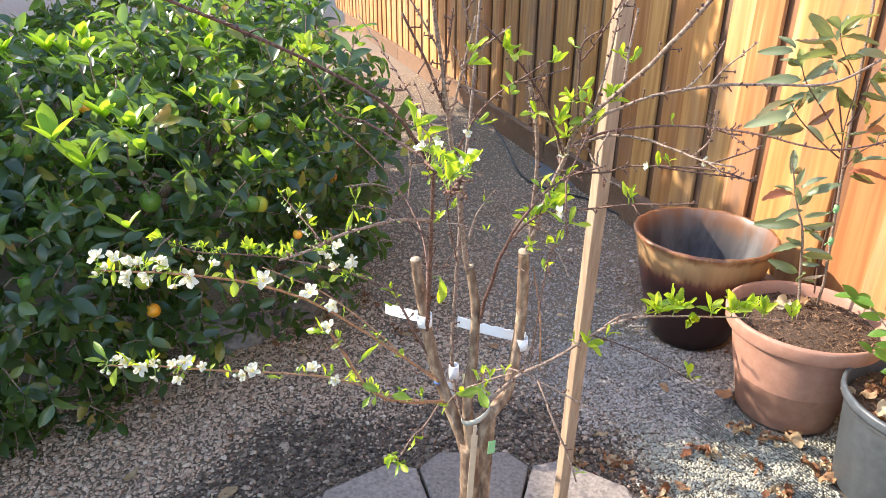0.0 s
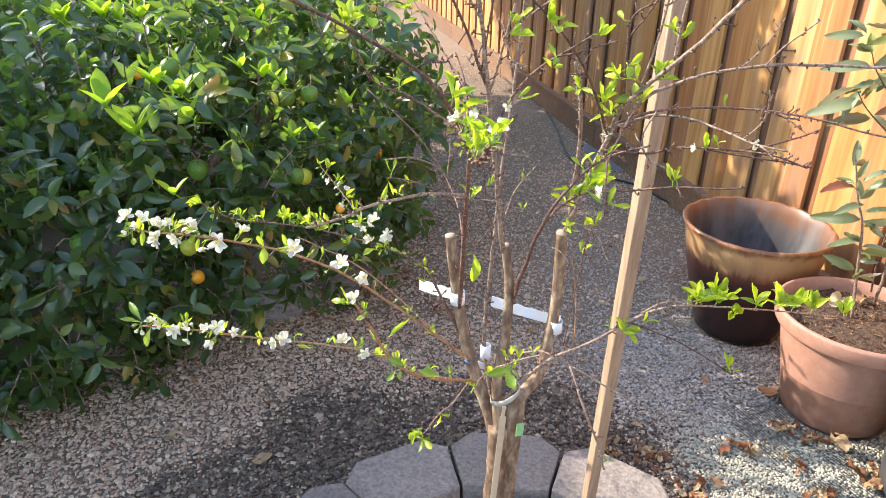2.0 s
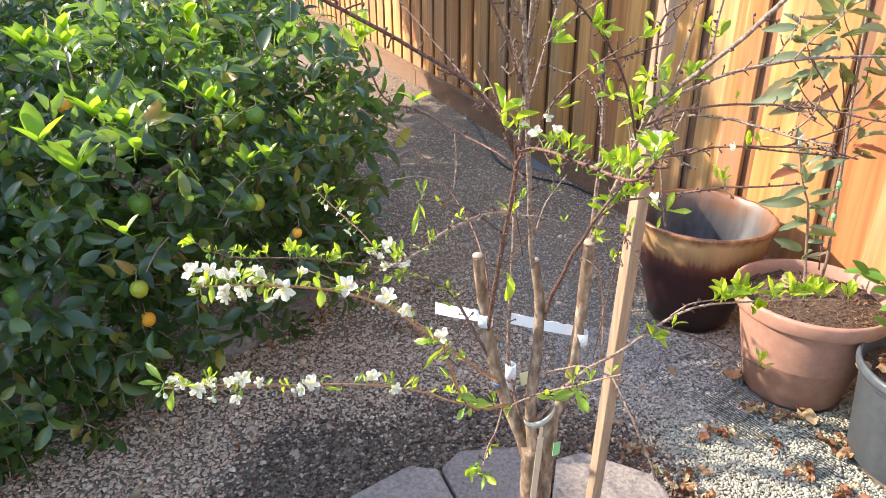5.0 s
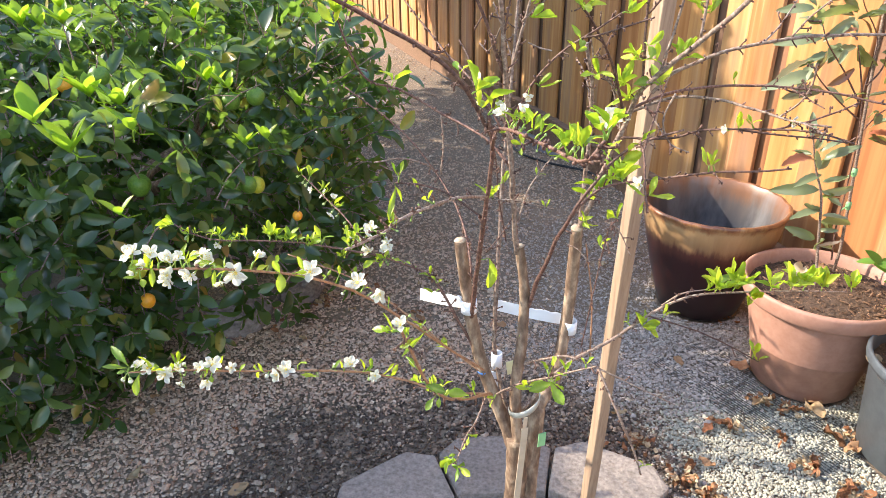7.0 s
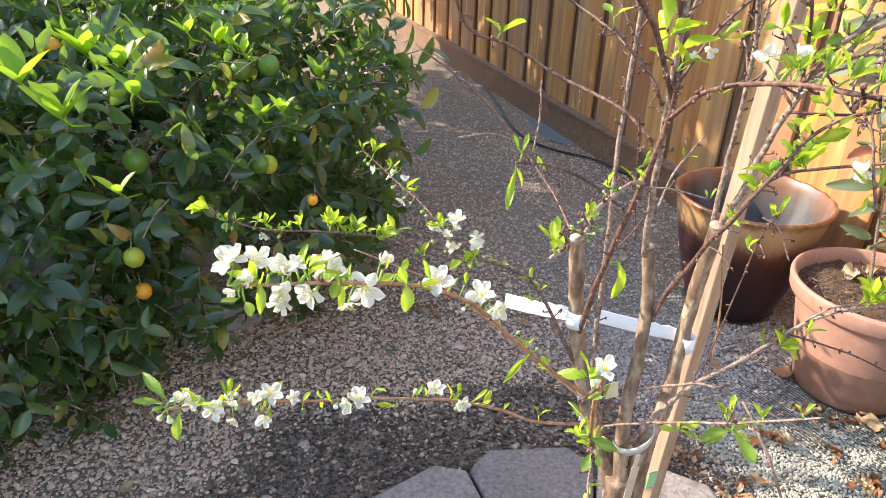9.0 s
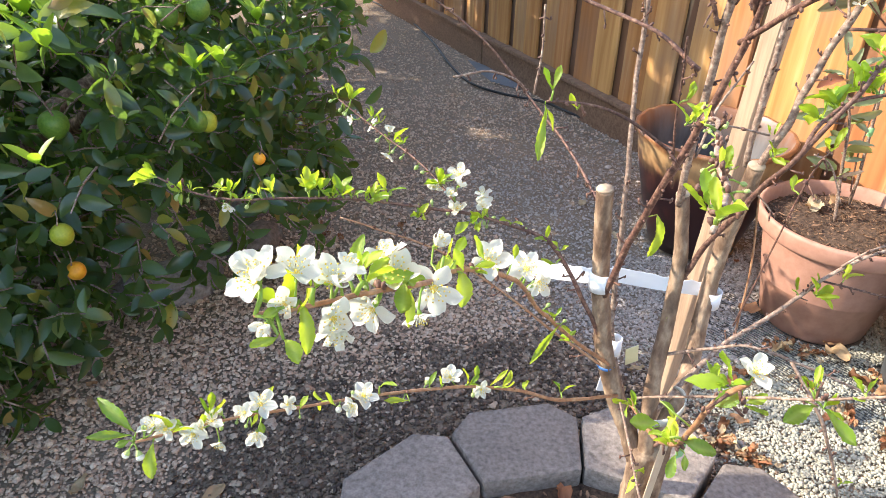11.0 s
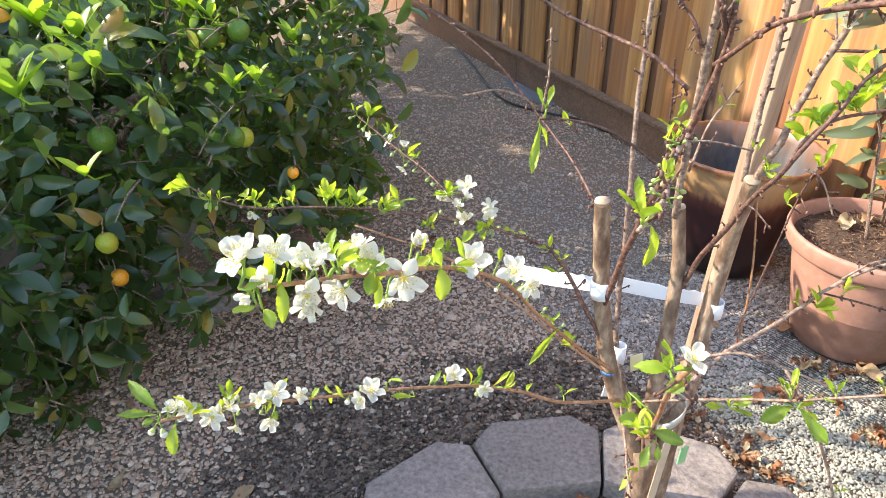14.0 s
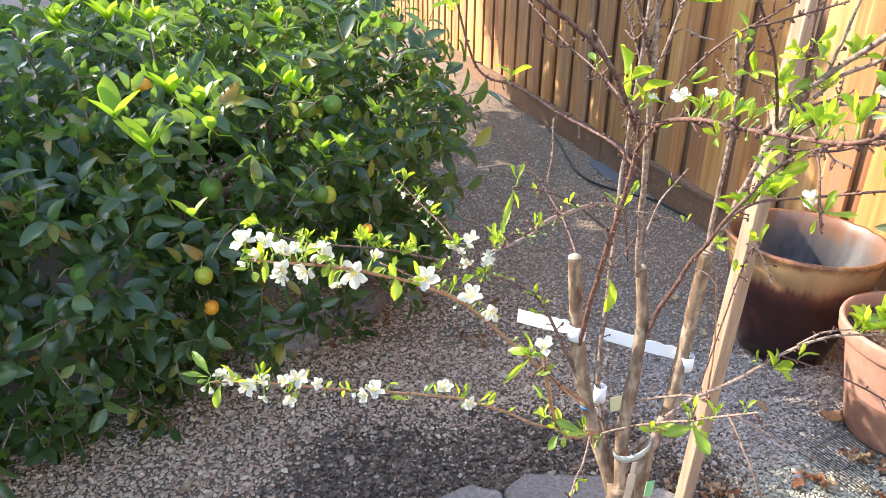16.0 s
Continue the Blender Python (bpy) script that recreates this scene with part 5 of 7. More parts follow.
big_leaf((-0.316, 0.572, 1.209), (-0.312, 0.565, 1.208), 0.007)
big_leaf((-0.188, 0.768, 1.102), (-0.186, 0.769, 1.114), 0.005)
big_leaf((-0.217, 0.725, 1.131), (-0.227, 0.729, 1.144), 0.008)
big_leaf((-0.091, 0.908, 0.932), (-0.125, 0.890, 0.901), 0.008)
big_leaf((-0.290, 0.610, 1.206), (-0.286, 0.609, 1.214), 0.004)
big_leaf((-0.440, 0.764, 0.990), (-0.459, 0.776, 1.015), 0.009)
big_leaf((-0.442, 0.763, 0.988), (-0.470, 0.763, 0.990), 0.008)
big_leaf((-0.432, 0.767, 0.977), (-0.434, 0.750, 0.959), 0.010)
big_leaf((-0.444, 0.762, 0.986), (-0.452, 0.758, 0.988), 0.007)
big_leaf((-0.415, 0.784, 0.971), (-0.423, 0.785, 0.978), 0.004)
big_leaf((-0.405, 0.794, 0.959), (-0.405, 0.796, 0.973), 0.007)
big_leaf((-0.375, 0.814, 0.934), (-0.367, 0.816, 0.947), 0.005)
big_leaf((-0.369, 0.821, 0.933), (-0.366, 0.813, 0.928), 0.006)
big_leaf((-0.339, 0.843, 0.920), (-0.334, 0.844, 0.931), 0.005)
big_leaf((-0.310, 0.852, 0.911), (-0.320, 0.856, 0.922), 0.006)
big_leaf((-0.222, 0.892, 0.883), (-0.216, 0.895, 0.897), 0.005)
big_leaf((-0.173, 0.909, 0.872), (-0.170, 0.913, 0.887), 0.007)
big_leaf((-0.156, 0.915, 0.853), (-0.135, 0.918, 0.871), 0.006)
big_leaf((-0.243, 0.874, 0.885), (-0.267, 0.875, 0.887), 0.007)
big_leaf((0.160, 0.800, 1.175), (0.171, 0.800, 1.197), 0.011)
big_leaf((0.160, 0.800, 1.175), (0.188, 0.792, 1.171), 0.012)
big_leaf((0.158, 0.800, 1.175), (0.131, 0.800, 1.185), 0.010)
big_leaf((0.157, 0.800, 1.168), (0.153, 0.800, 1.154), 0.005)
big_leaf((-0.127, 0.915, 1.151), (-0.134, 0.903, 1.109), 0.010)
big_leaf((-0.127, 0.915, 1.151), (-0.116, 0.910, 1.131), 0.005)
big_leaf((-0.002, 0.930, 1.034), (0.004, 0.916, 0.992), 0.017)

# flower buds: place, breadth, share of white
flower_bud(-0.087, 0.759, 1.187, 0.0032, 0)
flower_bud(-0.129, 0.677, 1.200, 0.0032, 0)
flower_bud(-0.119, 0.681, 1.200, 0.0043, 0)
flower_bud(-0.154, 0.616, 1.214, 0.0035, 0)
flower_bud(-0.053, 0.782, 1.183, 0.0046, 0)
flower_bud(-0.117, 0.659, 1.204, 0.0043, 0)
flower_bud(-0.121, 0.683, 1.208, 0.0034, 0)
flower_bud(-0.126, 0.641, 1.211, 0.0034, 0)
flower_bud(-0.144, 0.636, 1.206, 0.0038, 0)
flower_bud(-0.139, 0.648, 1.211, 0.0037, 0)
flower_bud(-0.122, 0.668, 1.207, 0.0046, 0)
flower_bud(-0.108, 0.706, 1.187, 0.0034, 0)
flower_bud(-0.097, 0.731, 1.190, 0.0047, 0)
flower_bud(-0.098, 0.728, 1.202, 0.0041, 0)
flower_bud(-0.139, 0.656, 1.207, 0.0031, 0)
flower_bud(-0.122, 0.687, 1.198, 0.0045, 0)
flower_bud(-0.082, 0.737, 1.200, 0.0047, 0)
flower_bud(-0.129, 0.648, 1.203, 0.0031, 0)
flower_bud(-0.284, 0.614, 1.197, 0.0034, 1)
flower_bud(-0.286, 0.608, 1.195, 0.0036, 1)
flower_bud(-0.180, 0.785, 1.075, 0.0042, 0)
flower_bud(-0.187, 0.775, 1.074, 0.0045, 1)
flower_bud(-0.138, 0.815, 1.069, 0.0037, 0)
flower_bud(-0.298, 0.609, 1.211, 0.0020, 0)
flower_bud(-0.299, 0.605, 1.214, 0.0019, 0)
flower_bud(-0.096, 0.894, 0.988, 0.0067, 0)
flower_bud(-0.063, 0.920, 0.951, 0.0064, 0)
flower_bud(-0.290, 0.606, 1.201, 0.0024, 0)
flower_bud(-0.319, 0.576, 1.213, 0.0025, 0)
flower_bud(-0.160, 0.817, 1.041, 0.0037, 0)
flower_bud(-0.154, 0.819, 1.045, 0.0037, 0)
flower_bud(-0.448, 0.759, 0.976, 0.0067, 1)
flower_bud(-0.439, 0.757, 0.975, 0.0073, 1)
flower_bud(-0.394, 0.803, 0.949, 0.0057, 0)
flower_bud(-0.381, 0.809, 0.934, 0.0052, 0)
flower_bud(-0.384, 0.809, 0.947, 0.0051, 0)
flower_bud(-0.394, 0.808, 0.957, 0.0069, 1)
flower_bud(-0.340, 0.839, 0.910, 0.0042, 0)
flower_bud(-0.307, 0.856, 0.905, 0.0073, 1)
flower_bud(-0.295, 0.867, 0.908, 0.0059, 0)
flower_bud(-0.360, 0.832, 0.935, 0.0054, 0)
flower_bud(-0.336, 0.848, 0.925, 0.0056, 0)
flower_bud(-0.224, 0.896, 0.885, 0.0079, 1)
flower_bud(-0.176, 0.901, 0.853, 0.0074, 0)
flower_bud(-0.439, 0.781, 0.995, 0.0046, 0)
flower_bud(-0.435, 0.779, 0.993, 0.0040, 0)
flower_bud(-0.259, 0.874, 0.884, 0.0053, 0)
flower_bud(-0.248, 0.880, 0.882, 0.0046, 0)
flower_bud(-0.452, 1.045, 1.020, 0.0099, 0)
flower_bud(-0.442, 1.043, 1.017, 0.0066, 0)
flower_bud(-0.407, 1.043, 1.014, 0.0075, 0)
flower_bud(-0.384, 1.040, 1.013, 0.0075, 0)
flower_bud(-0.371, 1.045, 1.024, 0.0075, 0)
flower_bud(-0.380, 1.043, 1.019, 0.0066, 0)
flower_bud(-0.326, 1.046, 1.034, 0.0075, 0)
flower_bud(-0.325, 1.041, 1.026, 0.0067, 0)
flower_bud(-0.275, 1.034, 1.020, 0.0058, 0)
flower_bud(-0.240, 1.035, 1.024, 0.0084, 0)
flower_bud(-0.210, 1.041, 1.038, 0.0076, 0)
flower_bud(-0.200, 1.024, 1.010, 0.0068, 0)
flower_bud(-0.183, 1.017, 1.002, 0.0068, 0)
flower_bud(-0.148, 1.009, 0.994, 0.0068, 0)
flower_bud(-0.148, 1.003, 0.984, 0.0060, 0)
flower_bud(-0.139, 1.010, 0.997, 0.0060, 0)
flower_bud(-0.157, 1.006, 0.987, 0.0060, 0)
flower_bud(-0.103, 1.003, 0.984, 0.0060, 0)
flower_bud(-0.293, 1.160, 1.076, 0.0065, 0)
flower_bud(-0.288, 1.147, 1.064, 0.0065, 0)
flower_bud(-0.285, 1.139, 1.058, 0.0064, 0)
flower_bud(-0.294, 1.142, 1.055, 0.0055, 0)
flower_bud(-0.254, 1.106, 1.043, 0.0072, 0)
flower_bud(-0.257, 1.103, 1.038, 0.0063, 0)
flower_bud(-0.241, 1.084, 1.034, 0.0062, 0)
flower_bud(-0.237, 1.073, 1.029, 0.0061, 0)
flower_bud(-0.210, 1.059, 1.037, 0.0078, 0)
flower_bud(-0.004, 0.672, 1.308, 0.0037, 0)
flower_bud(0.004, 0.665, 1.300, 0.0037, 0)
flower_bud(-0.012, 0.660, 1.302, 0.0037, 0)
flower_bud(0.008, 0.612, 1.312, 0.0037, 0)
flower_bud(-0.004, 0.605, 1.296, 0.0037, 0)
flower_bud(0.012, 0.590, 1.300, 0.0037, 0)
flower_bud(0.016, 0.562, 1.322, 0.0037, 0)
flower_bud(0.000, 0.550, 1.308, 0.0037, 0)
flower_bud(0.012, 0.524, 1.334, 0.0037, 0)
flower_bud(0.020, 0.508, 1.342, 0.0037, 0)
flower_bud(0.000, 0.512, 1.332, 0.0037, 0)
flower_bud(0.014, 0.498, 1.326, 0.0037, 0)
# blossoms: place, breadth, the way they face
blossom(-0.322, 0.577, 1.231, 0.019, (-0.54, -0.37, 0.76))
blossom(-0.320, 0.581, 1.233, 0.017, (-0.06, -0.11, 0.99))
blossom(-0.311, 0.589, 1.226, 0.019, (0.05, -0.37, 0.93))
blossom(-0.301, 0.598, 1.214, 0.022, (0.23, -0.52, 0.82))
blossom(-0.295, 0.604, 1.216, 0.014, (0.58, -0.23, 0.78))
blossom(-0.314, 0.578, 1.218, 0.013, (-0.27, -0.89, 0.37))
blossom(-0.300, 0.586, 1.202, 0.019, (-0.07, -0.98, 0.19))
blossom(-0.300, 0.583, 1.197, 0.016, (0.04, -0.94, -0.35))
blossom(-0.288, 0.600, 1.194, 0.020, (-0.47, -0.88, 0.01))
blossom(-0.279, 0.619, 1.201, 0.024, (-0.12, -0.68, 0.72))
blossom(-0.281, 0.620, 1.210, 0.018, (-0.13, -0.12, 0.99))
blossom(-0.261, 0.635, 1.177, 0.025, (0.10, -0.97, 0.24))
blossom(-0.270, 0.613, 1.177, 0.016, (-0.04, -0.78, -0.63))
blossom(-0.254, 0.684, 1.175, 0.019, (0.55, -0.24, 0.80))
blossom(-0.212, 0.735, 1.127, 0.030, (0.03, -0.69, 0.73))
blossom(-0.169, 0.791, 1.083, 0.031, (-0.04, -0.54, 0.84))
blossom(-0.144, 0.826, 1.045, 0.028, (0.14, -0.95, 0.28))
blossom(-0.319, 0.570, 1.215, 0.010, (-0.48, -0.84, -0.25))
blossom(-0.432, 0.776, 0.987, 0.022, (-0.16, -0.41, 0.90))
blossom(-0.425, 0.777, 0.980, 0.020, (0.21, -0.73, 0.65))
blossom(-0.410, 0.782, 0.962, 0.025, (-0.17, -0.95, 0.25))
blossom(-0.400, 0.798, 0.961, 0.022, (-0.17, -0.30, 0.94))
blossom(-0.394, 0.785, 0.942, 0.016, (0.02, -0.92, -0.40))
blossom(-0.368, 0.828, 0.948, 0.029, (0.10, -0.40, 0.91))
blossom(-0.376, 0.814, 0.952, 0.020, (-0.47, -0.51, 0.72))
blossom(-0.370, 0.806, 0.927, 0.024, (-0.04, -1.00, -0.07))
blossom(-0.348, 0.840, 0.931, 0.019, (0.25, -0.67, 0.70))
blossom(-0.284, 0.869, 0.903, 0.031, (0.18, -0.56, 0.81))
blossom(-0.295, 0.858, 0.900, 0.025, (-0.23, -0.89, 0.39))
blossom(-0.200, 0.902, 0.889, 0.029, (-0.06, -0.40, 0.92))
blossom(-0.167, 0.904, 0.860, 0.023, (0.07, -0.93, 0.36))
blossom(-0.404, 0.787, 0.963, 0.018, (-0.14, -0.71, 0.69))
blossom(-0.138, 1.036, 1.040, 0.021, (-0.01, -0.01, 1.00))
blossom(-0.162, 1.038, 1.040, 0.029, (-0.32, -0.47, 0.82))
blossom(-0.145, 1.023, 1.017, 0.025, (0.06, -0.99, 0.12))
blossom(-0.175, 1.020, 1.007, 0.029, (-0.32, -0.63, 0.71))
blossom(-0.199, 1.031, 1.023, 0.026, (0.14, -0.63, 0.76))
blossom(-0.404, 1.041, 1.011, 0.018, (-0.03, -0.98, -0.21))
blossom(-0.022, 0.694, 1.306, 0.021, (-0.60, -0.30, 0.70))
blossom(0.002, 0.690, 1.309, 0.020, (0.20, -0.30, 0.90))
blossom(0.026, 0.520, 1.348, 0.020, (-0.20, -0.50, 0.80))
blossom(-0.252, 1.130, 1.058, 0.021)
blossom(-0.233, 1.120, 1.051, 0.021)
blossom(-0.237, 1.100, 1.032, 0.018)
blossom(-0.170, 1.010, 1.044, 0.021)
blossom(-0.149, 1.000, 1.022, 0.020)
blossom(-0.183, 1.010, 1.027, 0.018)
blossom(-0.271, 1.150, 1.057, 0.017)
blossom(-0.168, 0.910, 0.856, 0.018)
blossom(-0.117, 0.616, 1.134, 0.021, (-0.30, -0.45, 0.80))
blossom(0.180, 0.975, 1.211, 0.021)
blossom(0.280, 0.890, 1.222, 0.017)
blossom(0.152, 0.810, 1.185, 0.023)
blossom(-0.003, 0.830, 1.275, 0.016)
blossom(0.032, 0.860, 1.263, 0.016)
blossom(0.337, 0.850, 1.242, 0.017)
tagged(part("bud_growth", buds, M_TWIG, plum), kind="stuff")
if spare.n:
    tagged(part("young_leaves", spare, M_PLUM_LEAF, plum), kind="stuff")


def cut_face(p, d, r):
    b = Build()
    b.tube([Vector(p) - PO, Vector(p) + Vector(d).normalized() * 0.002 - PO], [r, r * 0.93], 14)
    part("cut_end", b, M_CUT, plum, "pale sawn end of the stem")


cut_face(PATHS[1][-1], PATHS[1][-1] - PATHS[1][-2], 0.0086)
cut_face(PATHS[2][-1], PATHS[2][-1] - PATHS[2][-2], 0.0070)
cut_face(PATHS[4][-1], PATHS[4][-1] - PATHS[4][-2], 0.0090)


# ---- labels tied on the tree ----
def strap_tag(a, b, stem, r, tall, label):
    """A plastic strip with a notched edge, looped round a stem at its end."""
    a, b, stem = Vector(a), Vector(b), Vector(stem)
    t = thing("plant_tag", stem, label, "tag", "tags on the plum tree")
    d = b - a
    n = 14
    up, out = Vector((0.05, 0.0, 1.0)).normalized(), d.cross(Vector((0, 0, 1))).normalized()
    v, f = [], []
    for i in range(n + 1):
        p = a + d * (i / n) + out * 0.003 * math.sin(i / n * 3.1) - stem
        notch = 0.80 if i in (7, 10, 12) else 1.0
        for o in (-0.0004, 0.0004):
            v += [p + out * o - up * tall * 0.5, p + out * o + up * tall * 0.5 * notch]
    for i in range(n):
        k = 4 * i
        f += [(k, k + 4, k + 5, k + 1), (k + 2, k + 3, k + 7, k + 6), (k + 1, k + 5, k + 7, k + 3), (k, k + 2, k + 6, k + 4)]
    f += [(0, 1, 3, 2), (4 * n, 4 * n + 2, 4 * n + 3, 4 * n + 1)]
    s = Build()
    s.add([tuple(q) for q in v], f)
    part("strip", s, M_TAG, t, smooth=False)
    s = Build()
    s.lathe([(r, -tall * 0.52), (r + 0.0008, -tall * 0.52), (r + 0.0012, 0), (r + 0.0008, tall * 0.52), (r, tall * 0.52), (r, -tall * 0.52)], 28)
    part("loop", s, M_TAG, t)


strap_tag((-0.098, 1.064, 0.903), (-0.022, 0.984, 0.931), (-0.026, 0.974, 0.933), 0.0112, 0.021, "white plastic strap tag looped round a pruned plum stem")
strap_tag((0.030, 1.066, 0.876), (0.150, 1.034, 0.862), (0.140, 1.018, 0.862), 0.0112, 0.021, "white plastic strap tag with punched notches on a plum stem")
small = thing("plant_tag", (0.024, 1.012, 0.805), "small white plastic tag folded round a thin plum stem", "tag", "tags on the plum tree")
s = Build()
s.lathe([(0.0075, -0.013), (0.0088, -0.013), (0.0092, 0.0), (0.0088, 0.014), (0.0075, 0.014), (0.0075, -0.013)], 20)
part("loop", s, M_TAG, small)
s = Build()
s.box((0.0, -0.010, -0.040), (0.017, 0.0012, 0.046), pose(0, 0, 0, 0, 7, -8))
part("flap", soften(s.mesh("flap", M_TAG, False), 0.0004, 1), None, small)
M_PALE = surface("pale_yellow_plastic", [(0.3, (0.62, 0.55, 0.30)), (0.7, (0.70, 0.64, 0.38))], 30.0, 0.5, bumps=0.05, vary=0.05)
s = Build()
s.box((0.022, -0.006, -0.018), (0.018, 0.0015, 0.026), pose(0, 0, 0, 0, -8, 10))
part("disc", soften(s.mesh("disc", M_PALE, False), 0.0005, 1), None, small, "pale yellow tag")
tie = thing("plant_label", (0.060, 0.944, 0.772), "long beige label stick hung from a plastic ring on the trunk", "label")
M_BEIGE = surface("beige_plastic", [(0.3, (0.42, 0.31, 0.21)), (0.7, (0.51, 0.39, 0.28))], 50.0, 0.6, bumps=0.1, vary=0.08)
M_CLEAR = surface("cloudy_plastic", [(0.3, (0.36, 0.34, 0.29)), (0.7, (0.46, 0.44, 0.38))], 50.0, 0.4, bumps=0.05, vary=0.05)
s = Build()
v, f = [], []
for i in range(29):
    a = radians(165 + 8.2 * i)
    h = 0.0012 + 0.0045 * math.sin(math.pi * i / 28) ** 0.7
    x, y, z = 0.0245 * math.cos(a), 0.026 * math.sin(a) - 0.002, 0.014 * math.cos(a)
    for rr in (1.0, 0.95):
        v += [(x * rr, y * rr, z - h), (x * rr, y * rr, z + h)]
for i in range(28):
    k = 4 * i
    f += [(k, k + 4, k + 5, k + 1), (k + 2, k + 3, k + 7, k + 6), (k + 1, k + 5, k + 7, k + 3), (k, k + 2, k + 6, k + 4)]
s.add(v, f)
part("ring", s, M_CLEAR, tie, "cloudy plastic ring")
s = Build()
s.box((-0.004, -0.031, -0.125), (0.0105, 0.0016, 0.20), pose(0, 0, 0, 2, 2, 6))
s.box((-0.004, -0.030, -0.02), (0.006, 0.0014, 0.03), pose(0, 0, 0, 2, 3, 6))
part("stick", soften(s.mesh("stick", M_BEIGE, False), 0.0004, 1), None, tie)
M_GREENTAPE = surface("green_tape", [(0.3, (0.16, 0.36, 0.16)), (0.7, (0.24, 0.46, 0.22))], 40.0, 0.5, bumps=0.05, vary=0.05)
s = Build()
s.box((0.022, -0.028, -0.06), (0.013, 0.0016, 0.026), pose(0, 0, 0, 0, 2, 20))
part("marker", s, M_GREENTAPE, tie, "short green plastic marker", smooth=False)
M_BLUE = surface("blue_tape", [(0.3, (0.05, 0.14, 0.36)), (0.7, (0.08, 0.20, 0.46))], 40.0, 0.5, bumps=0.05, vary=0.05)
band = thing("tape_band", (-0.001, 0.975, 0.812), "blue tape wound round the foot of a plum stem", "tape")
s = Build()
s.lathe([(0.0098, -0.002), (0.0106, -0.002), (0.0106, 0.002), (0.0098, 0.002)], 20)
part("band", s, M_BLUE, band)
# ---- small things of the yard ----
M_DRY = leafy("dry_leaf", [(0.0, (0.13, 0.055, 0.03)), (0.3, (0.34, 0.13, 0.07)), (0.5, (0.42, 0.19, 0.10)), (0.75, (0.48, 0.34, 0.20)), (1.0, (0.62, 0.50, 0.33))], 0.75, 0.2, (0.5, 0.25, 0.08), 0.2)
M_PALE_LEAF = leafy("pot_plant_leaf", [(0.0, (0.09, 0.12, 0.06)), (0.35, (0.19, 0.23, 0.13)), (0.6, (0.28, 0.32, 0.20)), (0.76, (0.22, 0.25, 0.05)), (0.88, (0.16, 0.10, 0.09)), (1.0, (0.42, 0.11, 0.07))], 0.36, 0.25, (0.35, 0.42, 0.12))
M_LIME = surface("green_fruit_peel", [(0.3, (0.07, 0.15, 0.02)), (0.7, (0.13, 0.22, 0.03))], 160.0, 0.42, bumps=0.25, dist=0.001, vary=0.1)
M_TURN = surface("yellowing_fruit_peel", [(0.3, (0.24, 0.28, 0.025)), (0.7, (0.36, 0.36, 0.035))], 160.0, 0.42, bumps=0.25, dist=0.001, vary=0.1)
M_ORANGE = surface("orange_fruit_peel", [(0.3, (0.66, 0.26, 0.02)), (0.7, (0.80, 0.36, 0.03))], 160.0, 0.42, bumps=0.25, dist=0.001, vary=0.1)
M_NET = surface("black_netting", [(0.3, (0.03, 0.032, 0.035)), (0.7, (0.07, 0.075, 0.08))], 60.0, 0.55, bumps=0.1)
M_SHADE_SHEET = surface("shade_sheet_grey", [(0.3, (0.11, 0.11, 0.12)), (0.7, (0.17, 0.17, 0.18))], 200.0, 0.7, bumps=0.5, vary=0.1)


def crumpled(size, width, crush):
    """A dead leaf, torn at its edge and crumpled. Corners and faces."""
    seed, n = rng.uniform(0, 99), 8
    v, f = [], []
    for i in range(n + 1):
        t = i / n
        w = width * 0.5 * (math.sin(math.pi * (0.06 + 0.9 * t)) ** 0.7) * (1 + 0.5 * noise.noise(Vector((t * 6, seed, 0))))
        for u in (-1, -0.45, 0, 0.45, 1):
            x, y = w * u, size * t
            z = size * crush * (noise.noise(Vector((u * 1.1 + seed, t * 2.6, 0))) + 0.45 * noise.noise(Vector((u * 2.5, t * 6, seed)))) + 0.35 * crush * w * 2 * u * u
            v.append((x + 0.2 * size * crush * noise.noise(Vector((t * 3, seed, u))), y, z))
    v = np.array(v)
    v[:, 2] -= v[:, 2].min()
    for i in range(n):
        for k in range(4):
            a = i * 5 + k
            f.append((a, a + 1, a + 6, a + 5))
    return v, f


def dry_leaf(x, y, size, z=0.007):
    """A curled dead leaf lying on the gravel."""
    b = Build()
    b.add(*crumpled(size, size * rng.uniform(0.4, 0.62), rng.uniform(0.18, 0.35)))
    ob = new("fallen_leaf", b.mesh("fallen_leaf", M_DRY))
    ob.matrix_world = pose(x, y, z, rng.normal(0, 6), rng.normal(0, 8), rng.uniform(0, 360))
    tagged(ob, "dry crumpled brown leaf lying on the gravel", "leaf", "fallen leaves")


bits = Build()


def litter(x, y, reach, count, size):
    """Torn reddish scraps of leaf and bark in a loose patch."""
    for k in range(count):
        v, f = crumpled(size * rng.uniform(0.5, 1.3), size * rng.uniform(0.3, 0.7), rng.uniform(0.2, 0.6))
        a, r = rng.uniform(0, 6.28), reach * abs(rng.normal(0, 0.6))
        m = pose(x + r * math.cos(a), y + r * math.sin(a), 0.006 + 0.008 * rng.uniform(), rng.normal(0, 18), rng.normal(0, 18), rng.uniform(0, 360))
        bits.add([tuple(m @ Vector(q)) for q in v], f)


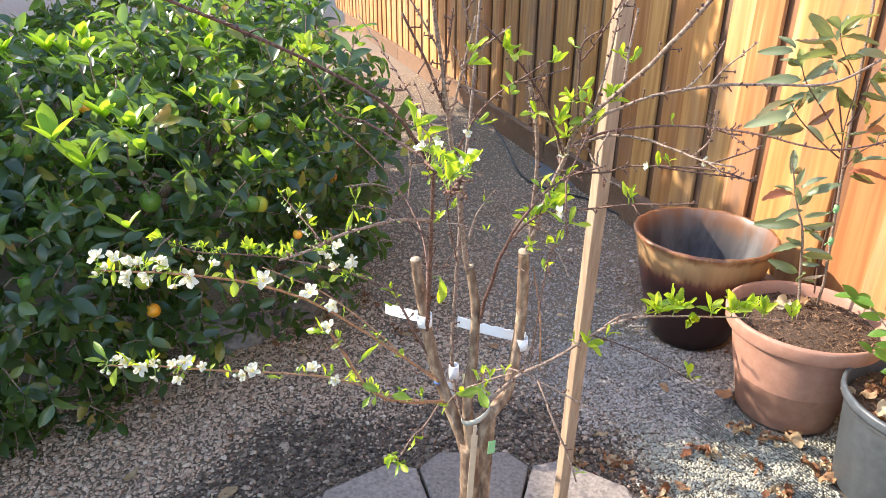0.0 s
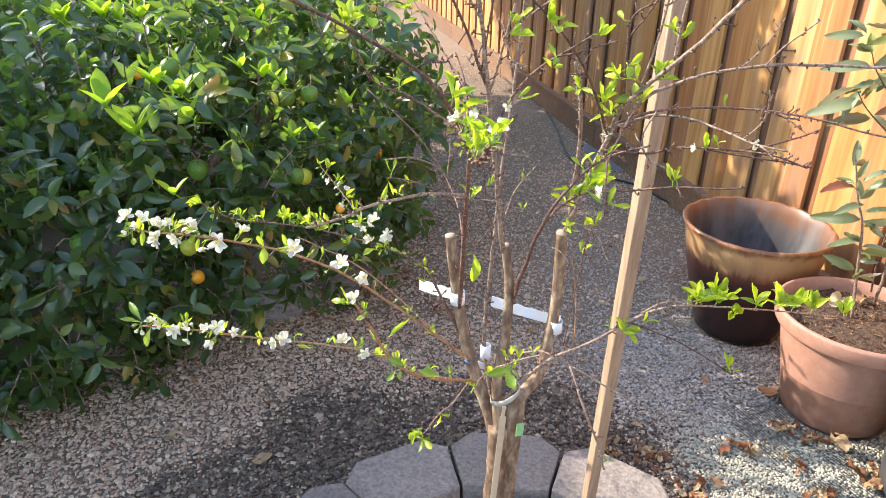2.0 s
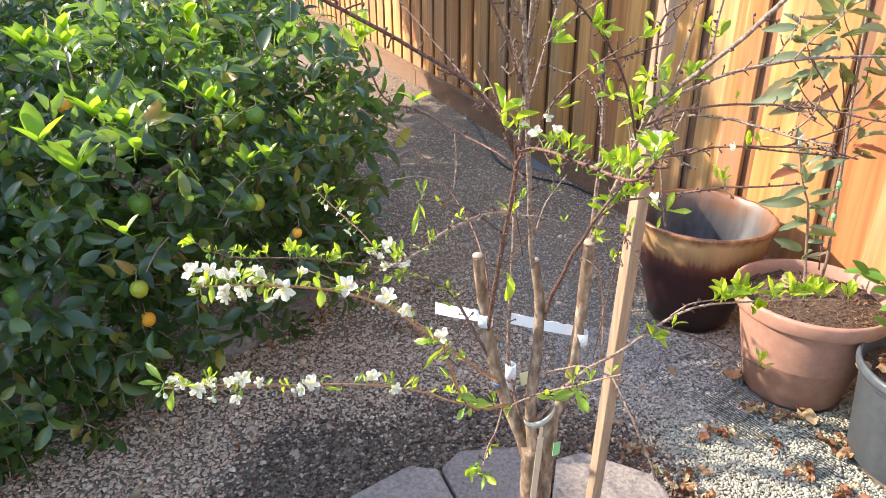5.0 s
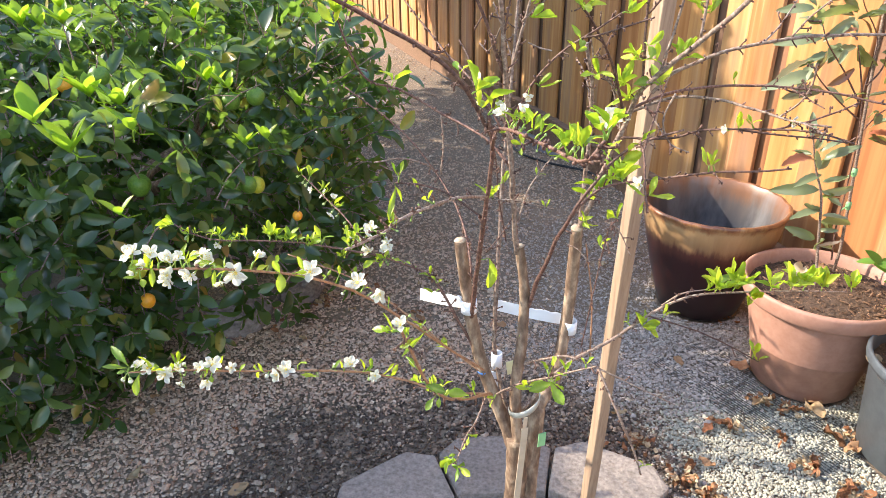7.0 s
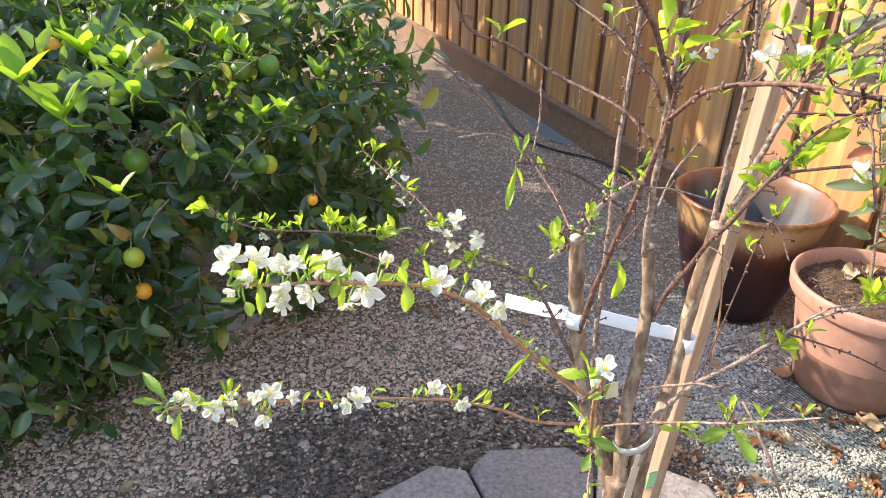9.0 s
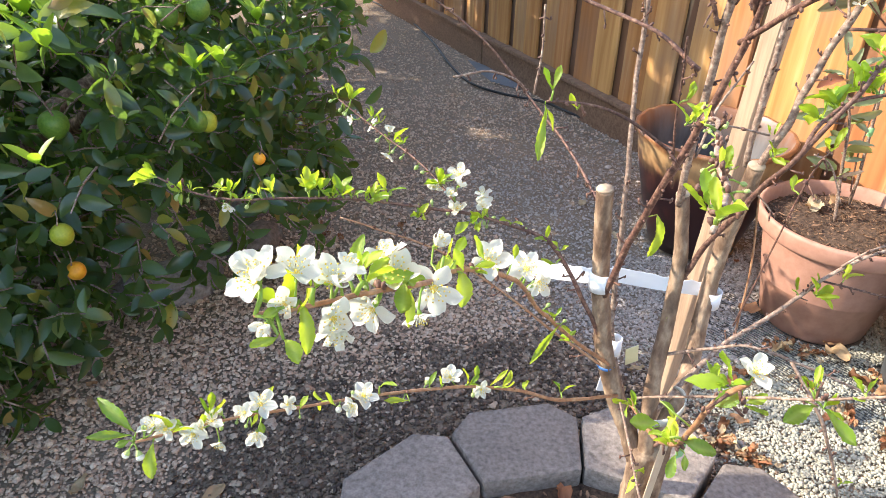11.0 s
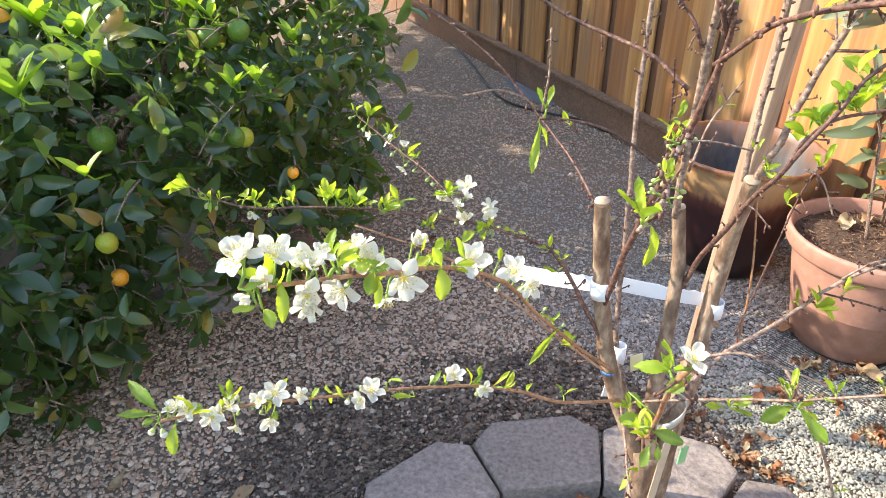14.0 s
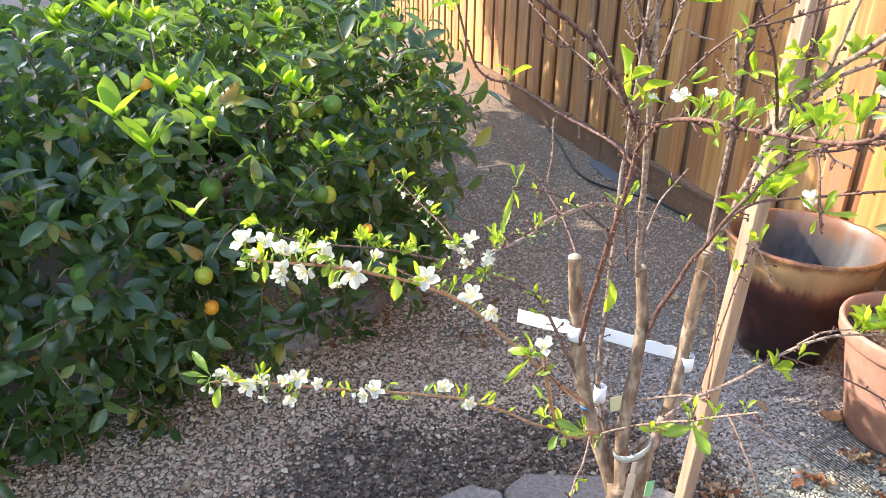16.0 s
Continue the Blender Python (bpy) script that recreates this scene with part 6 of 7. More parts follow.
def fruit(x, y, z, breadth, ripe):
    b = Build()
    n = 14
    prof = [(breadth / 2 * math.sin(math.pi * i / n) * (1 + 0.03 * math.cos(3 * math.pi * i / n)), -breadth / 2 * 1.06 * math.cos(math.pi * i / n)) for i in range(n + 1)]
    b.lathe(prof, 24)
    mat = M_ORANGE if ripe > 0.7 else (M_TURN if ripe > 0.25 else M_LIME)
    ob = part("fruit", b, mat, citrus, "orange ripe fruit" if ripe > 0.7 else ("yellowing fruit" if ripe > 0.25 else "hard green fruit"))
    ob.matrix_basis = Matrix.Translation((x - C_MID.x, y - C_MID.y, z)) @ pose(0, 0, 0, rng.uniform(-30, 30), rng.uniform(-30, 30), 0)
    s = Build()
    s.tube([(0, 0, breadth * 0.52), (0.004, 0.01, breadth * 0.52 + 0.012), (-0.004, 0.035, breadth * 0.52 + 0.016)], [0.002, 0.0016, 0.0016], 5)
    part("stalk", s, M_TWIG_GREY, ob)


SHOOT_LEAF = Build()
SHOOT_LEAF.add(*leaf_shape(1.0, 0.42, 0.35, 0.08, 6))
SHOOT_LEAF = SHOOT_LEAF.mesh("leaf", M_SHOOT)


def new_shoot(x, y, z, count, size):
    p = Vector((x - C_MID.x, y - C_MID.y, z))
    turn = rng.uniform(0, 6.28)
    for k in range(count):
        turn += 2.2
        d = Vector((math.cos(turn) * 0.6, math.sin(turn) * 0.6 - 0.15, rng.uniform(0.6, 1.1)))
        ob = part("leaf", SHOOT_LEAF, None, citrus)
        s = size * rng.uniform(0.75, 1.1)
        ob.matrix_basis = Matrix.Translation(p) @ frame_of(d, (-d.x, -d.y, 0.8)).to_4x4() @ Matrix.Diagonal((s, s, s, 1))
    b = Build()
    b.tube([p + Vector((0.01, 0.10, -0.04)), p + Vector((0.004, 0.03, -0.02)), p + Vector((0, 0, 0.006))], [0.002, 0.0018, 0.0013], 5)
    part("green_stem", b, M_SHOOT, citrus)


def sprig(root, mid, tip, count, size):
    """A leafy twig that stands out of the crown, with large upright leaves."""
    b = Build()
    p = curve_through([Vector(q) - Vector((C_MID.x, C_MID.y, 0)) for q in (root, mid, tip)], 6)
    b.tube(p, [0.0032 - 0.0018 * i / len(p) for i in range(len(p))], 6)
    part("twig", b, M_TWIG_GREY, citrus)
    d = (p[-1] - p[6]).normalized()
    turn = rng.uniform(0, 6.28)
    for k in range(count):
        turn += 2.4
        q = p[5 + int(k / count * (len(p) - 6))] if k < count - 1 else p[-1]
        side = Matrix.Rotation(turn, 3, d) @ d.orthogonal().normalized()
        ld = d * rng.uniform(0.5, 1.1) + side * 0.8 + Vector((0, 0, rng.uniform(-0.1, 0.35)))
        s = size / 0.086 * rng.uniform(0.8, 1.1)
        ob = part("leaf", LARGE_LEAF, None, citrus)
        ob.matrix_basis = Matrix.Translation(q) @ frame_of(ld, d * 0.5 - side * 0.6 + Vector((0, -0.2, 0.4))).to_4x4() @ Matrix.Diagonal((s, s, s, 1))


LARGE_LEAF = Build()
LARGE_LEAF.add(*leaf_shape(0.086, 0.042, 0.40, 0.22, 8))
LARGE_LEAF = LARGE_LEAF.mesh("leaf", M_CITRUS)
PB = Vector((1.212, 1.975, 0.023))
sapling = thing("sapling", PB + Vector((0, 0, 0.315)), "slender potted sapling with grey-green leaves and reddish tips", "plant")
SO = PB + Vector((0, 0, 0.315))
def serrate(k):
    """A rough-veined leaf with a rippled edge along +y."""
    b = Build()
    v, f = [], []
    n = 10
    for i in range(n + 1):
        t = i / n
        w = 0.155 * math.sin(math.pi * (0.03 + 0.95 * t ** 0.9)) ** 0.7 * (1.03 if i % 2 else 0.98)
        z = (-0.10, -0.34, 0.14)[k] * t * t + 0.05 * math.sin(4 * t + k)
        for u in (-1, -0.5, 0, 0.5, 1):
            v.append((w * u, t + 0.05 * abs(u), z + (0.45, 0.2, 0.8)[k] * abs(u) * w + (0.016 if i % 2 else -0.012) * (abs(u) > 0.2)))
    for i in range(n):
        for j in range(4):
            a = i * 5 + j
            f.append((a, a + 1, a + 6, a + 5))
    b.add(v, f)
    return b.mesh("leaf", M_PALE_LEAF)


PALES = [serrate(k) for k in range(3)]


def pale_leaf(foot, tip):
    a, b = Vector(foot), Vector(tip)
    L = min(0.140, max(0.055, 1.1 * (b - a).length))
    ob = part("leaf", PALES[int(rng.integers(0, 3))], None, sapling)
    ob.matrix_basis = Matrix.Translation(a - SO) @ frame_of(b - a, Vector((-0.45, -0.45, 0.8)) + Vector(rng.normal(0, 0.45, 3))).to_4x4() @ Matrix.Diagonal((L, L, L, 1))


# black tubing along the kickboard
HOSE = [(-0.004, 7.730, 0.012), (0.159, 6.896, 0.012), (0.391, 6.220, 0.012), (0.495, 5.481, 0.012), (0.529, 4.819, 0.012), (0.584, 4.455, 0.012), (0.723, 4.240, 0.012), (0.926, 4.072, 0.012), (1.014, 3.904, 0.012)]
SHEET = [(0.566, 5.351, 0.004), (0.798, 4.989, 0.004), (0.881, 4.543, 0.004), (1.025, 4.115, 0.004), (0.893, 4.074, 0.004), (0.672, 4.336, 0.004), (0.593, 4.847, 0.004)]
# dry leaves on the gravel: place, length, shade
dry_leaf(1.141, 1.799, 0.085)
dry_leaf(0.998, 2.048, 0.075)
dry_leaf(0.815, 2.101, 0.050)
dry_leaf(1.007, 1.836, 0.060)
dry_leaf(1.146, 1.588, 0.075)
dry_leaf(1.145, 1.698, 0.080)
dry_leaf(1.195, 1.806, 0.060)
dry_leaf(0.955, 1.708, 0.035)
dry_leaf(1.022, 1.560, 0.060)
dry_leaf(0.866, 1.739, 0.050)
dry_leaf(1.068, 1.433, 0.060)
dry_leaf(0.522, 1.669, 0.055)
dry_leaf(0.653, 1.547, 0.050)
dry_leaf(1.152, 1.443, 0.050)
dry_leaf(-0.116, 2.419, 0.050)
dry_leaf(-0.926, 1.639, 0.060)
dry_leaf(-0.748, 2.404, 0.050)
dry_leaf(-1.049, 2.410, 0.050)
dry_leaf(-0.954, 2.390, 0.040)
dry_leaf(0.768, 1.700, 0.050)
dry_leaf(0.304, 1.523, 0.050)
dry_leaf(0.197, 2.356, 0.040)
dry_leaf(-0.122, 2.426, 0.045)
dry_leaf(-0.530, 2.285, 0.035)
dry_leaf(-1.010, 1.965, 0.030)
dry_leaf(-0.700, 1.803, 0.030)
dry_leaf(-0.984, 1.906, 0.035)
dry_leaf(0.752, 2.844, 0.050)
dry_leaf(0.762, 2.575, 0.050)
dry_leaf(-0.601, 1.562, 0.060)
dry_leaf(0.506, 1.804, 0.050)
dry_leaf(0.708, 1.592, 0.050)
# patches of leaf scraps: place, reach, count, size
litter(0.854, 1.726, 0.030, 14, 0.030)
litter(0.640, 1.514, 0.040, 26, 0.030)
litter(0.545, 1.670, 0.050, 26, 0.030)
litter(1.014, 1.546, 0.035, 24, 0.032)
litter(1.084, 1.445, 0.040, 24, 0.030)
litter(1.076, 1.796, 0.035, 20, 0.030)
litter(1.001, 1.837, 0.030, 12, 0.030)
litter(0.995, 1.669, 0.020, 8, 0.026)
litter(1.205, 1.665, 0.020, 8, 0.028)
litter(0.677, 1.444, 0.050, 26, 0.030)
litter(1.056, 2.007, 0.020, 5, 0.020)
litter(1.100, 2.345, 0.040, 14, 0.025)
litter(-0.160, 2.454, 0.080, 18, 0.022)
litter(-0.762, 2.406, 0.100, 24, 0.030)
litter(-0.486, 2.552, 0.100, 20, 0.028)
litter(-0.351, 2.732, 0.080, 16, 0.025)
litter(-0.057, 2.721, 0.100, 12, 0.022)
litter(0.434, 1.678, 0.060, 18, 0.025)
litter(1.001, 2.708, 0.050, 10, 0.025)
dry_leaf(1.225, 2.119, 0.085, 0.346)
dry_leaf(1.255, 2.089, 0.06, 0.346)
# pot plant: stem, cane and leaves
STEM = [(1.212, 2.012, 0.325), (1.196, 2.040, 0.499), (1.176, 2.050, 0.643), (1.142, 2.060, 0.734), (1.110, 2.060, 0.834), (1.097, 2.060, 0.870)]
SIDE_STEMS = [[(1.272, 2.060, 0.412), (1.271, 2.080, 0.521), (1.278, 2.090, 0.627), (1.278, 2.100, 0.813), (1.264, 2.110, 0.945), (1.270, 2.120, 1.012), (1.270, 2.120, 1.113), (1.204, 2.120, 1.210), (1.182, 2.120, 1.265)], [(1.263, 2.100, 0.877), (1.188, 2.090, 0.932), (1.103, 2.080, 1.003), (1.058, 2.070, 1.056)], [(1.258, 2.100, 0.921), (1.180, 2.100, 1.025), (1.110, 2.100, 1.108), (1.082, 2.100, 1.160)], [(1.260, 2.110, 0.954), (1.228, 2.110, 1.048), (1.208, 2.110, 1.098)], [(1.268, 2.110, 0.980), (1.308, 2.120, 1.029), (1.312, 2.120, 1.114), (1.334, 2.120, 1.155)], [(1.285, 2.100, 0.841), (1.311, 2.080, 0.901), (1.357, 2.060, 0.942)]]
CANE = [(1.321, 2.100, 0.429), (1.309, 2.120, 0.712), (1.300, 2.140, 0.937), (1.299, 2.180, 1.306), (1.299, 2.190, 1.391)]
pale_leaf((1.174, 2.110, 1.243), (1.082, 2.076, 1.303))
pale_leaf((1.181, 2.130, 1.245), (1.126, 2.130, 1.230))
pale_leaf((1.178, 2.110, 1.258), (1.285, 2.151, 1.313))
pale_leaf((1.188, 2.110, 1.251), (1.191, 2.074, 1.293))
pale_leaf((1.195, 2.130, 1.253), (1.209, 2.111, 1.276))
pale_leaf((1.170, 2.110, 1.227), (1.086, 2.152, 1.217))
pale_leaf((1.176, 2.110, 1.235), (1.283, 2.138, 1.260))
pale_leaf((1.190, 2.130, 1.226), (1.237, 2.175, 1.288))
pale_leaf((1.059, 2.110, 1.211), (1.025, 2.147, 1.241))
pale_leaf((1.053, 2.110, 1.203), (0.972, 2.124, 1.206))
pale_leaf((1.062, 2.130, 1.205), (1.025, 2.183, 1.197))
pale_leaf((1.088, 2.110, 1.155), (1.089, 2.145, 1.210))
pale_leaf((1.103, 2.130, 1.148), (1.116, 2.178, 1.188))
pale_leaf((1.082, 2.110, 1.163), (1.041, 2.143, 1.177))
pale_leaf((1.094, 2.130, 1.158), (1.039, 2.106, 1.178))
pale_leaf((1.186, 2.110, 1.195), (1.086, 2.084, 1.214))
pale_leaf((1.194, 2.130, 1.188), (1.144, 2.118, 1.241))
pale_leaf((1.238, 2.110, 1.200), (1.332, 2.109, 1.193))
pale_leaf((1.254, 2.130, 1.200), (1.318, 2.131, 1.196))
pale_leaf((1.205, 2.110, 1.184), (1.230, 2.072, 1.197))
pale_leaf((1.217, 2.130, 1.174), (1.249, 2.122, 1.177))
pale_leaf((1.181, 2.110, 1.179), (1.113, 2.111, 1.122))
pale_leaf((1.188, 2.130, 1.179), (1.138, 2.167, 1.196))
pale_leaf((1.192, 2.110, 1.172), (1.250, 2.118, 1.154))
pale_leaf((1.200, 2.130, 1.167), (1.215, 2.094, 1.185))
pale_leaf((1.096, 2.110, 1.118), (0.991, 2.127, 1.118))
pale_leaf((1.199, 2.110, 1.143), (1.152, 2.131, 1.139))
pale_leaf((1.210, 2.130, 1.129), (1.203, 2.168, 1.171))
pale_leaf((1.295, 2.110, 1.123), (1.343, 2.095, 1.069))
pale_leaf((1.305, 2.110, 1.115), (1.373, 2.140, 1.102))
pale_leaf((1.316, 2.130, 1.116), (1.346, 2.128, 1.123))
pale_leaf((1.129, 2.110, 1.047), (1.226, 2.156, 1.094))
pale_leaf((1.134, 2.130, 1.047), (1.187, 2.168, 1.096))
pale_leaf((1.140, 2.110, 1.073), (1.054, 2.090, 1.076))
pale_leaf((1.156, 2.130, 1.068), (1.099, 2.111, 1.046))
pale_leaf((1.087, 2.110, 1.047), (0.955, 2.057, 1.066))
pale_leaf((1.098, 2.130, 1.047), (1.050, 2.094, 0.986))
pale_leaf((1.103, 2.110, 1.013), (0.975, 2.104, 1.001))
pale_leaf((1.109, 2.110, 1.022), (1.103, 2.063, 1.082))
pale_leaf((1.144, 2.110, 0.979), (1.202, 2.095, 1.026))
pale_leaf((1.153, 2.130, 0.973), (1.195, 2.094, 0.944))
pale_leaf((1.138, 2.110, 0.970), (1.028, 2.096, 0.956))
pale_leaf((1.210, 2.110, 1.098), (1.296, 2.141, 1.025))
pale_leaf((1.218, 2.130, 1.097), (1.258, 2.111, 1.050))
pale_leaf((1.178, 2.110, 1.090), (1.146, 2.075, 1.063))
pale_leaf((1.187, 2.130, 1.075), (1.171, 2.147, 1.079))
pale_leaf((1.287, 2.110, 1.057), (1.368, 2.159, 0.986))
pale_leaf((1.283, 2.110, 1.074), (1.373, 2.122, 1.047))
pale_leaf((1.279, 2.110, 0.954), (1.214, 2.104, 0.946))
pale_leaf((1.298, 2.130, 0.938), (1.313, 2.182, 0.890))
pale_leaf((1.281, 2.110, 0.945), (1.325, 2.087, 0.960))
pale_leaf((1.337, 2.110, 0.963), (1.391, 2.121, 1.004))
pale_leaf((1.353, 2.130, 0.952), (1.395, 2.117, 0.955))
pale_leaf((1.331, 2.110, 0.954), (1.420, 2.152, 0.962))
pale_leaf((1.351, 2.130, 0.937), (1.405, 2.157, 0.903))
pale_leaf((1.311, 2.110, 0.847), (1.381, 2.055, 0.896))
pale_leaf((1.330, 2.130, 0.835), (1.383, 2.096, 0.793))
pale_leaf((1.312, 2.110, 0.824), (1.403, 2.068, 0.847))
pale_leaf((1.330, 2.130, 0.806), (1.404, 2.112, 0.801))
pale_leaf((1.330, 2.110, 0.892), (1.276, 2.050, 0.874))
pale_leaf((1.345, 2.130, 0.891), (1.335, 2.171, 0.877))
pale_leaf((1.101, 2.060, 0.834), (1.116, 2.086, 0.902))
pale_leaf((1.115, 2.080, 0.831), (1.171, 2.107, 0.843))
pale_leaf((1.126, 2.060, 0.798), (1.125, 2.036, 0.851))
pale_leaf((1.146, 2.060, 0.789), (1.202, 2.052, 0.829))
pale_leaf((1.153, 2.080, 0.778), (1.209, 2.089, 0.803))
pale_leaf((1.122, 2.060, 0.780), (1.099, 2.095, 0.777))
pale_leaf((1.133, 2.080, 0.765), (1.110, 2.092, 0.783))
pale_leaf((1.135, 2.060, 0.761), (1.004, 2.001, 0.786))
pale_leaf((1.193, 2.110, 0.744), (1.232, 2.059, 0.808))
pale_leaf((1.208, 2.130, 0.738), (1.250, 2.113, 0.770))
pale_leaf((1.149, 2.060, 0.734), (1.121, 2.054, 0.791))
pale_leaf((1.158, 2.080, 0.721), (1.212, 2.129, 0.736))
pale_leaf((1.167, 2.060, 0.715), (1.092, 2.056, 0.688))
pale_leaf((1.170, 2.060, 0.663), (1.056, 2.085, 0.661))
pale_leaf((1.173, 2.060, 0.687), (1.223, 2.022, 0.712))
pale_leaf((1.175, 2.060, 0.658), (1.263, 2.046, 0.669))
pale_leaf((1.190, 2.080, 0.654), (1.238, 2.055, 0.613))
pale_leaf((1.182, 2.060, 0.648), (1.232, 2.054, 0.632))
pale_leaf((1.199, 2.080, 0.633), (1.207, 2.041, 0.658))
pale_leaf((1.196, 2.060, 0.585), (1.107, 2.034, 0.611))
pale_leaf((1.211, 2.080, 0.573), (1.135, 2.048, 0.607))
pale_leaf((1.199, 2.060, 0.570), (1.244, 2.027, 0.595))
pale_leaf((1.217, 2.080, 0.547), (1.271, 2.103, 0.515))
pale_leaf((1.199, 2.060, 0.550), (1.308, 2.074, 0.544))
pale_leaf((1.216, 2.080, 0.539), (1.317, 2.131, 0.497))
pale_leaf((1.200, 2.060, 0.525), (1.227, 2.034, 0.533))
pale_leaf((1.199, 2.060, 0.490), (1.112, 2.067, 0.526))
pale_leaf((1.214, 2.080, 0.480), (1.158, 2.106, 0.487))
pale_leaf((1.217, 2.060, 0.448), (1.186, 2.015, 0.512))
pale_leaf((1.232, 2.080, 0.443), (1.233, 2.130, 0.432))
pale_leaf((1.215, 2.060, 0.459), (1.270, 2.041, 0.479))
pale_leaf((1.227, 2.080, 0.455), (1.278, 2.080, 0.446))
pale_leaf((1.328, 2.110, 1.156), (1.395, 2.153, 1.158))
pale_leaf((1.328, 2.110, 1.156), (1.371, 2.086, 1.128))
pale_leaf((1.338, 2.130, 1.142), (1.413, 2.173, 1.142))
pale_leaf((1.390, 2.110, 0.928), (1.483, 2.138, 0.903))
pale_leaf((1.177, 2.110, 1.266), (1.112, 2.067, 1.308))
pale_leaf((1.191, 2.130, 1.254), (1.182, 2.166, 1.292))
pale_leaf((1.305, 2.110, 1.115), (1.393, 2.157, 1.141))
for spot in FRUIT:
    fruit(*spot)
# twigs that stand out of the crown: root, middle, tip, leaves, length
sprig((-0.469, 2.720, 0.959), (-0.369, 2.620, 1.039), (-0.309, 2.590, 1.199), 6, 0.105)
sprig((-0.548, 2.650, 0.904), (-0.448, 2.550, 0.984), (-0.428, 2.520, 1.124), 6, 0.100)
sprig((-0.426, 2.760, 0.859), (-0.326, 2.660, 0.939), (-0.206, 2.630, 1.019), 5, 0.100)
sprig((-0.398, 2.740, 0.789), (-0.298, 2.640, 0.869), (-0.138, 2.610, 0.929), 6, 0.105)
sprig((-0.645, 2.850, 1.013), (-0.545, 2.750, 1.093), (-0.515, 2.720, 1.243), 6, 0.100)
sprig((-0.358, 2.650, 0.651), (-0.258, 2.550, 0.731), (-0.158, 2.520, 0.751), 5, 0.090)
sprig((-0.382, 2.600, 0.558), (-0.282, 2.500, 0.638), (-0.182, 2.470, 0.608), 5, 0.085)
sprig((-0.676, 2.500, 0.972), (-0.576, 2.400, 1.052), (-0.596, 2.370, 1.192), 5, 0.100)
sprig((-0.470, 2.660, 0.800), (-0.300, 2.600, 0.865), (-0.170, 2.570, 0.885), 6, 0.110)
# pale new shoots on the citrus: place, leaves, length
new_shoot(-1.461, 2.336, 1.140, 5, 0.070)
new_shoot(-1.002, 1.720, 1.018, 4, 0.105)
new_shoot(-0.931, 1.710, 0.946, 5, 0.095)
new_shoot(-0.815, 1.770, 1.044, 6, 0.084)
new_shoot(-0.893, 1.790, 1.062, 6, 0.084)
new_shoot(-0.782, 1.730, 0.995, 4, 0.084)
new_shoot(-0.674, 2.020, 1.044, 5, 0.063)
new_shoot(-0.616, 2.020, 1.025, 4, 0.063)
new_shoot(-0.759, 2.070, 1.060, 4, 0.074)
new_shoot(-0.840, 1.690, 0.790, 3, 0.063)
new_shoot(-0.580, 1.970, 0.877, 4, 0.063)
new_shoot(-0.540, 2.070, 0.862, 4, 0.063)
new_shoot(-0.764, 2.270, 1.241, 6, 0.074)
new_shoot(-0.998, 1.970, 1.249, 6, 0.063)
new_shoot(-1.058, 1.970, 1.202, 5, 0.063)
new_shoot(-0.758, 2.270, 1.176, 5, 0.063)
new_shoot(-0.451, 2.170, 0.934, 5, 0.063)
new_shoot(-1.165, 1.870, 1.218, 6, 0.053)
new_shoot(-1.105, 1.970, 1.206, 6, 0.074)
new_shoot(-1.049, 2.070, 1.195, 6, 0.074)
new_shoot(-0.655, 2.070, 1.031, 5, 0.063)
new_shoot(-1.182, 1.870, 1.215, 6, 0.053)
new_shoot(-0.794, 2.370, 1.219, 5, 0.063)
b = Build()
p = curve_through([Vector(q) - SO for q in STEM], 5)
b.tube(p, [0.0055 - 0.004 * i / len(p) for i in range(len(p))], 7)
part("stem", b, M_TWIG_GREY, sapling)
for q in SIDE_STEMS:
    b = Build()
    p = curve_through([Vector(k) - SO for k in q], 5)
    b.tube(p, [0.003 - 0.0018 * i / len(p) for i in range(len(p))], 6)
    part("side_stem", b, M_TWIG, sapling)
cane = thing("plant_cane", CANE[0], "thin grey wooden cane tied to the sapling", "cane")
b = Build()
b.tube([Vector(q) - Vector(CANE[0]) for q in [Vector(CANE[0]) + Vector((-0.01, -0.01, -0.08))] + CANE], [0.005] * 6, 8)
part("cane", b, M_TWIG_GREY, cane)
for k, z in enumerate((0.22, 0.30)):
    t = z / (CANE[1][2] - CANE[0][2]) if CANE[1][2] != CANE[0][2] else 0.5
    q = Vector(CANE[0]).lerp(Vector(CANE[1]), 0.55 + 0.4 * k) - Vector(CANE[0])
    b = Build()
    b.lathe([(0.0065, -0.014), (0.0085, -0.010), (0.0088, 0.010), (0.0065, 0.014)], 12)
    b.tube([(0.004, 0, 0), (-0.02, -0.01, -0.004), (-0.03, -0.012, -0.012)], [0.0025, 0.002, 0.002], 5)
    part("tie", b, M_GREENTAPE, cane, "green stretch tie").matrix_basis = Matrix.Translation(q)

# broad-leaved plant in the grey pot
PC = Vector((1.385, 1.57, 0.285))
M_BROAD = leafy("broad_leaf", [(0.0, (0.05, 0.14, 0.02)), (1.0, (0.12, 0.26, 0.04))], 0.35, 0.35, (0.35, 0.6, 0.06))
shrub = thing("potted_shrub", PC, "leggy shrub with glossy mid-green leaves in the grey pot", "plant")
BROAD = Build()
BROAD.add(*leaf_shape(1.0, 0.52, 0.3, 0.15, 6))
BROAD = BROAD.mesh("leaf", M_BROAD)
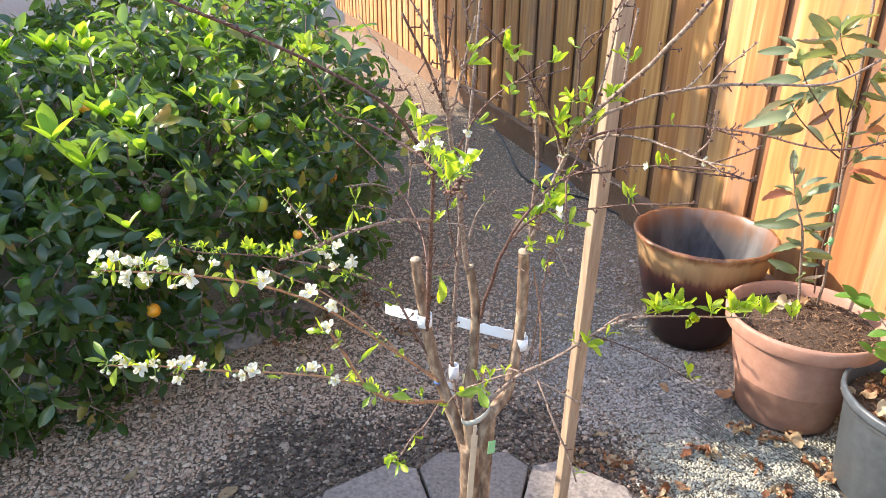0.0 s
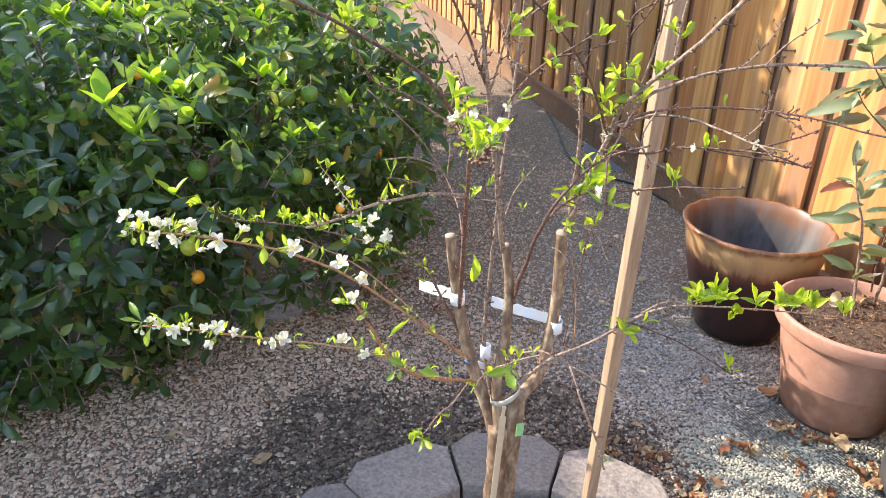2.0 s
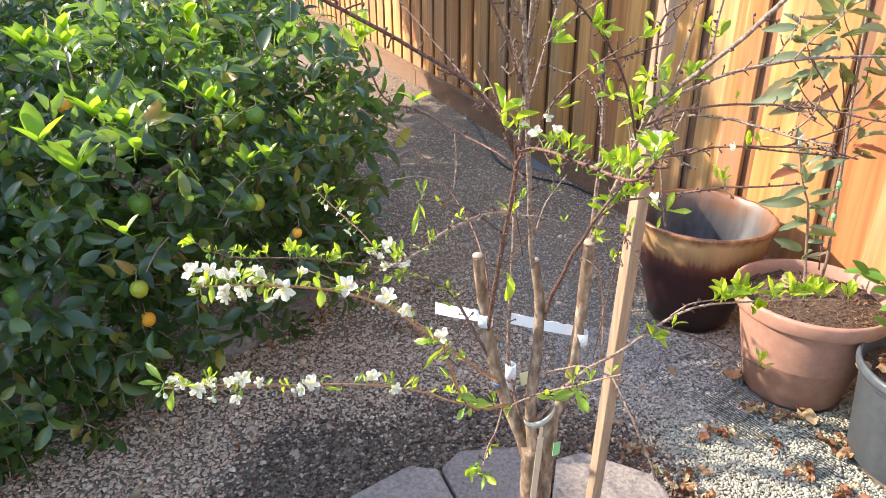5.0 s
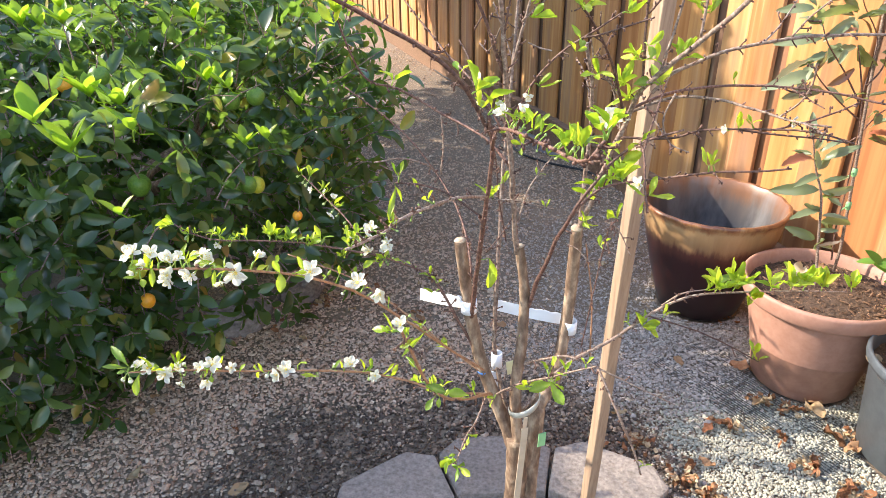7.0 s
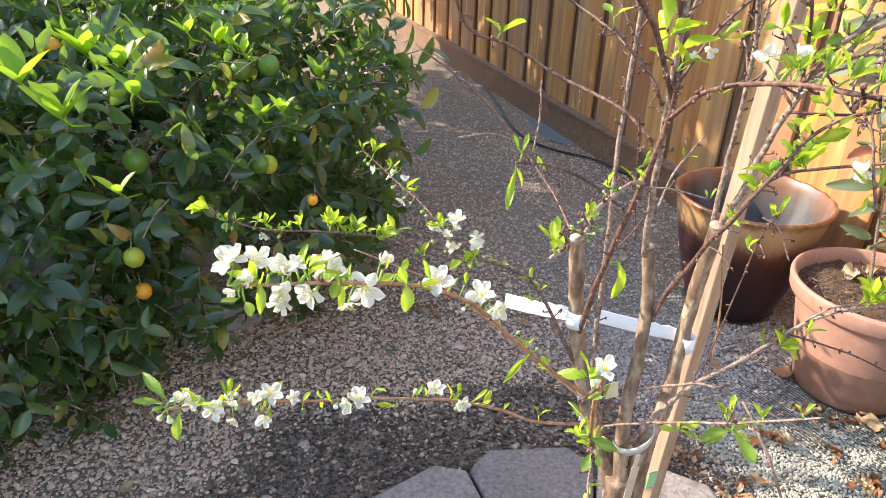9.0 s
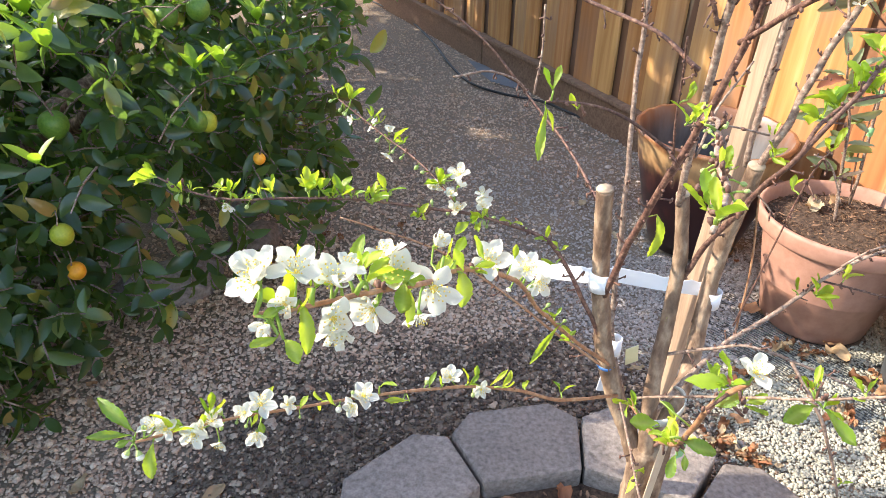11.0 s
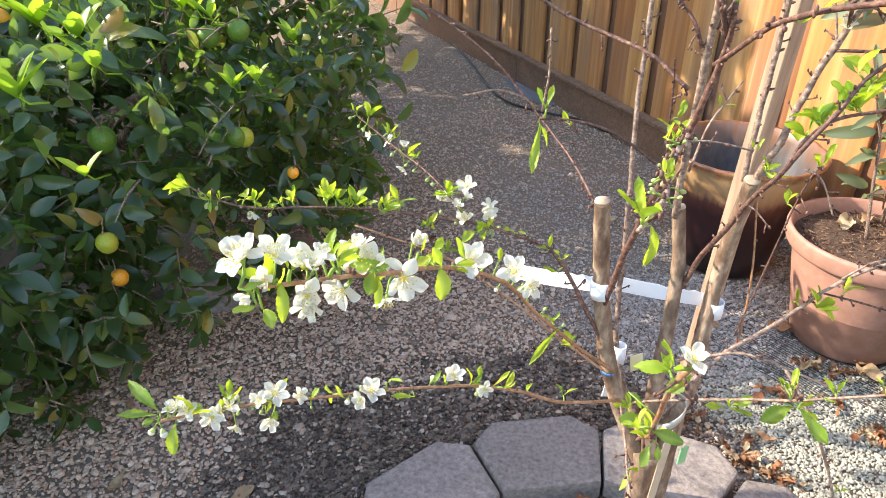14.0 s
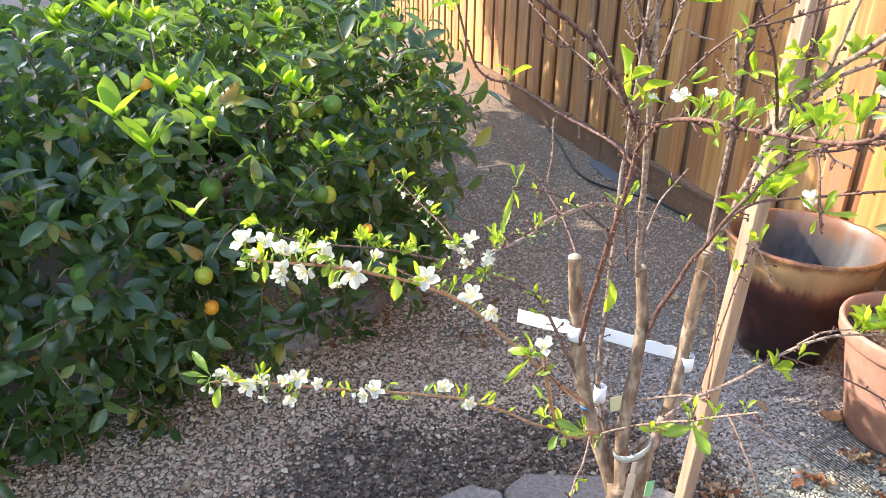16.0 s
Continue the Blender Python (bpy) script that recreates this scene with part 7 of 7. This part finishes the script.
for stem in ([(0, 0, 0), (-0.05, 0.10, 0.12), (-0.08, 0.19, 0.20), (-0.14, 0.25, 0.24)], [(0, 0, 0), (-0.03, 0.12, 0.16), (0.0, 0.25, 0.30), (0.02, 0.32, 0.36)], [(0, 0, 0), (-0.06, 0.03, 0.10), (-0.14, 0.10, 0.14)]):
    b = Build()
    p = curve_through(stem, 5)
    b.tube(p, [0.004 - 0.0025 * i / len(p) for i in range(len(p))], 6)
    part("stem", b, M_TWIG_GREY, shrub)
    for i in range(3, len(p)):
        if i % 2 and i < len(p) - 1:
            continue
        for s in (-1, 1):
            d = Vector((rng.uniform(0.2, 0.9) * s, rng.normal(0, 0.5), rng.uniform(-0.3, 0.7)))
            ob = part("leaf", BROAD, None, shrub)
            z = rng.uniform(0.05, 0.075)
            ob.matrix_basis = Matrix.Translation(p[i]) @ frame_of(d, (-0.1, -0.4, 0.9)).to_4x4() @ Matrix.Diagonal((z, z, z, 1))

# tubing, sheet for bluish shade, netting
hose = thing("irrigation_tube", (0, 0, 0), "black irrigation tubing lying along the kickboard", "hose")
b = Build()
p = curve_through([(-0.35, 9.2, 0.012), (-0.05, 8.2, 0.012)] + HOSE + [(1.17, 3.55, 0.012), (1.35, 2.95, 0.012)], 8)
b.tube(p, [0.0075] * len(p), 10)
part("tube", b, M_RUBBER, hose)
# grey-blue sheet laid on the gravel in place of bluish shade there
sheet = Build()
mid = sum((Vector(q) for q in SHEET), Vector()) / len(SHEET)
v, f = [tuple(mid + Vector((0, 0, 0.008)))], []
for r in (0.35, 0.7, 1.0):
    for q in SHEET:
        w = mid.lerp(Vector(q), r * 0.5)
        v.append((w.x, w.y, 0.004 + 0.006 * (1 - r) + 0.008 * abs(noise.noise(w * 6))))
n = len(SHEET)
f = [(0, 1 + k, 1 + (k + 1) % n) for k in range(n)] + [(1 + r * n + k, 1 + (r + 1) * n + k, 1 + (r + 1) * n + (k + 1) % n, 1 + r * n + (k + 1) % n) for r in range(2) for k in range(n)]
sheet.add(v, f)
ob = new("weed_fabric", sheet.mesh("weed_fabric", M_SHADE_SHEET))
tagged(ob, "grey-blue sheet standing in for bluish shade on the gravel beside the kickboard", "fabric")

net = Build()
NA, NB = Vector((0.80, 2.06, 0)), Vector((1.08, 1.55, 0))
nd, ns = (NB - NA).normalized(), Vector((0.877, 0.48, 0))
for k in range(31):
    o = NA + ns * (k * 0.011 - 0.06) - nd * 0.05
    pts = []
    for i in range(22):
        q = o + nd * (i / 21 * 0.70)
        pts.append(Vector((q.x, q.y, 0.0042 + 0.008 * noise.noise(q * 7) + 0.003 * noise.noise(q * 31))))
    net.tube(pts, [0.0010] * 22, 4, False)
for k in range(20):
    o = NA - ns * 0.06 + nd * (k * 0.035 - 0.04)
    pts = []
    for i in range(12):
        q = o + ns * (i / 11 * 0.335)
        pts.append(Vector((q.x, q.y, 0.0042 + 0.008 * noise.noise(q * 7) + 0.003 * noise.noise(q * 31))))
    net.tube(pts, [0.0007] * 12, 4, False)
ob = new("plastic_netting", net.mesh("plastic_netting", M_NET))
tagged(ob, "strip of black plastic netting half buried in the gravel", "netting", kind="stuff")


# ---- loose stones ----
def chips(name, pts, size, mat, flat=0.6, spread=0.35, thin=1.0, smooth=False):
    """Many small stones as one mesh; pts: rows of x, y, z."""
    n = len(pts)
    base = np.array(ICO)
    q = rng.normal(size=(n, 4))
    q /= np.linalg.norm(q, axis=1)[:, None]
    w, x, y, z = q.T
    R = np.stack([1 - 2 * (y * y + z * z), 2 * (x * y - z * w), 2 * (x * z + y * w), 2 * (x * y + z * w), 1 - 2 * (x * x + z * z), 2 * (y * z - x * w),
                  2 * (x * z - y * w), 2 * (y * z + x * w), 1 - 2 * (x * x + y * y)], 1).reshape(n, 3, 3)
    s = size * np.exp(rng.normal(0, spread, n))[:, None] * np.stack([np.ones(n), thin * rng.uniform(0.6, 1.0, n), thin * rng.uniform(0.4, 0.8, n)], 1)
    v = base[None] * rng.uniform(0.8, 1.2, (n, 12, 1)) * s[:, None, :]
    v = np.einsum("nij,nkj->nki", R, v)
    v[:, :, 2] *= flat
    v = (v + pts[:, None, :]).reshape(-1, 3)
    f = (np.array(ICO_F)[None] + 12 * np.arange(n)[:, None, None]).reshape(-1)
    me = bpy.data.meshes.new(name)
    me.vertices.add(len(v))
    me.vertices.foreach_set("co", v.astype(np.float32).ravel())
    me.loops.add(len(f))
    me.loops.foreach_set("vertex_index", f.astype(np.int32))
    me.polygons.add(len(f) // 3)
    me.polygons.foreach_set("loop_start", np.arange(0, len(f), 3, dtype=np.int32))
    me.update(calc_edges=True)
    me.polygons.foreach_set("use_smooth", np.full(len(f) // 3, smooth))
    me.materials.append(mat)
    return me


def scatter(x0, x1, y0, y1, per_m2):
    n = int((x1 - x0) * (y1 - y0) * per_m2)
    return np.stack([rng.uniform(x0, x1, n), rng.uniform(y0, y1, n), rng.uniform(-0.003, 0.006, n)], 1)


pts = np.concatenate([scatter(-1.5, 0.45, 1.15, 2.4, 16000), scatter(0.45, 1.45, 1.15, 2.4, 32000), scatter(-1.0, 1.4, 2.4, 3.3, 8000), scatter(-0.7, 1.2, 3.3, 4.3, 5000), scatter(-0.7, 1.0, 4.3, 5.6, 2600), scatter(-1.0, 0.8, 5.6, 8.5, 1100)])
keep = np.ones(len(pts), bool)
for (cx, cy), r in (((1.042, 2.486), 0.165), ((1.212, 1.975), 0.165), ((1.385, 1.57), 0.192)):
    keep &= np.hypot(pts[:, 0] - cx, pts[:, 1] - cy) > r
dist = np.hypot(pts[:, 0] - TREE.x, pts[:, 1] - TREE.y)
keep &= (dist > 0.60) & (pts[:, 0] < FENCE_K * pts[:, 1] + FENCE_C - 0.06)
pts, dist = pts[keep], dist[keep]
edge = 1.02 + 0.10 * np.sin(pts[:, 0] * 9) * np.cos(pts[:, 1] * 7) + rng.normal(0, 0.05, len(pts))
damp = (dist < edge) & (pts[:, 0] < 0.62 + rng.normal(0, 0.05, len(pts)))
# pea gravel only inside the sunlit patch, whose paleness its colour carries
pea = ~damp & (pts[:, 0] + 0.25 * pts[:, 1] > 0.98 + rng.normal(0, 0.05, len(pts))) & (pts[:, 1] < 1.82 + 0.35 * np.maximum(pts[:, 0] - 0.8, 0) + rng.normal(0, 0.07, len(pts)))
# stones of the shaded path, tinted blue-grey for the shade on them
shaded = ~damp & ~pea & (pts[:, 0] > 0.30 + rng.normal(0, 0.12, len(pts))) & (pts[:, 1] < 3.6 + rng.normal(0, 0.4, len(pts)))
pts[pea, 2] *= 0.45
ob = new("pea_gravel", chips("pea_gravel", pts[pea], 0.0048, M_PEA, 0.75, 0.24, 1.1, True))
tagged(ob, "grey-green pea gravel round the pots, sunlit paleness put into its colour", "gravel", kind="stuff")
ob = new("grey_gravel", chips("grey_gravel", pts[shaded], 0.0048, M_PEBBLE_SHADE, 0.68, 0.34))
tagged(ob, "small stones in front of the planters, blue-grey of the shade put into their colour", "gravel", kind="stuff")
ob = new("gravel", chips("gravel", pts[~damp & ~pea & ~shaded], 0.0053, M_PEBBLE, 0.66, 0.36))
tagged(ob, "loose grey crushed stone spread over the ground", "gravel", kind="stuff")
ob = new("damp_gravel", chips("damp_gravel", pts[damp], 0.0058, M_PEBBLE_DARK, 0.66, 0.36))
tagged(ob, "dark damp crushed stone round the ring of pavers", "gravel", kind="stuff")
a, r = rng.uniform(0, 6.28, 1500), 0.2 * np.sqrt(rng.uniform(0, 1, 1500))
for pot_ob, z, sc, k in ((pot_b, 0.341, 1.1, "soil_crumb"), (pot_c, 0.288, 1.03, "soil_crumb")):
    ob = part(k, chips(k, np.stack([r * np.cos(a) * sc, r * np.sin(a) * sc, np.full(1500, z) + rng.normal(0, 0.004, 1500)], 1), 0.0052, M_CRUMB, 0.7, 0.5, 0.35), None, pot_ob)
    tagged(ob, kind="stuff")
    a = a + 1.0
for k in range(34):
    aa, rr = rng.uniform(0, 6.28), 0.19 * math.sqrt(rng.uniform(0, 1))
    v, f = crumpled(0.05, 0.03, 0.4)
    b = Build()
    b.add(v, f)
    ob = part("mulch_leaf", b, M_DRY, pot_c)
    ob.matrix_basis = pose(rr * math.cos(aa), rr * math.sin(aa), 0.296, rng.normal(0, 20), rng.normal(0, 20), rng.uniform(0, 360))
n = 1400
a, r = rng.uniform(0, 6.28, n), 0.40 * np.sqrt(rng.uniform(0, 1, n))
ob = part("bark_mulch", chips("bark_mulch", np.stack([r * np.cos(a), r * np.sin(a), np.full(n, 0.052) + rng.normal(0, 0.006, n)], 1), 0.012, M_CRUMB, 0.5, 0.4, 0.4), None, ring)
tagged(ob, kind="stuff")
for k in range(40):
    aa, rr = rng.uniform(0, 6.28), 0.38 * math.sqrt(rng.uniform(0.05, 1))
    v, f = crumpled(0.055, 0.032, 0.4)
    b = Build()
    b.add(v, f)
    part("mulch_leaf", b, M_DRY, ring).matrix_basis = pose(rr * math.cos(aa), rr * math.sin(aa), 0.062, rng.normal(0, 25), rng.normal(0, 25), rng.uniform(0, 360))

tagged(new("leaf_litter", bits.mesh("leaf_litter", M_DRY)), "scraps of reddish dead leaves strewn on the gravel", "leaf litter", kind="stuff")
M_ROCK = surface("grey_rock", [(0.3, (0.12, 0.10, 0.09)), (0.7, (0.26, 0.22, 0.20))], 60.0, 0.95, bumps=0.8, dist=0.006)
for x, y, sx, sy, sz in ((-0.86, 2.42, 0.17, 0.10, 0.085), (-0.60, 2.66, 0.12, 0.09, 0.07), (-0.62, 2.98, 0.10, 0.08, 0.05)):
    bm = bmesh.new()
    bmesh.ops.create_icosphere(bm, subdivisions=4, radius=1.0)
    for q in bm.verts:
        k = 1 + 0.22 * noise.noise(q.co * 1.4 + Vector((x * 9, 0, 0))) + 0.07 * noise.noise(q.co * 5)
        q.co = Vector((q.co.x * sx, q.co.y * sy, max(q.co.z, -0.4) * sz)) * k
    me = bpy.data.meshes.new("rock")
    bm.to_mesh(me)
    bm.free()
    me.materials.append(M_ROCK)
    ob = new("rock", me)
    ob.matrix_world = pose(x, y, 0.02, 0, 0, x * 200)
    tagged(ob, "rough grey-brown rock half under the citrus", "rock", "rocks under the citrus")
sprout = thing("seedling", (-0.58, 2.42, 0), "small dark green seedling at the edge of the citrus", "plant")
SPROUT_LEAF = Build()
SPROUT_LEAF.add(*leaf_shape(1.0, 0.5, 0.3, 0.3, 6))
SPROUT_LEAF = SPROUT_LEAF.mesh("leaf", M_CITRUS)
b = Build()
b.tube([(0, 0, -0.01), (0.01, 0, 0.06), (0.0, 0.01, 0.11)], [0.004, 0.003, 0.002], 6)
part("stem", b, M_TWIG_GREY, sprout)
for k in range(11):
    a, s = k * 2.4, 0.075 - 0.003 * k
    ob = part("leaf", SPROUT_LEAF, None, sprout)
    ob.matrix_basis = Matrix.Translation((0.004, 0, 0.03 + 0.008 * k)) @ frame_of((math.cos(a), math.sin(a), 0.1 + 0.08 * k), (0, 0, 1)).to_4x4() @ Matrix.Diagonal((s, s, s, 1))
weeds = thing("weed_clump", (-1.70, 12.85, 0), "low clump of bright green weeds on the sunlit gravel", "weeds")
for k in range(34):
    a, r = rng.uniform(0, 6.28), 0.16 * math.sqrt(rng.uniform(0, 1))
    s = rng.uniform(0.07, 0.13)
    ob = part("leaf", SHOOT_LEAF, None, weeds)
    ob.matrix_basis = Matrix.Translation((r * math.cos(a), r * math.sin(a), -0.01)) @ frame_of((0.6 * math.cos(a), 0.6 * math.sin(a), rng.uniform(0.4, 1.2)), (-math.cos(a), -math.sin(a), 1)).to_4x4() @ Matrix.Diagonal((s, s, s, 1))
